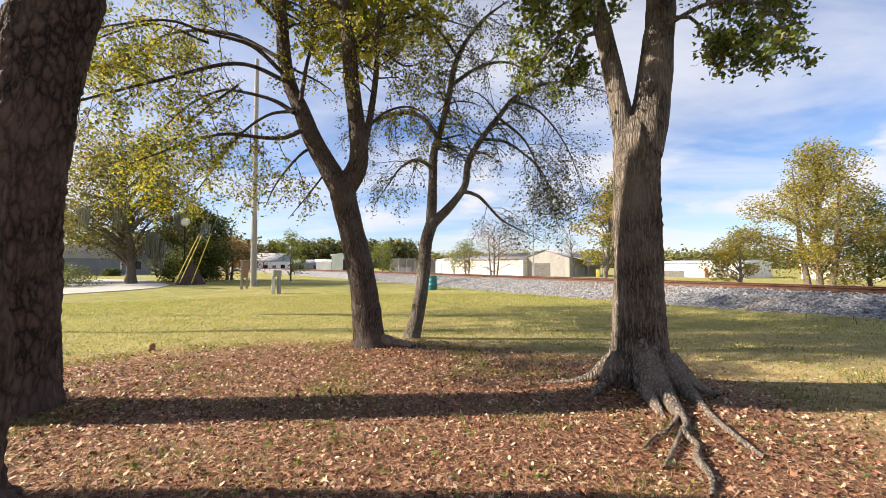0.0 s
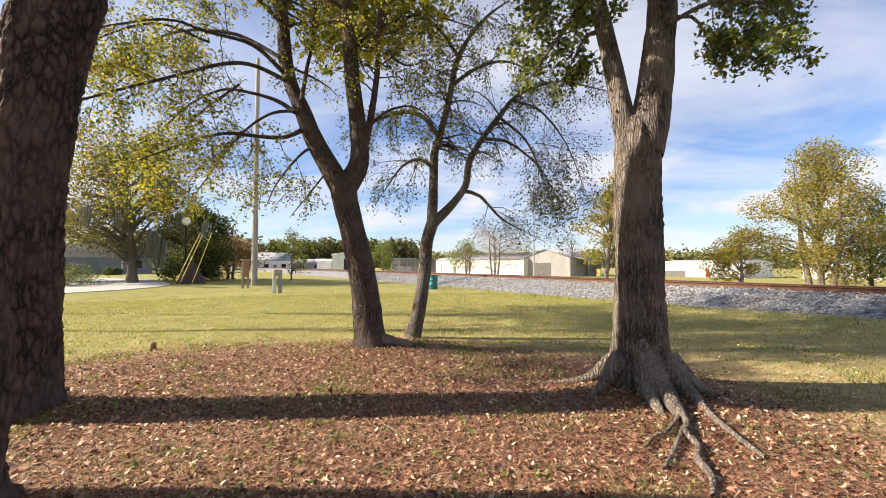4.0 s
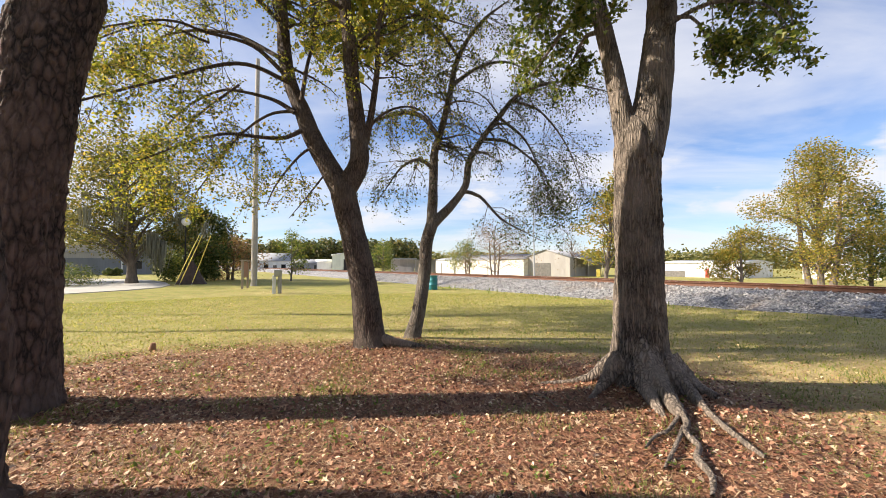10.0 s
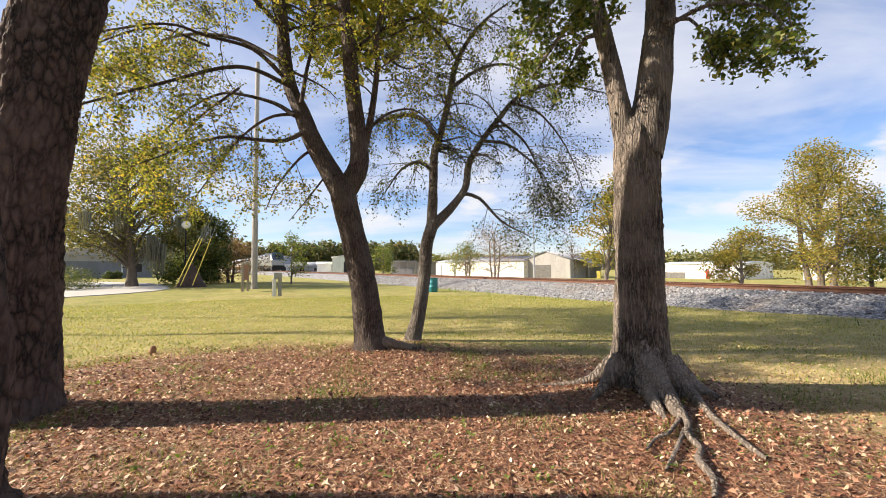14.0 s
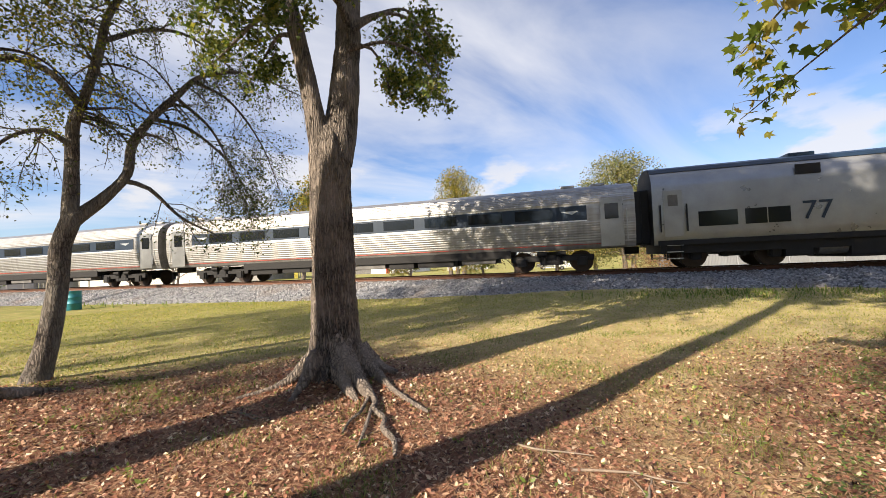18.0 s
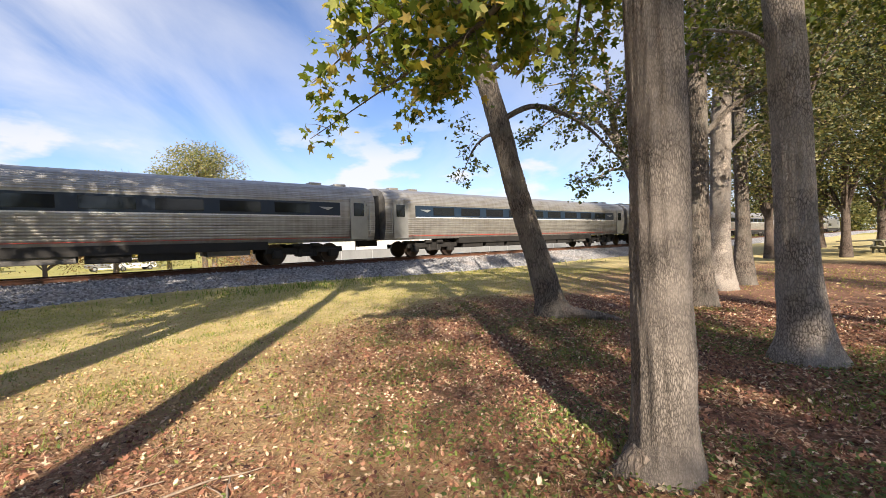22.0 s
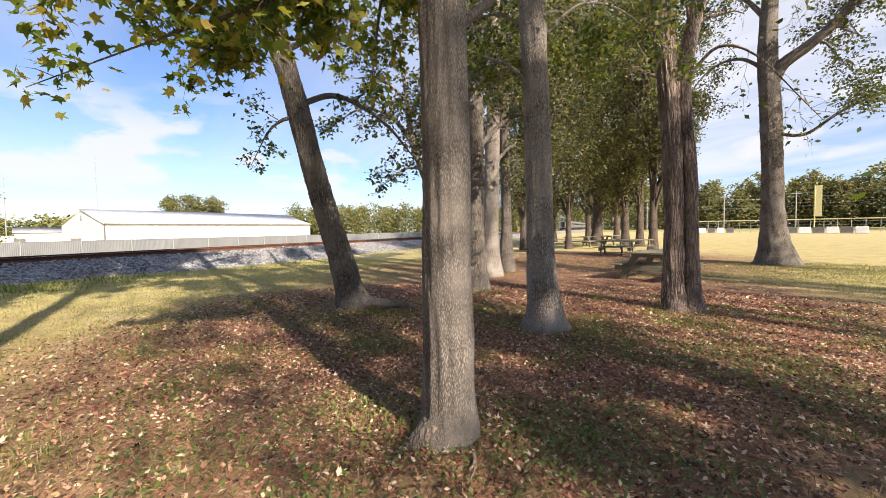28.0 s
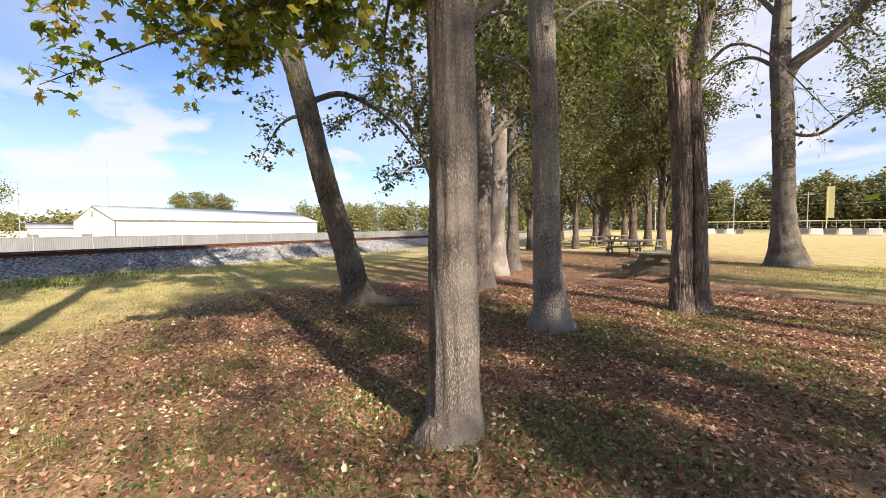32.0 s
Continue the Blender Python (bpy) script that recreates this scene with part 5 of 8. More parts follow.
def far_tree(name, label, az, dist, height, width, leaf, seed, trunk_r=0.22, low=0.25, lobes=26, per=150, size=0.32, bark=None, bare=0.0, lean=0.0, category="tree", multi=1, tip=0.0, gaps=()):
    """A tree seen from afar: a tapered trunk, limbs that reach into lobes of leaves, an uneven outline.
    gaps: places (x, y, z, r) on the ground that the sun reaches through the crown."""
    rng = np.random.default_rng(seed)
    base = polar(az, dist)
    base.z = ground_z(base.x, base.y)
    t = thing(name, label, category, pose(base.x, base.y, base.z, 0, 0, -az))
    bark = bark or M_BARK_FAR
    cents = []
    for i in range(lobes):
        h = low + (1 - low) * ((i + 0.5) / lobes)
        env = math.sin(math.pi * min(1.0, (h - low) / (1 - low) * (0.80 + 0.1 * tip) + 0.18 + 0.05 * tip)) ** 0.7
        a, q = rng.uniform(0, 6.283), rng.uniform(0.35, 1.0)
        cents.append((lean * h + 0.5 * width * env * q * math.cos(a), 0.5 * width * env * q * math.sin(a), height * h * rng.uniform(0.93, 1.03), width * rng.uniform(0.10, 0.19)))
    for k in range(multi):
        x0 = (k - (multi - 1) / 2) * trunk_r * 3
        part("trunk", tube(smooth_line([(x0, 0, -0.2, trunk_r * 1.5), (x0, 0, height * 0.06, trunk_r), (x0 * 1.5 + lean * 0.3, 0, height * 0.35, trunk_r * 0.75), (x0 * 2 + lean * 0.9, 0, height * 0.9, trunk_r * 0.12)], height / 14), 12, 0.06, seed=seed), bark, t, smooth=True)
    br, twig = [], []
    for x, y, z, r in cents:
        z0 = max(height * 0.12, z - rng.uniform(0.12, 0.3) * height)
        ln = np.array([(lean * z0 / height, 0, z0, trunk_r * 0.4), ((x * 0.45), y * 0.45, (z0 + z) / 2 + 0.04 * height, trunk_r * 0.25), (x, y, z, trunk_r * 0.08)])
        ln = smooth_line(ln, height / 16)
        br.append(ln)
        twig += sprout(ln, 3 if not bare else 8, width * 0.2, rng, 0.4, steps=3, r=trunk_r * 0.07)
    part("twig_spray", joined([tube(b, 4) for b in br] + [tube(b[[0, len(b) - 1]], 3) for b in twig]), bark, t, smooth=True)["kind"] = "stuff"
    n = int(2.1 * per * (1 - bare))
    if n:
        pts = np.concatenate([np.array(c[:3]) + ball(rng, n) * c[3] * 1.55 * np.array((1, 1, 0.72)) for c in cents])
        if gaps:
            wp = pts @ np.array(t.matrix_world.to_3x3()).T + np.array(t.matrix_world.translation)
            for x, y, z, r in gaps:
                off = wp - np.array((x, y, z))
                off -= (off @ TO_SUN)[:, None] * TO_SUN
                pts, wp = pts[np.linalg.norm(off, axis=1) > r], wp[np.linalg.norm(off, axis=1) > r]
        part("crown", leaves(pts, size, DIAMOND, rng, 0.2), leaf, t)
    return t


TO_SUN = np.array((math.sin(sa) * math.cos(se), math.cos(sa) * math.cos(se), math.sin(se)))
SUN_GAPS = [(2.2, -1.5, 0.68, 0.30), (2.2, -1.52, 1.0, 0.30), (3.4, -1.3, 0.0, 0.3), (5.1, -0.9, 0.0, 0.32), (4.4, -1.9, 0.0, 0.22), (1.7, -3.3, 0.0, 0.25), (3.6, -3.4, 0.0, 0.25), (6.2, -3.2, 0.0, 0.3), (2.0, -5.0, 0.0, 0.28), (9.0, 0.6, 0.0, 0.4), (4.2, -5.6, 0.0, 0.3), (7.5, -0.9, 0.0, 0.35)]
SUN_GAPS += [(x, y, 0.0, r) for x, y, r in zip(np.random.default_rng(5).uniform(0.8, 14, 90), np.random.default_rng(6).uniform(-11, -1.6, 90), np.random.default_rng(7).uniform(0.12, 0.3, 90))]

# beyond the track
far_tree("sycamore_tree", "golden-green tree across the tracks", 42.9, 46, 12.0, 9.0, M_LEAF_AMBER, 51, 0.25, 0.16, 40, 300, 0.18, multi=3, tip=0.5)
far_tree("young_tree", "small yellowing tree across the tracks", 36.3, 44, 5.2, 5.0, M_LEAF_AMBER, 52, 0.14, 0.2, 18, 190, 0.18)
far_tree("young_tree", "yellow-green bushy tree across the tracks", 46.5, 50, 8.2, 7.0, M_LEAF_GREEN, 62, 0.16, 0.15, 24, 190, 0.2)
far_tree("rusty_tree", "reddish half-bare tree across the tracks", 51.0, 52, 9.0, 8.0, M_LEAF_RUST, 53, 0.18, 0.2, 26, 150, 0.18)
far_tree("tall_tree", "golden tree across the tracks", 56.6, 55, 10.4, 9.0, M_LEAF_AMBER, 54, 0.25, 0.2, 30, 260, 0.22)
far_tree("tall_tree", "large olive-green tree across the tracks", 65.6, 52, 13.6, 10.5, M_LEAF_OLIVE, 55, 0.3, 0.16, 46, 290, 0.23, multi=2)
far_tree("tall_tree", "grey-green tree across the tracks", 61.5, 56, 11.6, 9.0, M_LEAF_OLIVE, 56, 0.25, 0.18, 30, 260, 0.22)
far_tree("tall_tree", "dense green tree across the tracks", 71.4, 54, 10.2, 8.0, M_LEAF_OLIVE, 57, 0.25, 0.1, 30, 220, 0.21)
far_tree("brown_shrub", "leafless reddish-brown shrub by the tracks", 69.0, 36, 2.0, 5.0, M_LEAF_RUST, 58, 0.05, 0.1, 16, 90, 0.14, category="shrub")
far_tree("yellow_tree", "yellow-leaved tree across the tracks", 21.8, 40, 9.6, 5.5, M_LEAF_AMBER, 59, 0.2, 0.28, 24, 110, 0.26, lean=1.0)
far_tree("bare_tree", "bare pinkish tree behind the sheds", 17.6, 95, 9.0, 9.0, M_LEAF_RUST, 60, 0.2, 0.25, 26, 30, 0.22, bare=0.5)
far_tree("round_shrub_tree", "round brownish tree in front of the beige warehouse", 7.2, 62, 8.2, 11.0, M_LEAF_RUST, 61, 0.15, 0.2, 34, 120, 0.15, multi=3)
far_tree("round_shrub_tree", "olive tree in front of the beige warehouse", 3.4, 64, 5.6, 6.0, M_LEAF_GREEN, 63, 0.15, 0.3, 18, 80, 0.22, multi=2)
far_tree("small_tree", "small green tree beside the shed", -8.5, 70, 5.4, 6.0, M_LEAF_GREEN, 64, 0.15, 0.2, 18, 90, 0.25)
for az, h, w, sd in ((89.6, 13.6, 9.0, 65), (91.6, 14.2, 10.0, 66), (93.9, 13.4, 9.0, 67)):
    far_tree("background_tree", "round-topped tree behind the white warehouse", az, 150, h, w, M_LEAF_OLIVE, sd, 0.4, 0.35, 24, 120, 0.5)
# left of the lawn
far_tree("mossy_oak", "leaning oak draped with grey hanging moss", -37.6, 42, 11.5, 9.5, M_LEAF_OAK, 71, 0.34, 0.26, 50, 230, 0.20, lean=-0.8)
far_tree("mossy_oak", "dark spreading oak beside the parking lot", -47.0, 52, 9.0, 9.0, M_LEAF_DARK, 72, 0.3, 0.45, 30, 120, 0.28)
far_tree("dark_bush", "dense dark evergreen bush", -31.6, 46, 6.8, 6.4, M_LEAF_DARK, 73, 0.2, 0.05, 32, 250, 0.26, category="bush")
far_tree("small_tree", "small half-bare tree beside the lawn", -27.8, 48, 4.6, 6.0, M_LEAF_RUST, 74, 0.14, 0.2, 22, 80, 0.2, multi=2)
far_tree("small_tree", "thin young tree beside the meter posts", -20.6, 42, 4.6, 3.4, M_LEAF_GREEN, 75, 0.08, 0.2, 14, 60, 0.18)
# the picnic wood
for az, d, h, w, r, low, sd in ((140.5, 31, 19, 8, 0.2, 0.17, 81), (144.1, 40, 22, 10, 0.45, 0.2, 82), (147.5, 35.5, 20, 8, 0.3, 0.17, 83), (149.2, 36, 20, 7, 0.28, 0.2, 84), (150.7, 29.5, 17, 5, 0.26, 0.3, 85), (143.0, 46, 22, 11, 0.3, 0.16, 86),
                                (137.0, 24, 17, 7, 0.22, 0.22, 87), (146.5, 54, 22, 12, 0.35, 0.18, 89), (138.5, 48, 20, 11, 0.35, 0.16, 90), (134.5, 30, 17, 8, 0.22, 0.2, 94)):
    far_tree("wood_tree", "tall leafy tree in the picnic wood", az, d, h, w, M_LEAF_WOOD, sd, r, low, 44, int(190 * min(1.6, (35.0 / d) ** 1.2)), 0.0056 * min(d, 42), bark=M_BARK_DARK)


def woods(name, label, az0, az1, dist, height, leaf, seed, step=7.0, size=1.3, low=0.1, per=20):
    """A far line of woods: crowns of many clumps, joined."""
    rng = np.random.default_rng(seed)
    pts, tr = [], []
    a, da = az0, math.degrees(step / dist)
    while a < az1:
        for row in range(3):
            p = polar(a + rng.uniform(-0.5, 0.5) * da, dist + row * step * 1.2 + rng.uniform(-3, 3))
            h = height * rng.uniform(0.7, 1.1)
            tr.append(tube(np.array([(p.x, p.y, -0.5, 0.3), (p.x, p.y, h * 0.8, 0.1)]), 5))
            for k in range(14):
                c = np.array((p.x, p.y, h * (low + (1 - low) * (k / 13) ** 0.9)))
                w = step * 0.72 * math.sin(math.pi * (0.30 + 0.52 * k / 13))
                c[:2] += rng.normal(0, 0.5, 2) * w
                pts.append(c + rng.normal(0, 1, (per, 3)) * np.array((0.5, 0.5, 0.4)) * w)
        a += da
    pts = np.concatenate(pts)
    v, f = leaves(pts, size, DIAMOND, rng, 0.1)
    v2, f2 = joined(tr)
    me = mesh(name, np.concatenate([v, v2]), np.concatenate([f, f2 + len(v)]), leaf)
    tagged(new(name, me), label, "woods", kind="stuff")


woods("far_woods", "far line of mixed green woods beyond the ball field", 150, 178, 260, 24, M_LEAF_FAR, 101, 7.0, 1.5, 0.0, 80)
woods("far_woods", "far wooded skyline beyond the warehouse", 104, 150, 300, 19, M_LEAF_OLIVE, 102, 9.0, 1.7, 0.1, 40)
woods("far_woods", "dark pine woods on the skyline", -31, -4, 330, 19, M_LEAF_WOOD, 103, 9.0, 2.6, 0.02, 34)
woods("far_woods", "low far woods beyond the sheds", -4, 44, 380, 10, M_LEAF_OLIVE, 104, 14.0, 3.0)
woods("far_woods", "low far woods beyond the fence", 60, 106, 330, 9, M_LEAF_OLIVE, 105, 13.0, 2.8)
woods("far_woods", "woods behind the parking lot", -66, -30, 120, 9, M_LEAF_OLIVE, 106, 9.0, 1.4)
woods("far_woods", "woods all round behind", 178, 290, 160, 18, M_LEAF_GREEN, 107, 18.0, 5.5, 0.1, 7)

# the grove behind the camera, whose shade lies on the ground
for x, y, h, w, low, lean, per, sd, r in ((-18.0, -5.8, 21, 8.6, 0.42, 2.0, 27, 111, 0.2), (-21.5, -8.6, 26, 9.5, 0.36, 0.6, 21, 112, 0.2), (-19.0, -14.0, 25, 9.5, 0.36, 0.0, 22, 113, 0.2), (-22.5, -19.5, 24, 10, 0.36, 0.0, 26, 114, 0.2),
                                          (-26.5, -6.4, 25, 9, 0.62, 3.6, 38, 115, 0.2), (-23.0, -2.8, 24, 5.6, 0.48, 0.0, 62, 119, 0.18), (-28.0, -13.5, 27, 9, 0.5, 0.0, 22, 118, 0.2),
                                          (-21.0, 12.4, 22, 7, 0.6, 0.0, 55, 116, 0.07), (-22.5, 9.2, 24, 6, 0.62, 0.0, 45, 117, 0.07)):
    far_tree("grove_tree", "tall leafy tree in the grove", math.degrees(math.atan2(x, y)), math.hypot(x, y), h, w, M_LEAF_GREEN, sd, r, low, 40, per, 0.25, bark=M_BARK_MAPLE, lean=lean, gaps=SUN_GAPS)

# ---- the train ----
CAR = 25.65          # from coupling to coupling


def loft(sections):
    """Quads between rings of points, all of one length; the rings are open."""
    k = len(sections[0])
    v = np.concatenate([np.asarray(s, dtype=float) for s in sections])
    a = (np.arange(len(sections) - 1)[:, None] * k + np.arange(k - 1)[None, :]).ravel()
    return v, np.stack([a, a + 1, a + k + 1, a + k], 1)


def coach_ring():
    """The round-sided coach section, from sill to sill over the roof, as (y, z) on the camera's side first; fluted."""
    rows = []
    side = [(1.0, 1.36), (1.14, 1.44), (1.35, 1.50), (1.7, 1.57), (2.15, 1.60), (2.9, 1.59), (3.15, 1.53), (3.35, 1.42), (3.5, 1.27), (3.62, 1.06), (3.74, 0.75), (3.82, 0.4), (3.85, 0.0)]
    z = np.array([p[0] for p in side])
    y = np.array([p[1] for p in side])
    # flutes below and above the window band
    for zz in np.arange(1.22, 2.08, 0.105):
        yy = np.interp(zz, z, y)
        rows += [(zz, yy), (zz + 0.018, yy + 0.007), (zz + 0.066, yy + 0.007), (zz + 0.084, yy)]
    rows += [(2.16, 1.595), (2.2, 1.60), (2.87, 1.59)]
    for zz in np.arange(2.93, 3.55, 0.085):
        yy = np.interp(zz, z, y)
        rows += [(zz, yy), (zz + 0.014, yy + 0.009), (zz + 0.053, np.interp(zz + 0.053, z, y) + 0.009), (zz + 0.067, np.interp(zz + 0.067, z, y))]
    for zz, yy in side[9:]:
        rows.append((zz, yy))
    rows = [(1.0, 1.36), (1.1, 1.42)] + rows
    ring = [(-yy, zz) for zz, yy in rows]
    return ring + [(-a, b) for a, b in ring[::-1][1:]]


def band(x0, x1, z0, z1, y, thick=0.012, bevel=0.0):
    """A flat plate on the camera's side of a body (y is its outer face)."""
    return boxes((x0, x1, -y, -y + thick, z0, z1), bevel=bevel)


def both(x0, x1, z0, z1, y, thick=0.02):
    return boxes((x0, x1, -y, -y + thick, z0, z1), (x0, x1, y - thick, y, z0, z1))


def sides(name, row, mat, parent, label=""):
    """The same plate on either side of a body, each a part; returns the near one."""
    x0, x1, z0, z1, y, *k = row
    th = k[0] if k else 0.02
    part(name, boxes((x0, x1, y - th, y, z0, z1)), mat, parent, label)
    return part(name, boxes((x0, x1, -y, -y + th, z0, z1)), mat, parent, label)


def truck(parent, x, wheel_r=0.457, base=2.6, frame_z=0.62):
    t = part("truck", boxes((x - base / 2 - 0.5, x + base / 2 + 0.5, -1.12, -0.96, frame_z - 0.12, frame_z + 0.14), (x - base / 2 - 0.5, x + base / 2 + 0.5, 0.96, 1.12, frame_z - 0.12, frame_z + 0.14),
                            (x - 0.35, x + 0.35, -1.05, 1.05, frame_z - 0.2, frame_z + 0.3), (x - 0.5, x + 0.5, -1.2, -1.06, frame_z - 0.28, frame_z - 0.1),
                            (x - base / 2 - 0.22, x - base / 2 + 0.22, -1.2, -0.98, frame_z - 0.34, frame_z + 0.05), (x + base / 2 - 0.22, x + base / 2 + 0.22, -1.2, -0.98, frame_z - 0.34, frame_z + 0.05), bevel=0.03), M_BLACK, parent, "grimy black truck frame")
    for sy in (-1, 1):
        part("brake_cylinder", rods(((x - 0.62, sy * 1.16, frame_z + 0.22), (x - 0.2, sy * 1.16, frame_z + 0.22), 0.11), ((x + 0.2, sy * 1.16, frame_z + 0.22), (x + 0.62, sy * 1.16, frame_z + 0.22), 0.11), sides=12), M_BLACK, t)
        for sx in (-0.3, 0.3):
            part("spring", tube(np.array([(x + sx, sy * 1.12, frame_z - 0.30 + 0.035 * k, 0.12 if k % 2 else 0.085) for k in range(12)]), 12), M_BLACK, t)
        for sx in (-base / 2, base / 2):
            part("journal_box", boxes((x + sx - 0.17, x + sx + 0.17, sy * 1.14 - 0.12, sy * 1.14 + 0.12, wheel_r - 0.18, wheel_r + 0.2), bevel=0.04), M_BLACK, t)
    for wx in (x - base / 2, x + base / 2):
        for sy in (-1, 1):
            part("wheel", rods(((wx, sy * 0.70, wheel_r), (wx, sy * 0.83, wheel_r), wheel_r), ((wx, sy * 0.66, wheel_r), (wx, sy * 0.70, wheel_r), wheel_r + 0.028), ((wx, sy * 0.83, wheel_r), (wx, sy * 0.90, wheel_r), 0.15), sides=28), M_WHEEL, t)
    return t


def ring_body(ring, stations, taper=None):
    return loft([[(x, y * (taper(x)[0] if taper else 1), z) for y, z in ring] for x in stations])


def coach():
    t = thing("passenger_coach", "fluted stainless-steel passenger coach with a blue window band", "train car", TRACK_M @ pose(0, TRACK_D, RAIL_Z), group="coaches of the train")
    L = CAR - 0.62
    ring = coach_ring()
    part("body", ring_body(ring, [-L / 2, -L / 4, 0, L / 4, L / 2]), M_STEEL, t, "fluted stainless steel shell", smooth=False)
    for sx in (-1, 1):
        bm = bmesh.new()
        vs = [bm.verts.new((sx * L / 2, y, z)) for y, z in ring]
        bm.faces.new(vs)
        part("end_wall", bm, M_STEEL_ROOF, t)
        part("diaphragm", boxes((sx * L / 2 - 0.05, sx * (L / 2 + 0.30) + 0.05, -0.95, 0.95, 1.05, 3.35) if sx > 0 else (-L / 2 - 0.35, -L / 2 + 0.05, -0.95, 0.95, 1.05, 3.35), bevel=0.06), M_RUBBER, t, "black rubber diaphragm")
        part("coupler", boxes((sx * (L / 2 + 0.02) - 0.3, sx * (L / 2 + 0.02) + 0.3, -0.16, 0.16, 0.68, 1.0), bevel=0.03), M_BLACK, t)
    b = sides("window_band", (-L / 2 + 1.9, L / 2 - 1.9, 2.22, 2.84, 1.612), M_BLUEBAND, t, "dark blue window band")
    sides("band_line", (-L / 2 + 1.9, L / 2 - 1.9, 2.165, 2.215, 1.620), M_WHITE, t, "thin white line under the band")
    sides("sill_stripe", (-L / 2 + 1.2, L / 2 - 1.2, 1.165, 1.19, 1.475), M_RED, t, "thin red sill stripe")
    for i in range(9):
        x = -8.6 + i * 2.12
        for sy in (-1, 1):
            part("window", boxes((x - 0.78, x + 0.78, sy * 1.622 - 0.008, sy * 1.622 + 0.008, 2.32, 2.76), bevel=0.004), M_GLASS, b, "dark tinted window")
    for sx in (-1, 1):
        for sy in (-1, 1):
            d = part("vestibule_door", boxes((sx * (L / 2 - 0.92) - 0.46, sx * (L / 2 - 0.92) + 0.46, sy * 1.615 - 0.015, sy * 1.615 + 0.015, 1.05, 3.08), bevel=0.012), M_SILVER, t, "smooth grey vestibule door")
            part("door_window", boxes((sx * (L / 2 - 0.92) - 0.27, sx * (L / 2 - 0.92) + 0.27, sy * 1.638 - 0.012, sy * 1.638 + 0.012, 2.2, 2.85), bevel=0.01), M_GLASS, d)
            part("grab_rail", rods(((sx * (L / 2 - 0.34), sy * 1.66, 1.3), (sx * (L / 2 - 0.34), sy * 1.66, 2.6), 0.02)), M_GALV, d)
        truck(t, sx * 9.07)
    part("skirt", boxes((-7.3, 7.3, -1.40, 1.40, 0.70, 1.05)), M_BLACK, t, "dark underfloor skirt")
    for x in (-L / 2 + 2.6, L / 2 - 2.6):
        for sy in (-1, 1):
            mk = [(x - 0.38, 2.62), (x + 0.38, 2.62), (x + 0.1, 2.47)]
            bm = bmesh.new()
            bm.faces.new([bm.verts.new((a, sy * 1.617, b)) for a, b in (mk[::-1] if sy < 0 else mk)])
            part("band_mark", bm, M_GALV, b, "pale painted mark")
    for x0, x1, z0, mat in ((-6.9, -5.2, 0.42, M_BLACK), (-4.9, -3.2, 0.44, M_BLACK), (-2.9, -1.4, 0.4, M_BLACK), (-0.9, 1.1, 0.46, M_GREYBOX), (1.3, 2.6, 0.42, M_BLACK), (2.8, 4.6, 0.42, M_BLACK), (5.0, 6.6, 0.5, M_GREYBOX)):
        part("equipment_box", boxes((x0, x1, -1.30, -0.4, z0, 0.95), (x0 + 0.1, x1 - 0.1, 0.4, 1.30, z0, 0.95), bevel=0.03), mat, t)
    for x in (-L / 2 + 1.3, -L / 2 + 2.6, L / 2 - 2.6, L / 2 - 1.3):
        part("roof_vent", boxes((x - 0.3, x + 0.3, -0.45, 0.45, 3.78, 3.93), bevel=0.04), M_STEEL_ROOF, t)
    return t


def baggage_ring():
    rows = [(0.95, 1.50), (1.02, 1.53)]
    for zz in np.arange(1.1, 2.1, 0.11):
        rows += [(zz, 1.525), (zz + 0.018, 1.538), (zz + 0.066, 1.538), (zz + 0.084, 1.525)]
    rows += [(2.12, 1.53), (3.35, 1.53), (3.45, 1.50), (3.55, 1.42), (3.68, 1.15), (3.78, 0.7), (3.82, 0.0)]
    ring = [(-y, z) for z, y in rows]
    return ring + [(-a, b) for a, b in ring[::-1][1:]]


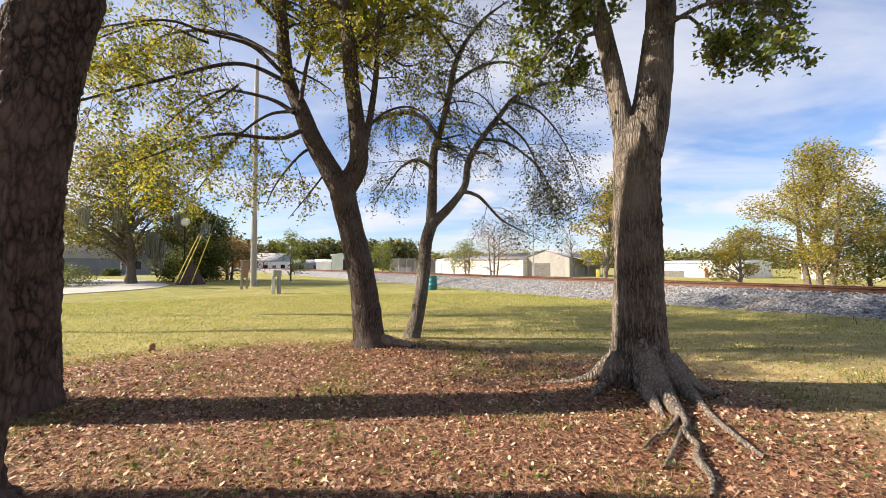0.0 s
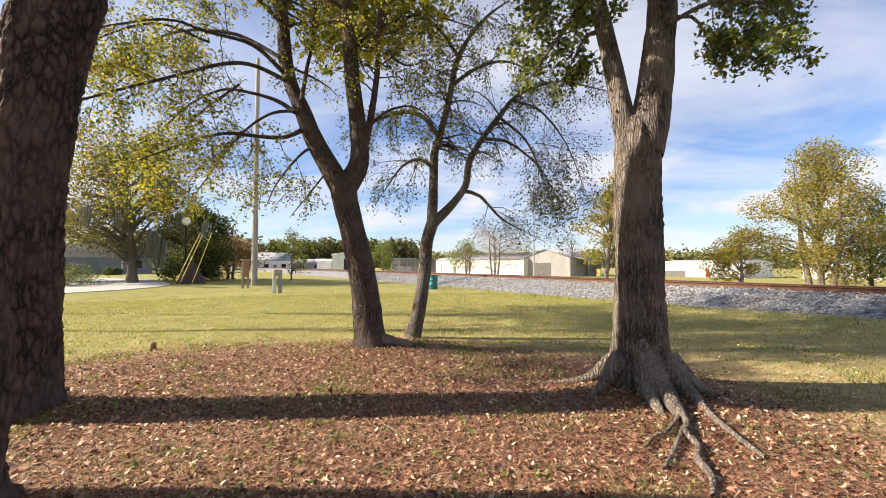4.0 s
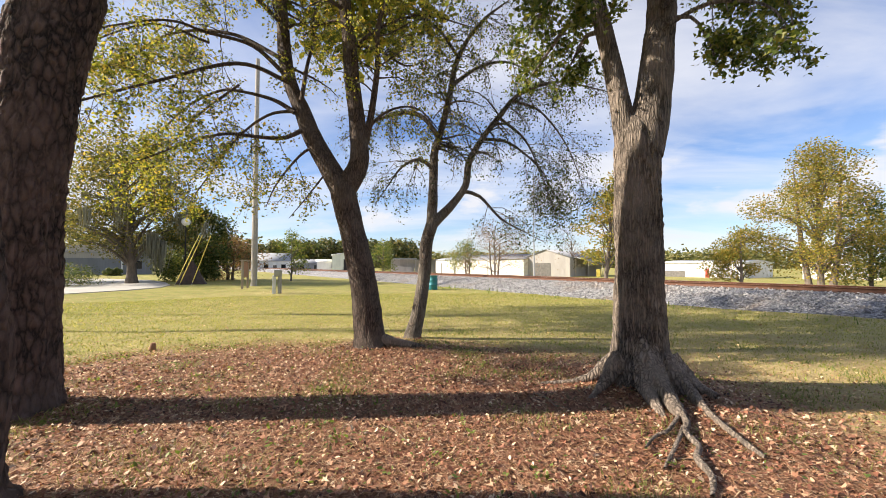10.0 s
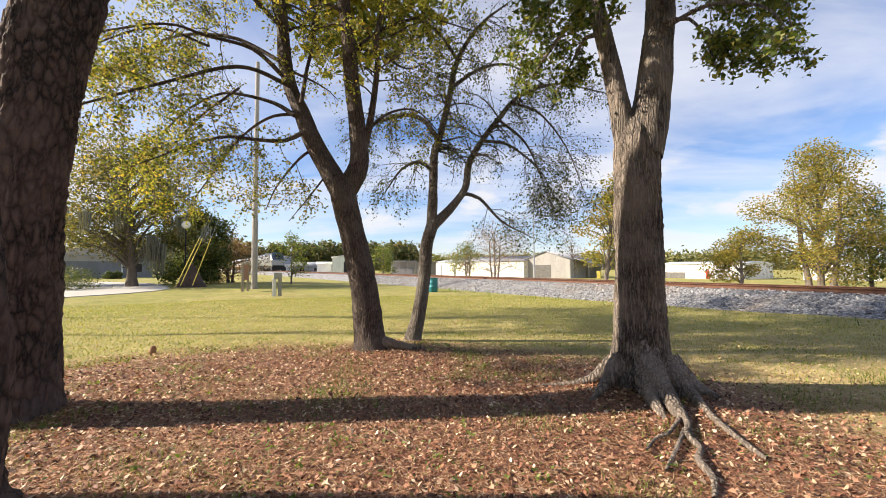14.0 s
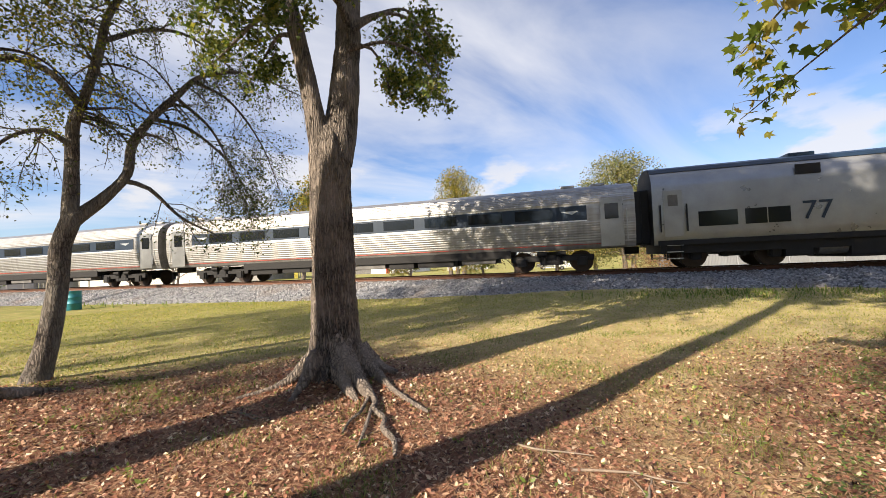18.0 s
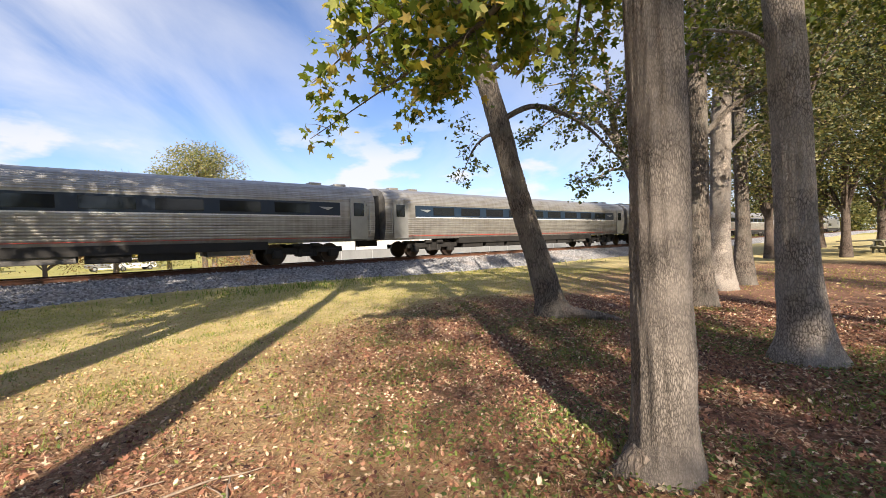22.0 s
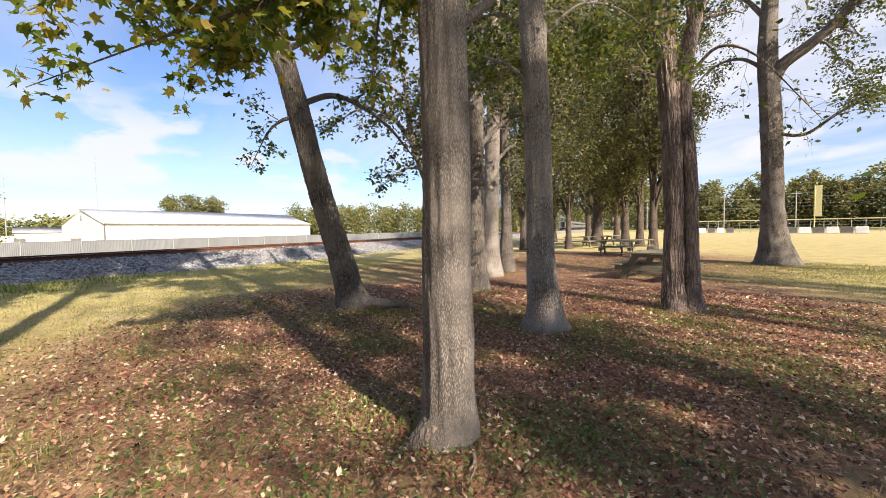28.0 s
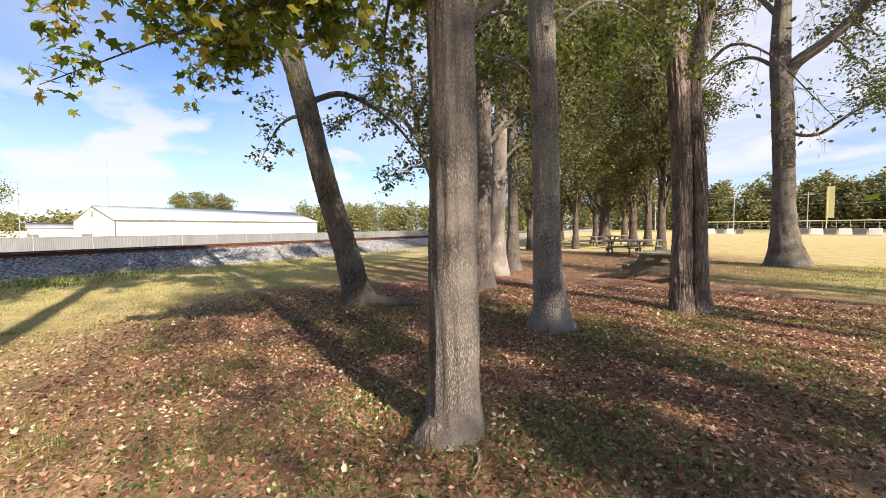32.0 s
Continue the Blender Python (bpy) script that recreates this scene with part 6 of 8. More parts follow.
def baggage():
    t = thing("baggage_car", "grey baggage car with red, white and blue stripes", "train car", TRACK_M @ pose(0, TRACK_D, RAIL_Z))
    L = CAR - 0.62
    ring = baggage_ring()
    part("body", ring_body(ring, [-L / 2, 0, L / 2]), M_STEEL_OLD, t, "dull stainless steel shell, fluted below")
    for sx in (-1, 1):
        bm = bmesh.new()
        bm.faces.new([bm.verts.new((sx * L / 2, y, z)) for y, z in ring])
        part("end_wall", bm, M_STEEL_ROOF, t)
        part("diaphragm", boxes((sx * (L / 2 + 0.15) - 0.2, sx * (L / 2 + 0.15) + 0.2, -0.75, -0.55, 1.05, 3.3), (sx * (L / 2 + 0.15) - 0.2, sx * (L / 2 + 0.15) + 0.2, 0.55, 0.75, 1.05, 3.3), (sx * (L / 2 + 0.15) - 0.2, sx * (L / 2 + 0.15) + 0.2, -0.75, 0.75, 3.1, 3.3), bevel=0.03), M_RUBBER, t, "black end diaphragm")
        part("end_door", boxes((sx * L / 2 - 0.03, sx * L / 2 + 0.03, -0.5, 0.5, 1.05, 3.05), bevel=0.01), M_BLACK, t)
        part("corner_cap", boxes((sx * (L / 2 - 0.2) - 0.26, sx * (L / 2 - 0.2) + 0.26, -1.2, 1.2, 3.72, 3.88), bevel=0.05), M_BLACK, t)
        part("coupler", boxes((sx * (L / 2 + 0.02) - 0.3, sx * (L / 2 + 0.02) + 0.3, -0.16, 0.16, 0.68, 1.0), bevel=0.03), M_BLACK, t)
        part("hose", rods(((sx * (L / 2 + 0.1), -0.5, 0.95), (sx * (L / 2 + 0.25), -0.45, 0.5), 0.03), ((sx * (L / 2 + 0.25), -0.45, 0.5), (sx * (L / 2 + 0.1), -0.3, 0.45), 0.03)), M_RUBBER, t)
        truck(t, sx * 9.07)
    for sx in (-1, 1):
        for z0, z1, mat, lab in ((2.62, 2.82, M_RED, "red stripe"), (2.50, 2.62, M_WHITE, "white stripe"), (2.30, 2.50, M_STRIPEBLUE, "blue stripe")):
            for a, b in ((0.0, 6.45), (8.75, L / 2 - 0.5)):
                sides("stripe", (min(sx * a, sx * b), max(sx * a, sx * b), z0, z1, 1.545), mat, t, lab)
        for sy in (-1, 1):
            d = part("loading_door", boxes((sx * 7.6 - 1.1, sx * 7.6 + 1.1, sy * 1.55 - 0.02, sy * 1.55 + 0.02, 1.3, 3.22), bevel=0.012), M_SILVER, t, "grey double loading door")
            part("door_frame", boxes((sx * 7.6 - 1.2, sx * 7.6 - 1.1, sy * 1.56 - 0.03, sy * 1.56 + 0.03, 1.25, 3.28), (sx * 7.6 + 1.1, sx * 7.6 + 1.2, sy * 1.56 - 0.03, sy * 1.56 + 0.03, 1.25, 3.28), (sx * 7.6 - 1.2, sx * 7.6 + 1.2, sy * 1.56 - 0.03, sy * 1.56 + 0.03, 3.22, 3.3)), M_STEEL_ROOF, d)
            for wx in (-0.52, 0.52):
                part("door_window", boxes((sx * 7.6 + wx - 0.34, sx * 7.6 + wx + 0.34, sy * 1.572 - 0.008, sy * 1.572 + 0.008, 2.35, 3.1), bevel=0.006), M_GLASS, d)
    sides("sill_stripe", (-L / 2 + 0.4, L / 2 - 0.4, 1.02, 1.07, 1.545), M_RED, t)
    part("skirt", boxes((-7.2, 7.2, -1.35, 1.35, 0.55, 0.98)), M_BLACK, t, "black underframe")
    for x in (-10.5, -6.0, 0, 5.0, 9.5):
        part("roof_vent", boxes((x - 0.3, x + 0.3, -0.3, 0.3, 3.75, 3.98), bevel=0.05), M_STEEL_ROOF, t)
    return t


def locomotive():
    t = thing("diesel_locomotive", "silver diesel locomotive with a dark blue roof and a sloped nose", "locomotive", TRACK_M @ pose(0, TRACK_D, RAIL_Z))
    # x: 0 at the rear coupling, 20 at the nose
    ring = [(-1.45, 0.98), (-1.52, 1.08), (-1.54, 1.5), (-1.54, 3.35), (-1.50, 3.62), (-1.32, 3.95), (-1.05, 4.18), (-0.6, 4.32), (0, 4.36)]
    ring = ring + [(-y, z) for y, z in ring[::-1][1:]]

    def station(x, w, top, drop=0.0):
        return [(x, y * w, 0.98 + (z - 0.98) * (top - 0.98) / (4.36 - 0.98)) for y, z in ring]

    part("body", loft([station(0.35, 1, 4.30), station(8, 1, 4.32), station(15.5, 1, 4.36)]), M_SILVER, t, "silver painted carbody")
    part("cab", loft([station(15.5, 1, 4.36), station(18.1, 1, 4.44), station(18.35, 0.995, 4.36), station(18.9, 0.98, 3.72), station(19.5, 0.965, 3.0), station(19.78, 0.95, 2.66), station(19.93, 0.92, 2.48), station(20.0, 0.87, 2.25)]), M_SILVER, t, "silver cab and nose")
    bm = bmesh.new()
    bm.faces.new([bm.verts.new(p) for p in station(20.0, 0.87, 2.25)])
    part("nose_plate", bm, M_SILVER, t)
    bm = bmesh.new()
    bm.faces.new([bm.verts.new(p) for p in station(0.35, 1, 4.30)])
    part("end_wall", bm, M_BLACK, t)
    part("diaphragm", boxes((-0.05, 0.4, -0.8, 0.8, 1.05, 3.4), bevel=0.06), M_RUBBER, t)

    def skin(sections, rows, mat, name, label, lift=0.022):
        """A painted panel that lies on the shell between two heights at each station."""
        out = []
        for (x, w, top), (z0, z1) in zip(sections, rows):
            s = station(x, w, top)
            zs, ys = [p[2] for p in s[:9]], [p[1] for p in s[:9]]
            h = np.linspace(z0, z1, 30)
            yy = np.interp(h, zs, ys)
            out.append([(x, y - lift, z + lift) for y, z in zip(yy, h)] + [(x, -y + lift, z + lift) for y, z in zip(yy[::-1], h[::-1])])
        part(name, loft(out), mat, t, label)

    skin([(0.36, 1, 4.30), (8, 1, 4.32), (13, 1, 4.34), (15.5, 1, 4.36), (16.5, 1, 4.38), (18.1, 1, 4.44), (18.35, 0.995, 4.36), (18.9, 0.98, 3.72), (19.5, 0.965, 3.0), (19.78, 0.95, 2.66)],
         [(3.96, 4.30), (3.96, 4.32), (3.96, 4.34), (3.90, 4.36), (3.52, 4.38), (3.02, 4.44), (2.96, 4.36), (2.84, 3.72), (2.70, 3.0), (2.56, 2.66)], M_NAVY, "roof_paint", "dark blue roof and windshield surround")
    sides("cab_side_window", (17.4, 18.2, 3.48, 3.86, 1.545), M_GLASS, t)
    for y0, y1 in ((-0.62, -0.05), (0.05, 0.62)):
        part("windshield", boxes((-0.5, 0.5, y0, y1, -0.03, 0.02), bevel=0.01), M_GLASS, t, m=pose(18.95, 0, 3.66, 0, 50, 0))
    for x0, x1 in ((11.3, 12.26), (12.42, 13.06), (13.10, 13.76)):
        sides("radiator_opening", (x0, x1, 3.38, 3.92, 1.556), M_BLACK, t, "dark air intake")
    sides("small_opening", (5.3, 6.1, 3.42, 3.80, 1.556), M_BLACK, t)
    g = sides("side_grille", (13.88, 15.75, 3.46, 3.88, 1.553), M_GREYBOX, t)
    for i in range(6):
        sides("slat", (13.9, 15.73, 3.48 + i * 0.064, 3.51 + i * 0.064, 1.575, 0.03), M_SILVER, g)
    for x0, x1 in ((2.0, 3.35), (3.6, 4.32), (4.36, 5.08)):
        sides("rear_window", (x0, x1, 1.66, 2.26, 1.556), M_GLASS, t, "dark rear equipment window")
    for x in (16.42, 17.26):
        for sy in (-1, 1):
            part("handrail", rods(((x, sy * 1.62, 1.55), (x, sy * 1.62, 3.5), 0.045)), M_GALV, t)
    d = sides("cab_door", (16.52, 17.16, 1.45, 3.35, 1.556), M_SILVER, t, "silver cab door")
    sides("door_window", (16.65, 17.02, 2.6, 3.1, 1.562), M_GLASS, d)
    sides("kick_plate", (16.6, 17.1, 1.9, 2.15, 1.562), M_BLACK, d)
    st = part("steps", boxes((16.52, 16.58, -1.5, -1.35, 0.35, 1.2), (17.12, 17.18, -1.5, -1.35, 0.35, 1.2)), M_BLACK, t)
    for i in range(4):
        part("tread", boxes((16.54, 17.16, -1.55, -1.30, 0.38 + i * 0.26, 0.42 + i * 0.26)), M_GALV, st)
    sides("sill_stripe", (0.5, 19.4, 0.96, 1.16, 1.545), M_BLACK, t, "dark grimy sill")
    part("underframe", boxes((0.6, 19.6, -1.42, 1.42, 0.62, 1.0)), M_BLACK, t)
    part("fuel_tank", boxes((6.9, 13.7, -1.46, 1.46, 0.24, 1.02), bevel=0.12), M_BLACK, t, "grimy fuel tank")
    part("battery_box", boxes((4.9, 5.8, -1.40, 1.40, 0.34, 0.98), bevel=0.05), M_BLACK, t)
    part("pilot", boxes((18.2, 20.15, -1.44, 1.44, 0.22, 1.12), bevel=0.12), M_BLACK, t, "black pilot plow")
    part("anticlimber", boxes((19.8, 20.3, -1.25, 1.25, 0.98, 1.28), bevel=0.04), M_BLACK, t)
    part("coupler", boxes((20.0, 20.5, -0.16, 0.16, 0.7, 1.0), bevel=0.03), M_BLACK, t)
    part("nose_rail", rods(((20.05, -0.9, 1.25), (20.08, -0.9, 1.75), 0.022), ((20.08, -0.9, 1.75), (20.2, -0.7, 1.65), 0.022), ((20.2, -0.7, 1.65), (20.24, -0.7, 1.25), 0.022)), M_GALV, t)
    for x in (3.3, 16.2):
        truck(t, x, 0.508, 2.75, 0.72)
    for x, w in ((5.6, 0.9), (10.0, 0.7), (17.2, 0.5)):
        part("roof_hatch", boxes((x, x + w, -0.5, 0.5, 4.3, 4.46), bevel=0.04), M_NAVY, t)
    for sy in (-1, 1):
        d = part("rear_door", boxes((0.75, 1.45, sy * 1.55 - 0.012, sy * 1.55 + 0.012, 1.3, 3.2), bevel=0.01), M_SILVER, t, "silver rear door")
        part("door_window", boxes((0.92, 1.28, sy * 1.565 - 0.008, sy * 1.565 + 0.008, 2.55, 3.0)), M_GREYBOX, d)
        for x in (0.62, 1.58):
            part("handrail", rods(((x, sy * 1.62, 1.5), (x, sy * 1.62, 2.6), 0.03)), M_BLACK, t)
        st = part("steps", boxes((0.80, 0.86, sy * 1.42 - 0.06, sy * 1.42 + 0.06, 0.35, 1.1), (1.36, 1.42, sy * 1.42 - 0.06, sy * 1.42 + 0.06, 0.35, 1.1)), M_BLACK, t)
        for i in range(3):
            part("tread", boxes((0.82, 1.4, sy * 1.42 - 0.12, sy * 1.42 + 0.12, 0.40 + i * 0.27, 0.44 + i * 0.27)), M_GALV, st)
    for y in (-1.1, 1.1):
        part("air_tank", rods(((6.0, y, 0.62), (7.0, y, 0.62), 0.26), sides=18), M_GREYBOX, t, "grey air tank")
    part("horn", rods(((14.2, 0, 4.35), (14.7, 0, 4.5), 0.06, 0.1)), M_BLACK, t)
    # the painted mark: three swept blades under a row of plain bars
    for x, drop in ((13.5, 0.0), (14.05, 0.22), (14.7, 0.46)):
        pts = [(x, 2.56 - drop), (x + 0.55, 2.46 - drop), (x + 1.0, 2.62 - drop * 0.75), (16.05, 2.88), (x + 1.3, 2.80 - drop * 0.55), (x + 0.5, 2.66 - drop * 0.8)]
        for sy in (-1, 1):
            bm = bmesh.new()
            bm.faces.new([bm.verts.new((a, sy * 1.558, b)) for a, b in (pts if sy < 0 else pts[::-1])])
            part("painted_blade", bm, M_NAVY, t)
    for i in range(6):
        sides("mark_bar", (14.0 + i * 0.37, 14.25 + i * 0.37, 2.95, 3.1, 1.556), M_NAVY, t)
    cu = bpy.data.curves.new("unit_number", "FONT")
    cu.body, cu.size, cu.extrude = "77", 1.0, 0.004
    tmp = bpy.data.objects.new("tmp", cu)
    me = bpy.data.meshes.new_from_object(tmp)
    bpy.data.objects.remove(tmp)
    me.materials.append(M_NAVY)
    part("unit_number", me, M_NAVY, t, "dark painted numeral", pose(5.42, -1.56, 1.72, 90, 0, 0))
    return t


LOCO = locomotive()
COACH = coach()
COACHES = [COACH] + [copy_thing(COACH, COACH.matrix_world.copy()) for _ in range(5)]
BAGGAGE = baggage()

# ---- props and buildings ----
def at_polar(az, d, z=None, turn=0.0):
    """A pose at (az, d) whose x runs across the line of sight to the right, y away from the camera."""
    p = polar(az, d)
    return pose(p.x, p.y, ground_z(p.x, p.y) if z is None else z, 0, 0, -az + turn)


def gable_house(name, label, m, length, depth, wall_h, ridge_h, wall, roof, along_x=True, over=0.25, openings=(), trim=None):
    """A building whose front is its own x axis, behind y = 0; the ridge runs along x or along y."""
    t = thing(name, label, "building", m)
    bm = bmesh.new()
    if along_x:
        prof = [(0, 0), (0, wall_h), (depth / 2, ridge_h), (depth, wall_h), (depth, 0)]
        a = [bm.verts.new((0, y, z)) for y, z in prof]
        b = [bm.verts.new((length, y, z)) for y, z in prof]
    else:
        prof = [(0, 0), (0, wall_h), (length / 2, ridge_h), (length, wall_h), (length, 0)]
        a = [bm.verts.new((x, 0, z)) for x, z in prof]
        b = [bm.verts.new((x, depth, z)) for x, z in prof]
    bm.faces.new(a)
    bm.faces.new(b[::-1])
    for i in (0, 1, 2, 3):
        bm.faces.new((a[i], b[i], b[i + 1], a[i + 1]))
    part("wall", bm, wall, t)
    th = 0.12
    if along_x:
        for y0, y1 in ((0, depth / 2), (depth, depth / 2)):
            sg = -1 if y0 == 0 else 1
            k = (ridge_h - wall_h) / (depth / 2)
            p = [(y0 + sg * over, wall_h - k * over + 0.03), (y1, ridge_h + 0.03), (y1, ridge_h + 0.03 + th), (y0 + sg * over, wall_h - k * over + 0.03 + th)]
            v = [(x, y, z) for x in (-over, length + over) for y, z in p]
            part("roof_plane", (np.array(v), np.array([(0, 1, 2, 3), (7, 6, 5, 4), (0, 4, 5, 1), (1, 5, 6, 2), (2, 6, 7, 3), (3, 7, 4, 0)])), roof, t)
    else:
        for x0, x1 in ((0, length / 2), (length, length / 2)):
            sg = -1 if x0 == 0 else 1
            k = (ridge_h - wall_h) / (length / 2)
            p = [(x0 + sg * over, wall_h - k * over + 0.03), (x1, ridge_h + 0.03), (x1, ridge_h + 0.03 + th), (x0 + sg * over, wall_h - k * over + 0.03 + th)]
            v = [(x, y, z) for y in (-over, depth + over) for x, z in p]
            part("roof_plane", (np.array(v), np.array([(0, 1, 2, 3), (7, 6, 5, 4), (0, 4, 5, 1), (1, 5, 6, 2), (2, 6, 7, 3), (3, 7, 4, 0)])), roof, t)
    for nm, x0, x1, z0, z1, mat in openings:
        part(nm, boxes((x0, x1, -0.05, 0.03, z0, z1), bevel=0.01), mat, t)
    if trim:
        part("corner_trim", boxes((-0.06, 0.10, -0.06, 0.10, 0, wall_h)), trim, t)
        part("corner_trim", boxes((length - 0.10, length + 0.06, -0.06, 0.10, 0, wall_h)), trim, t)
        part("eave_trim", boxes((-0.1, length + 0.1, -over - 0.06, -over + 0.02, wall_h - 0.18, wall_h + 0.04)), trim, t)
    return t


# the white warehouse beyond the tracks: its long front runs from B to C
pb, pc = polar(83.4, 90), polar(105.1, 112.5)
run = (pc - pb)
wh_turn = math.degrees(math.atan2(run.y, run.x))
gable_house("white_warehouse", "long white metal warehouse with a gabled roof", pose(pb.x, pb.y, -1.0, 0, 0, wh_turn), run.length, 19.5, 4.5, 7.2, M_WHITEWALL, M_WHITEROOF, trim=M_GREYBOX,
            openings=[("downpipe", 12.0, 12.1, 0.2, 4.3, M_GALV), ("downpipe", 28.0, 28.1, 0.2, 4.3, M_GALV)])
gl = Matrix.Translation(pb) @ pose(0, 0, -1.0, 0, 0, wh_turn + 90)
t = thing("gable_vent", "small grey louvred gable vent", "vent", gl @ pose(9.75, 0.0, 5.2))
part("louvre", boxes((-0.35, 0.35, -0.02, 0.06, 0, 1.0), bevel=0.02), M_ROOFGREY, t)
gable_house("small_white_building", "small white outbuilding with a grey roof", at_polar(76.6, 120, -1.0), 7.5, 6, 3.2, 4.2, M_WHITEWALL, M_ROOFGREY)
for az, d, w in ((74.6, 70, 4.0), (77.5, 66, 6.0)):
    t = thing("storage_container", "pale beige storage container behind the fence", "container", at_polar(az, d, -1.0))
    part("shell", boxes((0, w, 0, 2.4, 0.1, 2.5), bevel=0.03), M_BEIGE, t)
    part("roof", boxes((-0.05, w + 0.05, -0.05, 2.45, 2.5, 2.58)), M_WHITEROOF, t)
    part("door", boxes((w * 0.6, w * 0.6 + 1.0, -0.03, 0.02, 0.15, 2.2)), M_GREYBOX, t)


def fence():
    t = thing("slatted_fence", "grey slatted chain-link fence beyond the tracks", "fence", kind="structure")
    s = 9.0
    while s < 88:
        a, b = along(s, 32.5, -0.62), along(s + 3.0, 32.5, -0.62)
        m = Matrix.Translation(a) @ pose(0, 0, 0, 0, 0, math.degrees(math.atan2(UY, UX)))
        part("panel", boxes((0.04, 2.96, -0.02, 0.02, 0.05, 1.78)), M_FENCE, t, m=m)
        part("post", rods(((0, 0, -0.3), (0, 0, 1.9), 0.035)), M_GALV, t, m=m)
        part("top_rail", rods(((0, 0, 1.8), (3, 0, 1.8), 0.022), sides=6), M_GALV, t, m=m)
        s += 3.0
    for i in range(3):
        m = Matrix.Translation(along(9.0, 32.5 + 3 * i, -0.62)) @ pose(0, 0, 0, 0, 0, math.degrees(math.atan2(NY, NX)))
        part("panel", boxes((0.04, 2.96, -0.02, 0.02, 0.05, 1.78)), M_FENCE, t, m=m)


fence()
for az, d, h in ((76.1, 120, 15.0), (82.9, 160, 26.0), (73.6, 90, 8.5)):
    t = thing("radio_mast", "thin grey radio mast on the skyline", "mast", at_polar(az, d, -1.0))
    part("pole", rods(((0, 0, 0), (0, 0, h), 0.12, 0.06)), M_GALV, t)
    part("antenna", rods(((-0.3, 0, h * 0.93), (0.3, 0, h * 0.93), 0.03)), M_GALV, t)

# buildings seen across the lawn, their fronts parallel to the track
TRACK_TURN = math.degrees(math.atan2(UY, UX))
gable_house("beige_warehouse", "long beige metal warehouse with a low roof", pose(-4.0, 128.0, -1.0, 0, 0, TRACK_TURN), 41.0, 22, 3.9, 5.4, M_BEIGE, M_ROOFGREY,
            openings=[("roll_door", 6.0, 6.5, 0.1, 3.2, M_GREYBOX), ("door", 12.8, 13.6, 0.1, 2.2, M_GREYBOX), ("roll_door", 17.2, 19.9, 0.1, 2.6, M_BEIGE), ("downpipe", 28.0, 28.2, 0.1, 3.6, M_GREYBOX)])
gable_house("gabled_shed", "weathered gabled shed with a dark lean-to", pose(polar(11.2, 97).x, polar(11.2, 97).y, -1.0, 0, 0, TRACK_TURN + 20), 11.0, 16, 4.2, 6.0, M_SHEDWOOD, M_ROOFGREY, along_x=False,
            openings=[("roll_door", 2.8, 6.6, 0.1, 3.0, M_GREYBOX), ("crate", 7.2, 9.8, 0.1, 1.7, M_SHEDWOOD)])
t = thing("lean_to", "dark open lean-to roof on posts", "shed", at_polar(17.9, 95, -1.0))
part("roof", (np.array([(0, -0.2, 4.3), (6.2, -0.2, 2.6), (6.2, 12, 2.6), (0, 12, 4.3), (0, -0.2, 4.45), (6.2, -0.2, 2.75), (6.2, 12, 2.75), (0, 12, 4.45)]), np.array([(0, 1, 2, 3), (7, 6, 5, 4), (0, 4, 5, 1), (1, 5, 6, 2), (2, 6, 7, 3), (3, 7, 4, 0)])), M_ROOFGREY, t)
part("back_wall", boxes((0, 6, 8, 8.15, 0, 2.5)), M_SHEDWOOD, t)
for x in (0.2, 3.0, 5.9):
    part("post", rods(((x, 0, 0), (x, 0, 4.2 - 0.27 * x), 0.09)), M_POLEWOOD, t)
part("tarp", boxes((4.6, 5.4, -0.4, 0.2, 0.0, 1.6), bevel=0.1), M_YELLOW, t)
for i, (az, d, w, h) in enumerate(((-7.4, 92, 5.5, 3.8), (-4.0, 96, 5.0, 3.6))):
    t = thing("open_shed", "dark open-fronted storage shed", "shed", at_polar(az, d, -0.9))
    part("back_wall", boxes((0, w, 4, 4.12, 0, h)), M_SHEDWOOD, t)
    part("roof", boxes((-0.3, w + 0.3, -0.3, 4.4, h, h + 0.15)), M_ROOFGREY, t)
    for x in (0.1, w / 3, 2 * w / 3, w - 0.1):
        part("post", rods(((x, 0, 0), (x, 0, h), 0.08)), M_POLEWOOD, t)
    part("lumber_pile", boxes((0.4, w - 0.6, 1.4, 3.2, 0, h * 0.55), bevel=0.08), M_SHEDWOOD, t)
# the bay is a solid black panel that stands for the shade inside
gable_house("green_shed", "pale green metal shed with an open bay", at_polar(-15.4, 98, -0.7), 5.2, 8, 4.6, 5.0, M_GREENWALL, M_WHITEROOF, along_x=False, openings=[("bay_shade_panel", 2.6, 4.6, 0.1, 3.6, M_BLACK)])
gable_house("white_shed", "small white metal yard shed", at_polar(-17.4, 100, -0.7), 3.4, 6, 3.0, 3.5, M_WHITEWALL, M_WHITEROOF)
gable_house("far_house", "far white house with a grey hipped roof", at_polar(-24.6, 125, -0.7), 9, 8, 3.4, 5.6, M_WHITEWALL, M_ROOFGREY, openings=[("window", 1.4, 2.6, 1.0, 2.4, M_GLASS), ("window", 6.0, 7.2, 1.0, 2.4, M_GLASS), ("door", 3.8, 4.8, 0.1, 2.2, M_GREYBOX)])
gable_house("far_house", "low grey far building", at_polar(-20.4, 140, -0.7), 11, 8, 2.9, 4.0, M_GREYWALL, M_ROOFGREY, openings=[("window", 2.0, 3.4, 1.0, 2.2, M_GLASS), ("window", 6.5, 8.0, 1.0, 2.2, M_GLASS)])
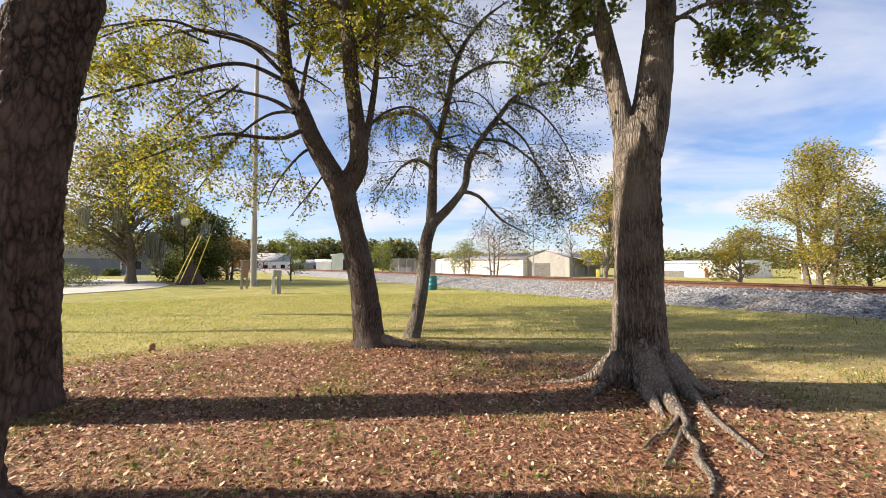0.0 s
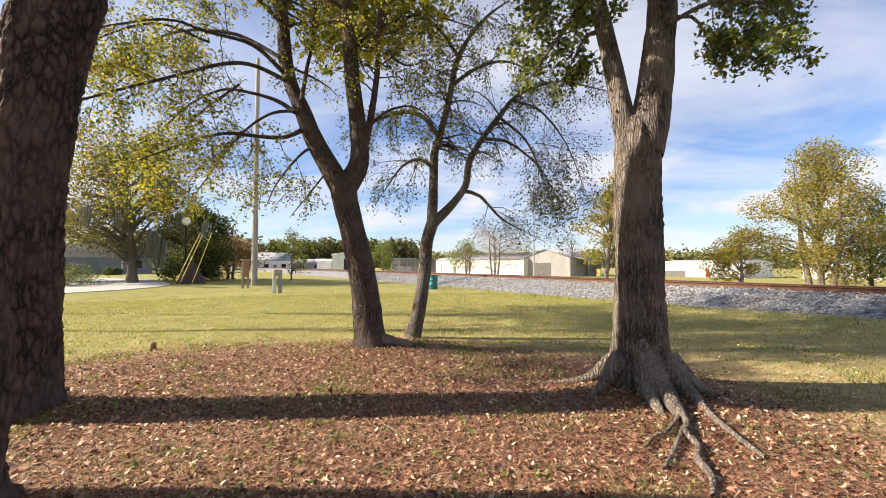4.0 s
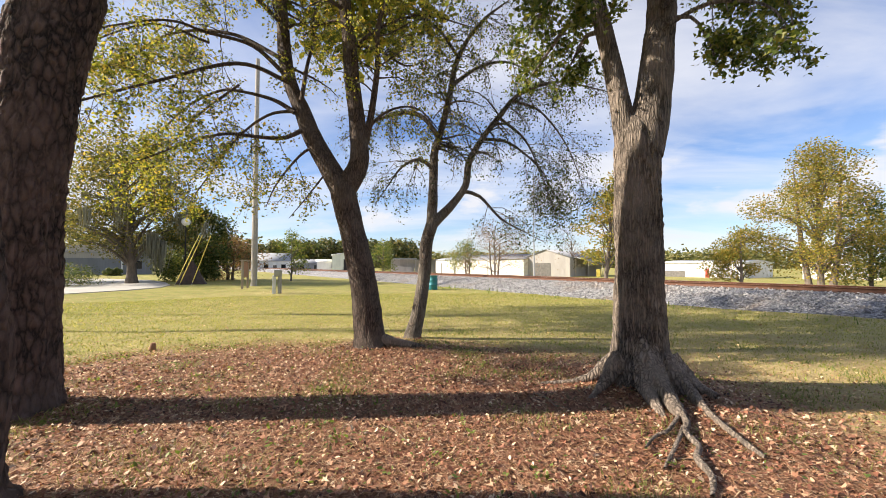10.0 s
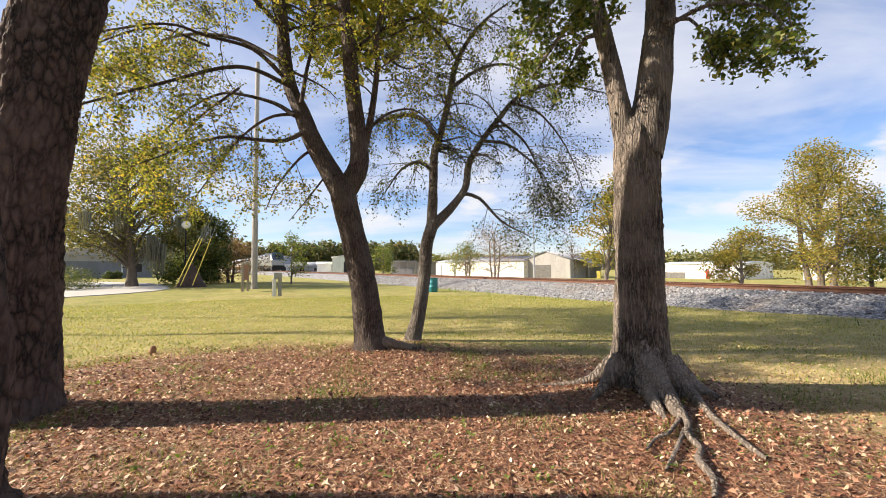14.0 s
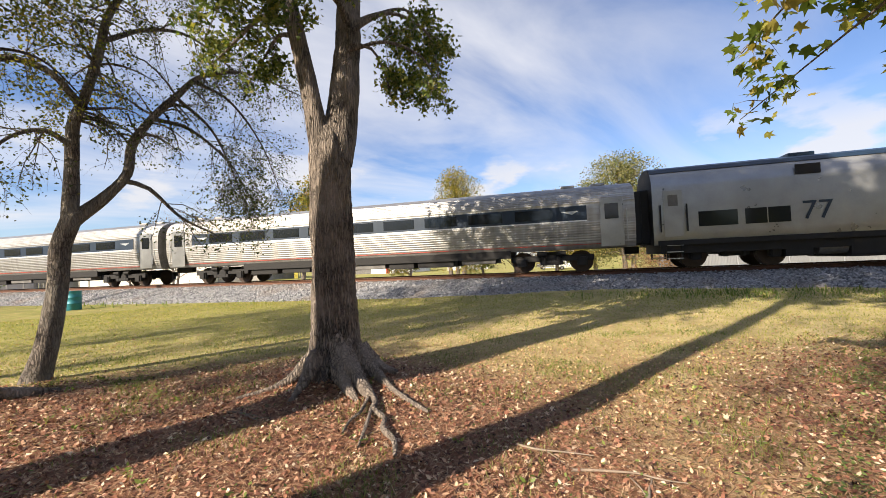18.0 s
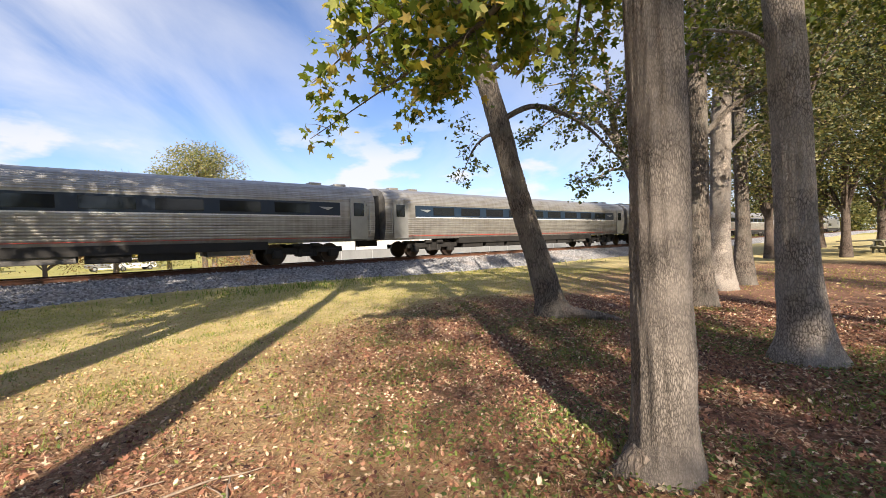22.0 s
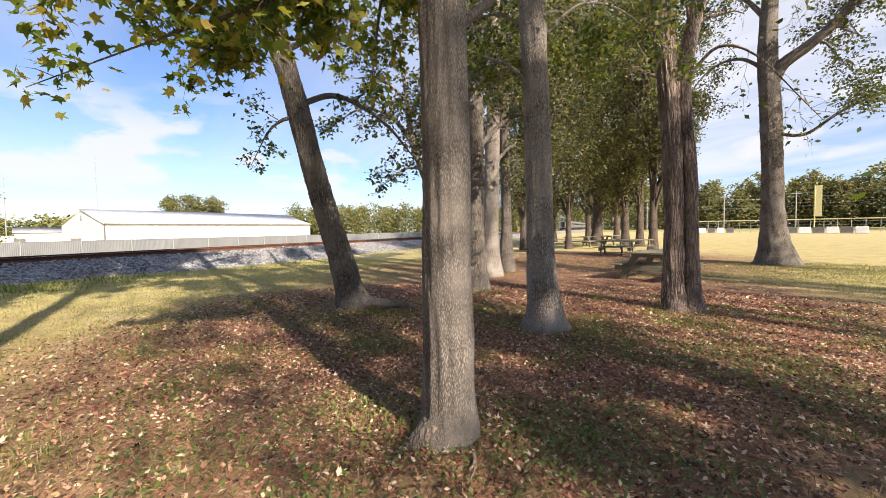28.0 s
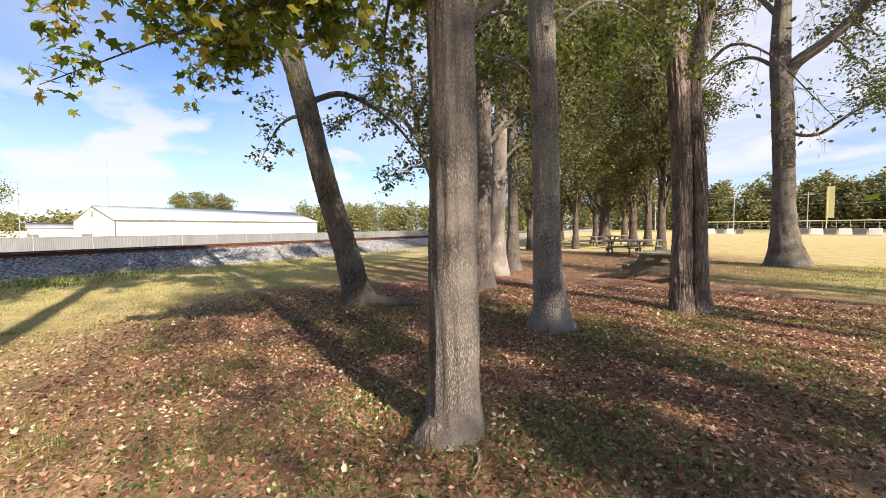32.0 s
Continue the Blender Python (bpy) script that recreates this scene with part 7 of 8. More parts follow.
gable_house("white_building", "low white metal building across the tracks", pose(polar(28.0, 104).x, polar(28.0, 104).y, -1.4, 0, 0, TRACK_TURN), 16.5, 14, 3.4, 3.9, M_WHITEWALL, M_WHITEROOF, openings=[("dark_bay", 1.0, 5.6, 0.4, 1.7, M_GREYBOX), ("door", 9.6, 10.3, 0.3, 2.2, M_RED)])
gable_house("white_building", "white shed behind the trees", at_polar(55.0, 88, -1.2), 8, 8, 3.4, 4.6, M_WHITEWALL, M_WHITEROOF, along_x=False)
gable_house("white_building", "far low white building behind the trees", at_polar(41.5, 100, -1.4), 10, 8, 2.8, 3.3, M_WHITEWALL, M_WHITEROOF)
gable_house("grey_building", "grey flat-roofed building beyond the parking lot", at_polar(-47.5, 82, 0), 17, 12, 3.4, 3.6, M_GREYWALL, M_ROOFGREY,
            openings=[("fascia", 6.0, 13.0, 2.6, 4.6, M_SHEDWOOD), ("window", 2.0, 3.6, 0.9, 2.2, M_GLASS), ("window", 14.0, 15.6, 0.9, 2.2, M_GLASS), ("column", 12.9, 13.1, 0.0, 3.4, M_WHITE)])

# parking lot
def parking():
    v, n = [], 26
    inner = [(-95, 24), (-60, 25.5), (-50, 27), (-43, 29), (-38, 31), (-35, 33.5), (-34, 37), (-34.5, 43), (-36, 50), (-40, 58), (-46, 66), (-60, 72), (-95, 74)]
    bm = bmesh.new()
    vs = [bm.verts.new((polar(a, d).x, polar(a, d).y, 0.045)) for a, d in inner]
    f = bm.faces.new(vs)
    r = bmesh.ops.extrude_face_region(bm, geom=[f])
    for g in r["geom"]:
        if isinstance(g, bmesh.types.BMVert):
            g.co.z -= 0.4
    bmesh.ops.recalc_face_normals(bm, faces=bm.faces[:])
    ob = new("parking_lot", bpy.data.meshes.new("parking_lot"))
    bm.to_mesh(ob.data)
    ob.data.materials.append(M_CONCRETE)
    tagged(ob, "pale concrete parking lot beyond the lawn", "parking lot", kind="structure")


parking()
far_tree("low_hedge", "low clipped hedge beside the parking lot", -43.2, 40, 1.3, 5.0, M_LEAF_DARK, 131, 0.06, 0.1, 16, 90, 0.14, category="hedge")
far_tree("grass_clump", "pinkish ornamental grass clump", -29.6, 48, 1.3, 3.4, M_LEAF_RUST, 132, 0.04, 0.05, 12, 70, 0.16, category="shrub")
for az in (-39.6, -38.9):
    far_tree("round_bush", "small round clipped bush", az, 74, 1.1, 1.4, M_LEAF_DARK, 133, 0.05, 0.1, 12, 70, 0.14, category="bush")


def moss():
    """Grey moss that hangs in bundles of strands from the oak."""
    rng = np.random.default_rng(140)
    chunks = []
    bundles = [(1.0, -2.0, 3.6, 3.0, 0.5), (0.4, -2.2, 4.2, 2.4, 0.4), (-1.6, -2.0, 7.6, 3.6, 0.4), (2.6, -1.5, 6.0, 2.4, 0.3)] + [(rng.normal(-0.6, 3.0), rng.normal(0, 2.2), rng.uniform(5.0, 9.0), rng.uniform(0.8, 1.8), 0.22) for _ in range(16)]
    for x, y, z, ln, w in bundles:
        for k in range(int(150 * w)):
            ox, oy = rng.normal(0, w, 2)
            l2 = ln * rng.uniform(0.4, 1.0)
            chunks.append(tube(np.array([(x + ox, y + oy, z - 0.3 * abs(ox), 0.03), (x + ox * 0.9, y + oy, z - l2 * 0.5, 0.035), (x + ox * 0.7 + rng.normal(0, 0.05), y + oy, z - l2, 0.008)]), 3))
    p = polar(-36.6, 42)
    ob = new("hanging_moss", mesh("hanging_moss", *joined(chunks), M_MOSS))
    ob.matrix_world = pose(p.x, p.y, 0, 0, 0, 36.6)
    tagged(ob, "grey strands of moss hanging from the oak", "moss", kind="stuff")


moss()


def utility_pole():
    t = thing("utility_pole", "tall weathered grey utility pole", "utility pole", at_polar(-25.1, 32.9))
    part("pole", rods(((0, 0, -0.3), (0, 0, 17), 0.21, 0.14), sides=16), M_POLEWOOD, t)
    part("conduit", rods(((0.2, -0.1, 0), (0.18, -0.1, 5.0), 0.04)), M_GALV, t)
    for az, d in ((-33.6, 36), (-33.15, 36), (-31.9, 36)):
        p = (Matrix.Rotation(radians(-25.1), 4, "Z") @ (polar(az, d) - polar(-25.1, 32.9)))
        q = Vector((0, 0, 12.5))
        e = p + (q - p) * 0.30
        part("guy_wire", rods((p, q, 0.008), sides=6), M_GALV, t)
        part("guy_guard", rods((p + (q - p) * 0.02, e, 0.032), sides=8), M_YELLOW, t, "yellow plastic guy guard")


utility_pole()
t = thing("notice_board", "weathered wooden notice board on posts", "notice board", at_polar(-26.1, 29.6, turn=64))
part("panel", boxes((-0.32, 0.32, -0.05, 0.05, 0.75, 1.75), bevel=0.01), M_REDWOOD, t, "reddish-brown board")
for x in (-0.36, 0.36):
    part("post", boxes((x - 0.05, x + 0.05, -0.06, 0.06, -0.2, 1.8), bevel=0.01), M_BOARDWOOD, t)
part("cap", boxes((-0.46, 0.46, -0.12, 0.12, 1.8, 1.88), bevel=0.01), M_BOARDWOOD, t)
t = thing("meter_pedestal", "pair of short meter posts with a small box", "meter post", at_polar(-22.2, 23.9))
part("post", boxes((-0.30, -0.12, -0.08, 0.08, -0.1, 0.98), bevel=0.02), M_WHITE, t, "pale post")
part("post", boxes((-0.02, 0.18, -0.09, 0.09, -0.1, 1.05), bevel=0.02), M_POLEWOOD, t, "grey wooden post")
part("meter_box", boxes((-0.22, 0.2, -0.16, -0.02, 0.92, 1.28), bevel=0.03), M_GALV, t)
part("conduit", rods(((0.08, -0.13, 0), (0.08, -0.13, 0.95), 0.03)), M_GALV, t)
t = thing("street_lamp", "black lamp post with a white globe", "street lamp", at_polar(-32.6, 39.5))
part("post", rods(((0, 0, 0), (0, 0, 4.8), 0.07, 0.05), ((0, 0, 0), (0, 0, 0.5), 0.16, 0.1)), M_BLACK, t)
bm = bmesh.new()
bmesh.ops.create_uvsphere(bm, u_segments=16, v_segments=10, radius=0.33, matrix=Matrix.Translation((0, 0, 5.1)))
part("globe", bm, M_GLOBE, t, "white globe", smooth=True)


t = thing("terracotta_stub", "short rusty-brown pipe stub in the lawn", "pipe", at_polar(-35.5, 9.1))
part("pipe", tube(np.array([(0, 0, -0.05, 0.05), (0, 0, 0.02, 0.056), (0.005, 0, 0.09, 0.052), (0.008, 0, 0.125, 0.044), (0.01, 0, 0.13, 0.03)]), 14, 0.06, seed=4), M_REDWOOD, t)
part("cap", rods(((0.01, 0, 0.118), (0.01, 0, 0.136), 0.04), sides=14), M_REDWOOD, t)
t = thing("tarp_mound", "dark brown tarp-covered mound beside the guy wires", "tarp", at_polar(-31.9, 38.5))
bm = bmesh.new()
bmesh.ops.create_cone(bm, cap_ends=True, segments=9, radius1=1.15, radius2=0.12, depth=1.9, matrix=pose(0, 0, 0.9) @ Matrix.Diagonal((1.0, 0.7, 1.0, 1.0)))
bmesh.ops.subdivide_edges(bm, edges=bm.edges[:], cuts=2, use_grid_fill=True)
for v in bm.verts:
    v.co += Vector((noise.noise(v.co * 2.1), noise.noise(v.co * 2.3 + Vector((5, 0, 0))), 0)) * 0.12
part("cover", bm, M_TIE, t)


def barrel():
    t = thing("trash_barrel", "teal steel trash drum on the lawn", "trash can", at_polar(-1.5, 25.7, turn=5))
    prof = [(0.0, 0.28), (0.02, 0.293), (0.28, 0.285), (0.30, 0.30), (0.33, 0.30), (0.35, 0.285), (0.56, 0.285), (0.58, 0.30), (0.61, 0.30), (0.63, 0.285), (0.86, 0.285), (0.875, 0.297), (0.89, 0.297), (0.89, 0.275), (0.2, 0.27)]
    part("drum", tube(np.array([(0, 0, z, r) for z, r in prof]), 28), M_TEAL, t, smooth=False)
    part("bottom", rods(((0, 0, 0.01), (0, 0, 0.04), 0.28), sides=28), M_TEAL, t)
    part("liner", rods(((0, 0, 0.7), (0, 0, 0.74), 0.26), sides=20), M_BLACK, t)


barrel()
t = thing("yard_pole", "thin grey pole beside the sheds", "pole", at_polar(12.6, 58, -0.8))
part("pole", rods(((0, 0, 0), (0, 0, 15), 0.1, 0.07)), M_GALV, t)


def picnic_table(m):
    t = thing("picnic_table", "weathered greenish wooden picnic table", "picnic table", m, group="picnic tables in the wood")
    for i in range(5):
        y = -0.36 + i * 0.18
        part("tabletop_plank", boxes((-0.95, 0.95, y - 0.082, y + 0.082, 0.72, 0.765), bevel=0.006), M_TABLEWOOD, t)
    for sy in (-1, 1):
        for k in (0, 1):
            y = sy * (0.68 + k * 0.17)
            part("bench_plank", boxes((-0.95, 0.95, y - 0.08, y + 0.08, 0.41, 0.45), bevel=0.006), M_TABLEWOOD, t)
    for sx in (-0.68, 0.68):
        part("seat_beam", boxes((sx - 0.03, sx + 0.03, -0.86, 0.86, 0.27, 0.41), bevel=0.005), M_TABLEWOOD, t)
        part("top_beam", boxes((sx - 0.022, sx + 0.022, -0.42, 0.42, 0.63, 0.72), bevel=0.005), M_TABLEWOOD, t)
        for sy in (-1, 1):
            ln = math.hypot(0.42, 0.74)
            part("leg", boxes((-0.03, 0.03, -0.085, 0.085, -0.02, ln), bevel=0.005), M_TABLEWOOD, t, m=pose(sx + 0.045, sy * 0.72, -0.02, math.degrees(sy * math.atan2(0.42, 0.74)), 0, 0))
    return t


PT = picnic_table(at_polar(151.2, 13.4, turn=72) @ Matrix.Scale(1.08, 4))
for az, d, tn in ((146.4, 24.6, -8), (148.6, 26.5, 0), (141.6, 35, 20), (143.6, 37, -10), (146.5, 40, 30)):
    copy_thing(PT, at_polar(az, d, turn=tn))

# the ball field
def field():
    t = thing("outfield_fence", "chain-link outfield fence with a yellow top", "fence", kind="structure")
    for i in range(22):
        a0, a1 = 152.5 + i * 1.0, 153.5 + i * 1.0
        p, q = polar(a0, 105, 0), polar(a1, 105, 0)
        part("post", rods(((p.x, p.y, -0.2), (p.x, p.y, 2.6), 0.05), sides=6), M_GALV, t)
        part("top_guard", rods(((p.x, p.y, 2.55), (q.x, q.y, 2.55), 0.10), sides=6), M_PALEYELLOW, t, "yellow fence-top guard")
        for z in (0.3, 0.9, 1.5, 2.1):
            part("wire", rods(((p.x, p.y, z), (q.x, q.y, z), 0.018), sides=4), M_GALV, t)
    for az, d, w, mat in [(164.0 + 1.05 * i, 92, 1.5, M_WHITE if i % 2 else M_GREYBOX) for i in range(6)] + [(155.0 + 0.9 * i, 100, 1.2, M_WHITE if i % 2 else M_GREYBOX) for i in range(5)]:
        k = thing("barrier_block", "low barrier block at the field's edge, white and dark alternating", "barrier", at_polar(az, d))
        part("block", boxes((-w / 2, w / 2, -0.4, 0.4, 0, 1.15), bevel=0.06), mat, k)
        part("base", boxes((-w / 2 - 0.04, w / 2 + 0.04, -0.46, 0.46, 0, 0.15), bevel=0.02), M_CONCRETE, k)
    k = thing("foul_pole", "broad yellow foul pole", "foul pole", at_polar(166.0, 100))
    part("screen", boxes((-0.55, 0.55, -0.06, 0.06, 3.0, 8.6), bevel=0.03), M_PALEYELLOW, k)
    part("pole", rods(((-0.4, 0, 0), (-0.4, 0, 8.6), 0.1)), M_PALEYELLOW, k)
    for az in (150, 158, 164.3, 171, 178):
        k = thing("power_pole", "distant wooden power pole", "utility pole", at_polar(az, 190))
        part("pole", rods(((0, 0, -0.5), (0, 0, 13.5), 0.2, 0.14)), M_POLEWOOD, k)
        part("crossarm", boxes((-1.3, 1.3, -0.1, 0.1, 12.4, 12.7)), M_POLEWOOD, k)
    k = thing("power_lines", "distant power lines before the woods", "power line")
    for z in (12.8, 11.6, 9.4, 8.2):
        for a0, a1 in ((150, 158), (158, 164.3), (164.3, 171), (171, 178)):
            p, q = polar(a0, 190, z), polar(a1, 190, z)
            mid = (p + q) / 2 - Vector((0, 0, 0.5))
            part("wire", rods((p, mid, 0.03), (mid, q, 0.03), sides=4), M_GALV, k)


field()


def pickup(az, d, turn, paint, cabin=1.5):
    """A parked pickup or van far beyond the tracks."""
    t = thing("parked_vehicle", "white parked vehicle far beyond the tracks", "car", at_polar(az, d, -1.0, turn=turn))
    bm = boxes((-2.6, 2.6, -0.95, 0.95, 0.45, 1.05), (-1.0, cabin, -0.85, 0.85, 1.0, 1.75), bevel=0.14)
    part("body", bm, paint, t)
    for sy in (-1, 1):
        part("side_window", boxes((-0.8, cabin - 0.25, sy * 0.86 - 0.015, sy * 0.86 + 0.015, 1.15, 1.62), bevel=0.01), M_GLASS, t)
        for x in (-1.7, 1.65):
            w = part("wheel", rods(((x, sy * 0.78, 0.36), (x, sy * 0.98, 0.36), 0.36), sides=20), M_RUBBER, t)
            part("rim", rods(((x, sy * 0.97, 0.36), (x, sy * 0.995, 0.36), 0.2), sides=14), M_GALV, w)
    part("windshield", boxes((cabin - 0.02, cabin + 0.03, -0.7, 0.7, 1.15, 1.65), bevel=0.01), M_GLASS, t)


pickup(58.2, 76, 20, M_WHITE)
pickup(55.9, 80, 10, M_SILVER, 1.1)

# ---- ties, litter, grass, sticks ----
def ties():
    me = bpy.data.meshes.new("tie")
    bm = boxes((-0.115, 0.115, -1.3, 1.3, -0.19, 0), bevel=0.012)
    bm.to_mesh(me)
    bm.free()
    me.materials.append(M_TIE)
    i = 0
    for s in np.arange(-90, 70, 0.54):
        p = along(s, TRACK_D + 0.02 * math.sin(s * 7.0), RAIL_Z - 0.166 + 0.006 * math.sin(s * 3.1))
        o = new("tie", me)
        o.parent = TRACK
        o.matrix_local = pose(*p, 0, 0, math.degrees(math.atan2(UY, UX)) + 1.2 * math.sin(s * 5.3))


ties()


def lit_zone(x, y):
    """How thick the fallen leaves lie."""
    return np.maximum.reduce([deep_zone(x, y), 0.42 * np.clip((7.0 - np.hypot(x - 2.4, y - 1.2)) / 4.6, 0, 1), 0.05 + 0 * x])


def deep_zone(x, y):
    """The closed litter under the trees."""
    a = np.clip((5.4 - np.hypot((x + 1.8) * 0.8, y - 3.3)) / 1.6, 0, 1)
    b = np.clip((7.0 - np.hypot(x - 5.8, (y + 6.0) * 0.8)) / 2.2, 0, 1)
    c = np.clip((8.0 - np.hypot(x - 12, (y + 14.5) * 0.7)) / 3.0, 0, 1)
    return np.maximum.reduce([a, b, 0.7 * c])


def spots(n, rng, r_max, zone=None, r_min=0.9, power=0.62):
    """Places on the ground round the camera, thinning out with distance, kept by a zone."""
    az = np.radians(rng.uniform(-56, 180, n))
    r = r_min + (r_max - r_min) * rng.uniform(0, 1, n) ** (1 / (2 * power))
    x, y = r * np.sin(az), r * np.cos(az)
    d = NX * x + NY * y
    ok = d < TRACK_D - 4.0
    if zone is not None:
        ok &= rng.uniform(size=n) < zone(x, y)
    x, y = x[ok], y[ok]
    z = np.array([ground_z(a, b) for a, b in zip(x, y)])
    return np.stack([x, y, z], 1)


def fallen_leaves():
    rng = np.random.default_rng(201)
    p = spots(200000, rng, 11.5, lit_zone, 0.9, 0.68)
    p[:, 2] += rng.uniform(0.004, 0.03, len(p))
    near = np.hypot(p[:, 0], p[:, 1])
    p = p[np.argsort(near + rng.uniform(0, 0.01, len(p)))]
    deep = rng.uniform(size=len(p)) < deep_zone(p[:, 0], p[:, 1]) * 1.6
    ob = new("fallen_leaves", mesh("fallen_leaves", *leaves(p[~deep], 0.044, DIAMOND, rng, flat=0.2, curl=1.2), M_LAWNLEAF))
    tagged(ob, "pale dry leaves scattered thinly on the grass", "fallen leaves", kind="stuff")
    p = p[deep]
    pick = rng.uniform(size=len(p)) < 0.09
    stars, rest = p[pick], p[~pick]
    k = int(0.3 * len(rest))
    ob = new("fallen_leaves", mesh("fallen_leaves", *leaves(stars, 0.06, STAR, rng, flat=0.4, curl=1.1), M_LITTER))
    tagged(ob, "dry brown and tan fallen sweetgum leaves", "fallen leaves", kind="stuff")
    ob = new("fallen_leaves", mesh("fallen_leaves", *leaves(rest[:k], 0.040, OVAL, rng, flat=0.1, curl=1.4), M_LITTER))
    tagged(ob, "small dry brown fallen leaves", "fallen leaves", kind="stuff")
    ob = new("fallen_leaves", mesh("fallen_leaves", *leaves(rest[k:], 0.046, DIAMOND, rng, flat=0.1, curl=1.4), M_LITTER))
    tagged(ob, "small dry fallen leaves farther off", "fallen leaves", kind="stuff")
    q = spots(26000, rng, 26.0, lambda x, y: 0.08 + 0.92 * lit_zone(x, y), 8, 0.9)
    q[:, 2] += rng.uniform(0.006, 0.04, len(q))
    ob = new("fallen_leaves", mesh("fallen_leaves", *leaves(q, 0.075, DIAMOND, rng, flat=0.4, curl=0.8), M_LAWNLEAF))
    tagged(ob, "fallen leaves scattered over the lawn", "fallen leaves", kind="stuff")


def straw():
    rng = np.random.default_rng(202)
    p = spots(190000, rng, 8.5, lambda x, y: np.clip(lit_zone(x, y) * 1.2 - 0.1, 0, 1) * np.where(y > -1.0, 1.0, 0.45), 0.9, 0.7)
    n = len(p)
    a, ln, w = rng.uniform(0, 6.283, n), rng.uniform(0.08, 0.2, n), rng.uniform(0.0018, 0.0038, n)
    t = rng.normal(0, 0.12, n)
    d = np.stack([np.cos(a), np.sin(a), t], 1) * ln[:, None]
    s = np.stack([-np.sin(a), np.cos(a), 0 * a], 1) * w[:, None]
    c = p + np.array((0, 0, 0.012)) + rng.uniform(0, 0.015, (n, 1)) * np.array((0, 0, 1))
    v = np.stack([c - d / 2 - s, c - d / 2 + s, c + d / 2], 1).reshape(-1, 3)
    f = np.arange(3 * n).reshape(n, 3)
    tagged(new("pine_straw", mesh("pine_straw", v, f, M_NEEDLE)), "reddish fallen pine needles", "pine straw", kind="stuff")


def blades(name, label, n, seed, r_max, height, zone, mat, r_min=1.0, width=0.004, lean=0.5, power=0.8):
    rng = np.random.default_rng(seed)
    p = spots(n, rng, r_max, zone, r_min, power)
    n = len(p)
    far = np.hypot(p[:, 0], p[:, 1])
    a, h = rng.uniform(0, 6.283, n), height * rng.uniform(0.5, 1.5, n)
    w = width * (1 + far / 5.0)
    d = np.stack([np.cos(a), np.sin(a), 0 * a], 1)
    s = np.stack([-np.sin(a), np.cos(a), 0 * a], 1) * w[:, None]
    k = lean * rng.uniform(0.3, 1.6, n)
    tip = p + d * (h * k)[:, None] + np.array((0, 0, 1)) * h[:, None]
    v = np.stack([p - s, p + s, tip], 1).reshape(-1, 3)
    tagged(new(name, mesh(name, v, np.arange(3 * n).reshape(n, 3), mat)), label, "grass", kind="stuff")


def patchy(x, y):
    return np.array([0.5 + 0.5 * noise.noise((a * 0.7, b * 0.7, 3.0)) for a, b in zip(x, y)])


fallen_leaves()
straw()
blades("grass_blades", "short mown grass, green and straw-coloured", 230000, 211, 22, 0.032, lambda x, y: np.clip(1.0 - 0.93 * lit_zone(x, y), 0, 1), M_GRASS, 2.0, 0.0026, 0.9, 0.8)
blades("grass_tufts", "green grass tufts among the fallen leaves", 240000, 212, 10, 0.05, lambda x, y: np.clip((patchy(x * 1.6, y * 1.6) - 0.5) * 3.0, 0, 1) * np.clip(lit_zone(x, y) + 0.3, 0, 1), M_WEED, 1.0, 0.003, 0.9, 0.7)


def toe_weeds(x, y):
    d, s = NX * x + NY * y, UX * x + UY * y
    return np.exp(-((d - 15.1) / 0.8) ** 2) * (0.04 + 0.96 * np.exp(-((s - 5.0) / 3.0) ** 2))


blades("trackside_weeds", "green weeds at the foot of the ballast", 230000, 213, 30, 0.15, toe_weeds, M_LUSH, 13.5, 0.005, 0.6, 0.9)


def ivy():
    """Low green ground plants in the shade under the trees."""
    rng = np.random.default_rng(221)
    p = spots(150000, rng, 9.0, lambda x, y: np.clip((patchy(x + 9, y) - 0.36) * 3.0, 0, 1) * np.where((y < 0.5) & (x > 0.5), 1.0, 0.12) * np.clip(lit_zone(x, y), 0, 1), 1.0, 0.7)
    p[:, 2] += rng.uniform(0.02, 0.06, len(p))
    tagged(new("ground_plants", mesh("ground_plants", *leaves(p, 0.036, OVAL, rng, flat=0.3, curl=0.6), M_IVY)), "low green ground plants among dead leaves", "ground cover", kind="stuff")


ivy()


def rosettes():
    """Bright broad-leaved weeds that stand among the fallen leaves in small clumps."""
    rng = np.random.default_rng(231)
    c = spots(1100, rng, 8.5, lambda x, y: np.clip(lit_zone(x, y), 0, 1) * np.where(x < 1.5, 0.22, 0.12), 2.2, 0.7)
    c = np.concatenate([c, np.array([(x, y, ground_z(x, y)) for x, y in ((-1.75, 2.35), (-1.62, 2.6), (-2.3, 3.1), (-2.15, 3.3), (-0.9, 3.0), (0.1, 2.7), (1.35, 3.55), (0.2, 3.9), (-3.4, 5.6), (-3.9, 5.9), (-3.1, 6.0), (-2.2, 5.9), (0.9, 2.2), (1.9, -2.2), (2.6, -2.3), (1.3, -2.6), (2.0, -3.1))])])
    n = rng.integers(4, 11, len(c))
    at = np.repeat(c, n, 0)
    at[:, :2] += rng.normal(0, 0.035, (len(at), 2))
    at[:, 2] += rng.uniform(0.01, 0.05, len(at))
    tagged(new("broadleaf_weeds", mesh("broadleaf_weeds", *leaves(at, 0.045, OVAL, rng, droop=-0.5, curl=0.6), M_LUSH)), "small bright green broad-leaved weeds", "weeds", kind="stuff")


rosettes()


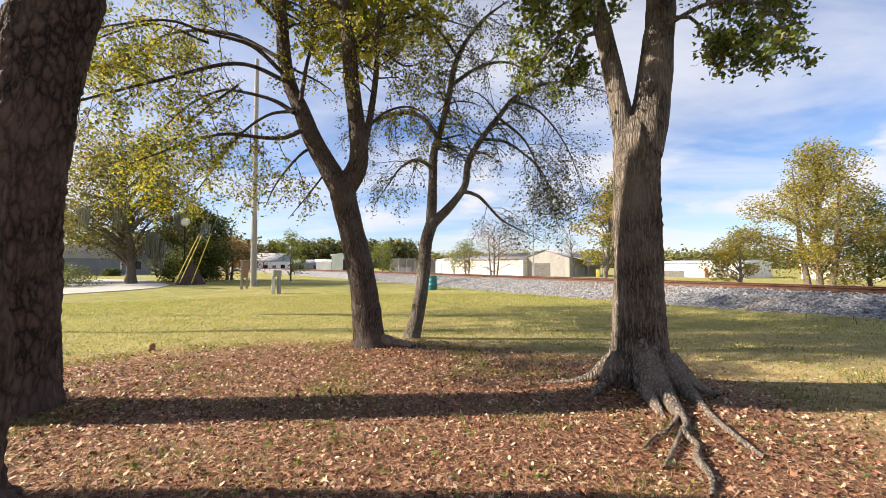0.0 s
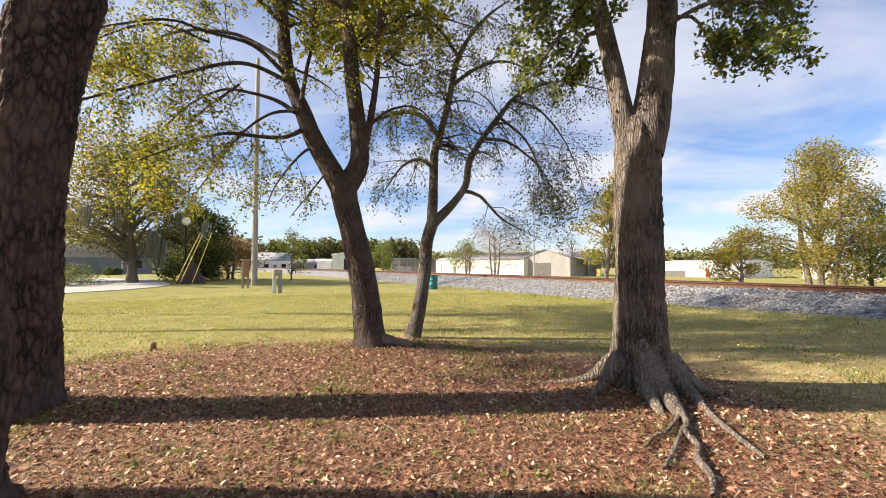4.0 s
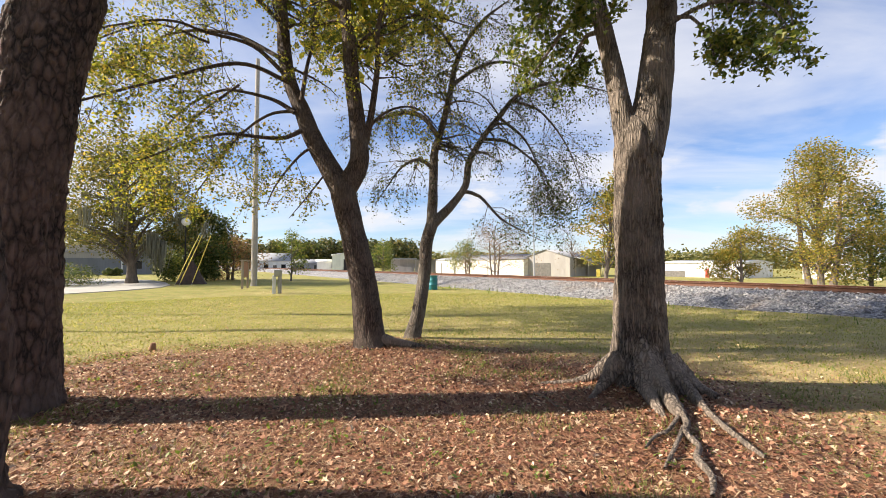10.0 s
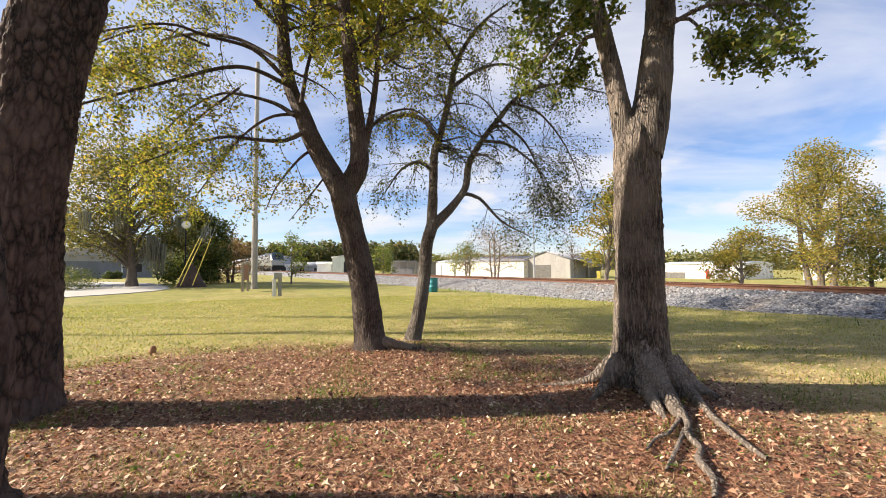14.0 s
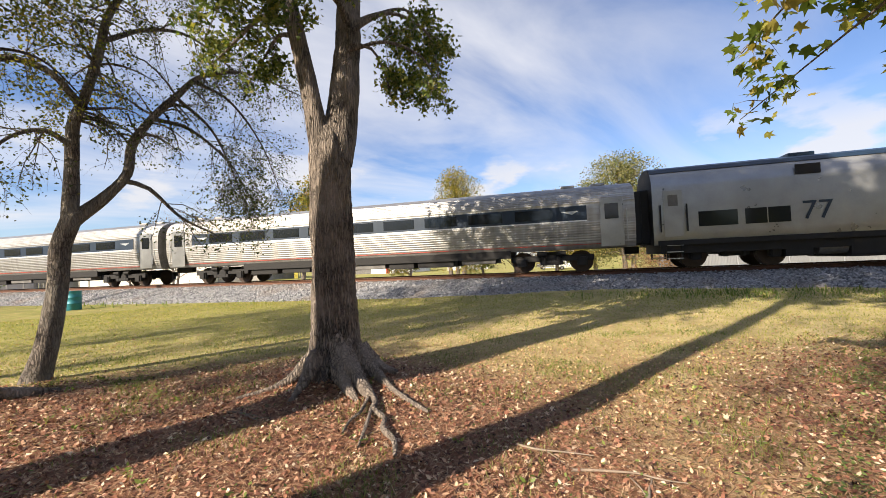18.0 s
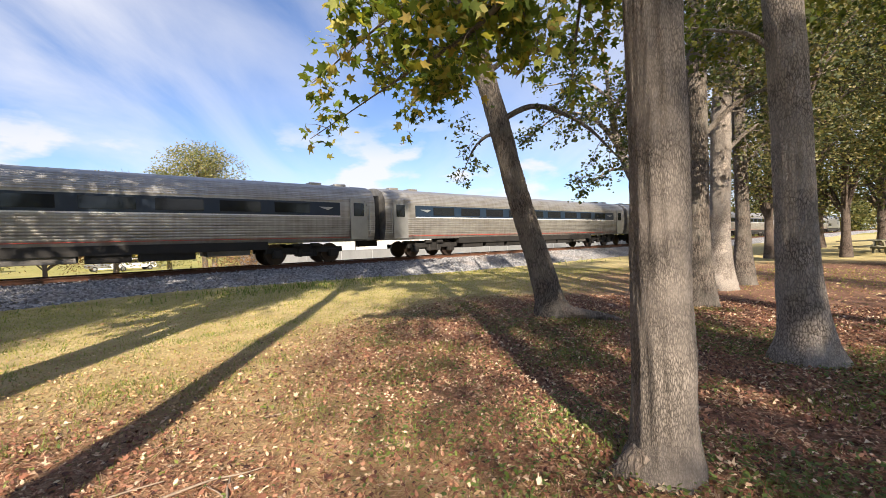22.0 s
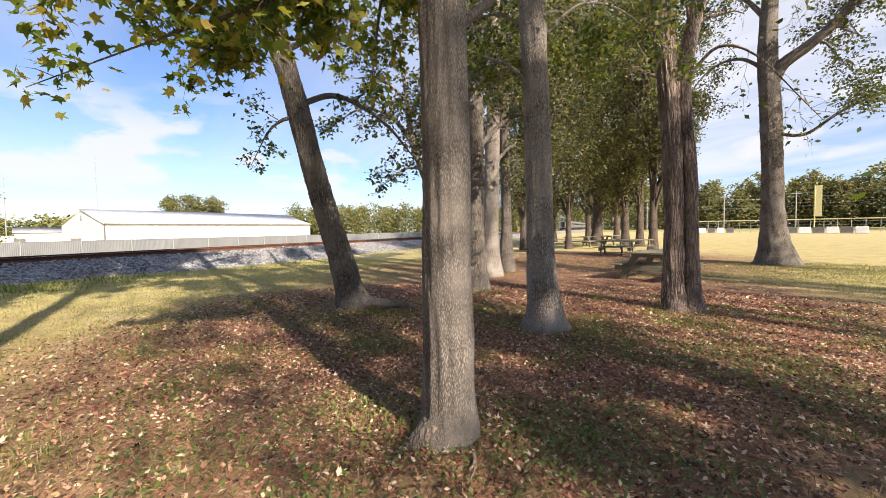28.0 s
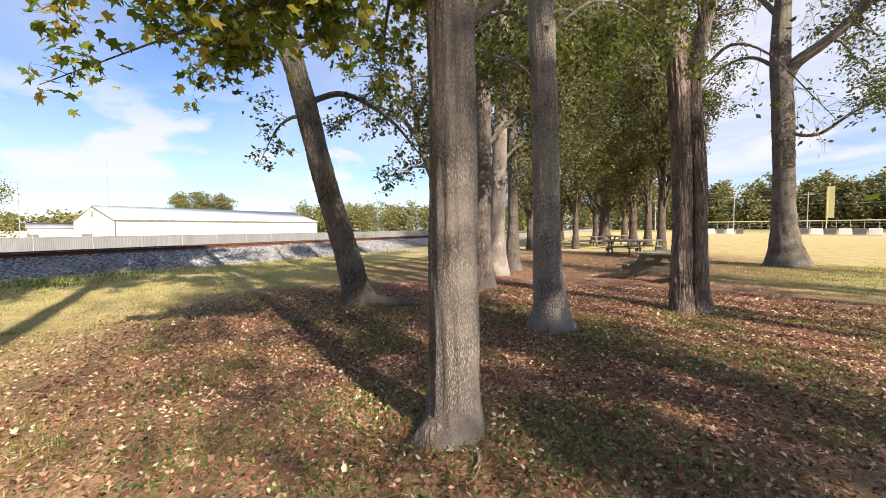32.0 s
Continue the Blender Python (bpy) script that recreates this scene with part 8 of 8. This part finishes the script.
def stick(az, d, turn, length, r, seed, forks=1):
    rng = np.random.default_rng(seed)
    pts, q, a = [], np.array((0.0, 0.0, r * 1.2)), 0.0
    for k in range(6):
        pts.append((q[0], q[1], q[2], r * (1 - 0.13 * k)))
        a += rng.normal(0, 0.16)
        q = q + np.array((math.cos(a), math.sin(a), 0)) * length / 5
    chunks = [tube(smooth_line(pts, 0.04), 8, 0.15, seed=seed)]
    for _ in range(forks):
        i = int(rng.integers(1, 4))
        b = rng.uniform(0.4, 0.9) * rng.choice((-1, 1))
        x, y, z, rr = pts[i]
        chunks.append(tube(np.array([(x, y, z, rr * 0.6), (x + 0.12 * math.cos(b), y + 0.12 * math.sin(b), z, rr * 0.45), (x + 0.26 * math.cos(b * 1.2), y + 0.26 * math.sin(b * 1.2), z + 0.01, rr * 0.2)]), 6))
    p = polar(az, d)
    ob = new("fallen_stick", mesh("fallen_stick", *joined(chunks), M_TWIG, True))
    ob.matrix_world = pose(p.x, p.y, ground_z(p.x, p.y) + 0.008, 0, 0, -az + turn)
    tagged(ob, "dry grey fallen stick among the leaves", "stick", group="fallen sticks")


for row in ((66.0, 2.75, 75, 0.34, 0.013, 1), (57.0, 3.05, 8, 0.75, 0.012, 2), (12.4, 4.9, -50, 0.5, 0.013, 3), (14.5, 4.7, -70, 0.3, 0.012, 4), (-8.0, 3.9, -45, 0.45, 0.008, 5), (71.0, 4.1, -10, 0.55, 0.008, 6), (84.0, 3.1, 5, 0.6, 0.007, 7),
            (127.2, 2.55, -60, 0.17, 0.017, 8), (150, 5.4, -8, 1.1, 0.008, 9), (163, 5.0, -12, 1.4, 0.008, 10), (50.0, 3.4, -30, 0.6, 0.012, 11), (141, 5.3, -20, 0.7, 0.006, 12), (27.5, 3.6, 30, 0.4, 0.008, 13), (-20, 5.6, 10, 0.5, 0.010, 14)):
    stick(*row)


def motions():
    """The train runs along its track at about 33 m/s; g is the coupling behind the locomotive."""
    def g(t):
        return 3.5 + (t - 18.0) * 33.85 if t > 18 else 3.5 + (t - 18.0) * 33.0 if t > 17.5 else -13.0 + (t - 17.5) * 31.0

    times = [0, 2, 4, 6, 8, 10, 12, 14, 15, 16, 17, 17.5, 18, 18.5, 19, 20, 21, 22, 23, 24, 25, 26, 28, 30, 32]

    def at(s):
        return TRACK_M @ pose(s, TRACK_D, RAIL_Z)

    walk(LOCO, [(t, at(g(t))) for t in times])
    for i, c in enumerate(COACHES):
        walk(c, [(t, at(g(t) - (i + 0.5) * CAR)) for t in times])
    walk(BAGGAGE, [(t, at(g(t) - 6.5 * CAR)) for t in times])


motions()
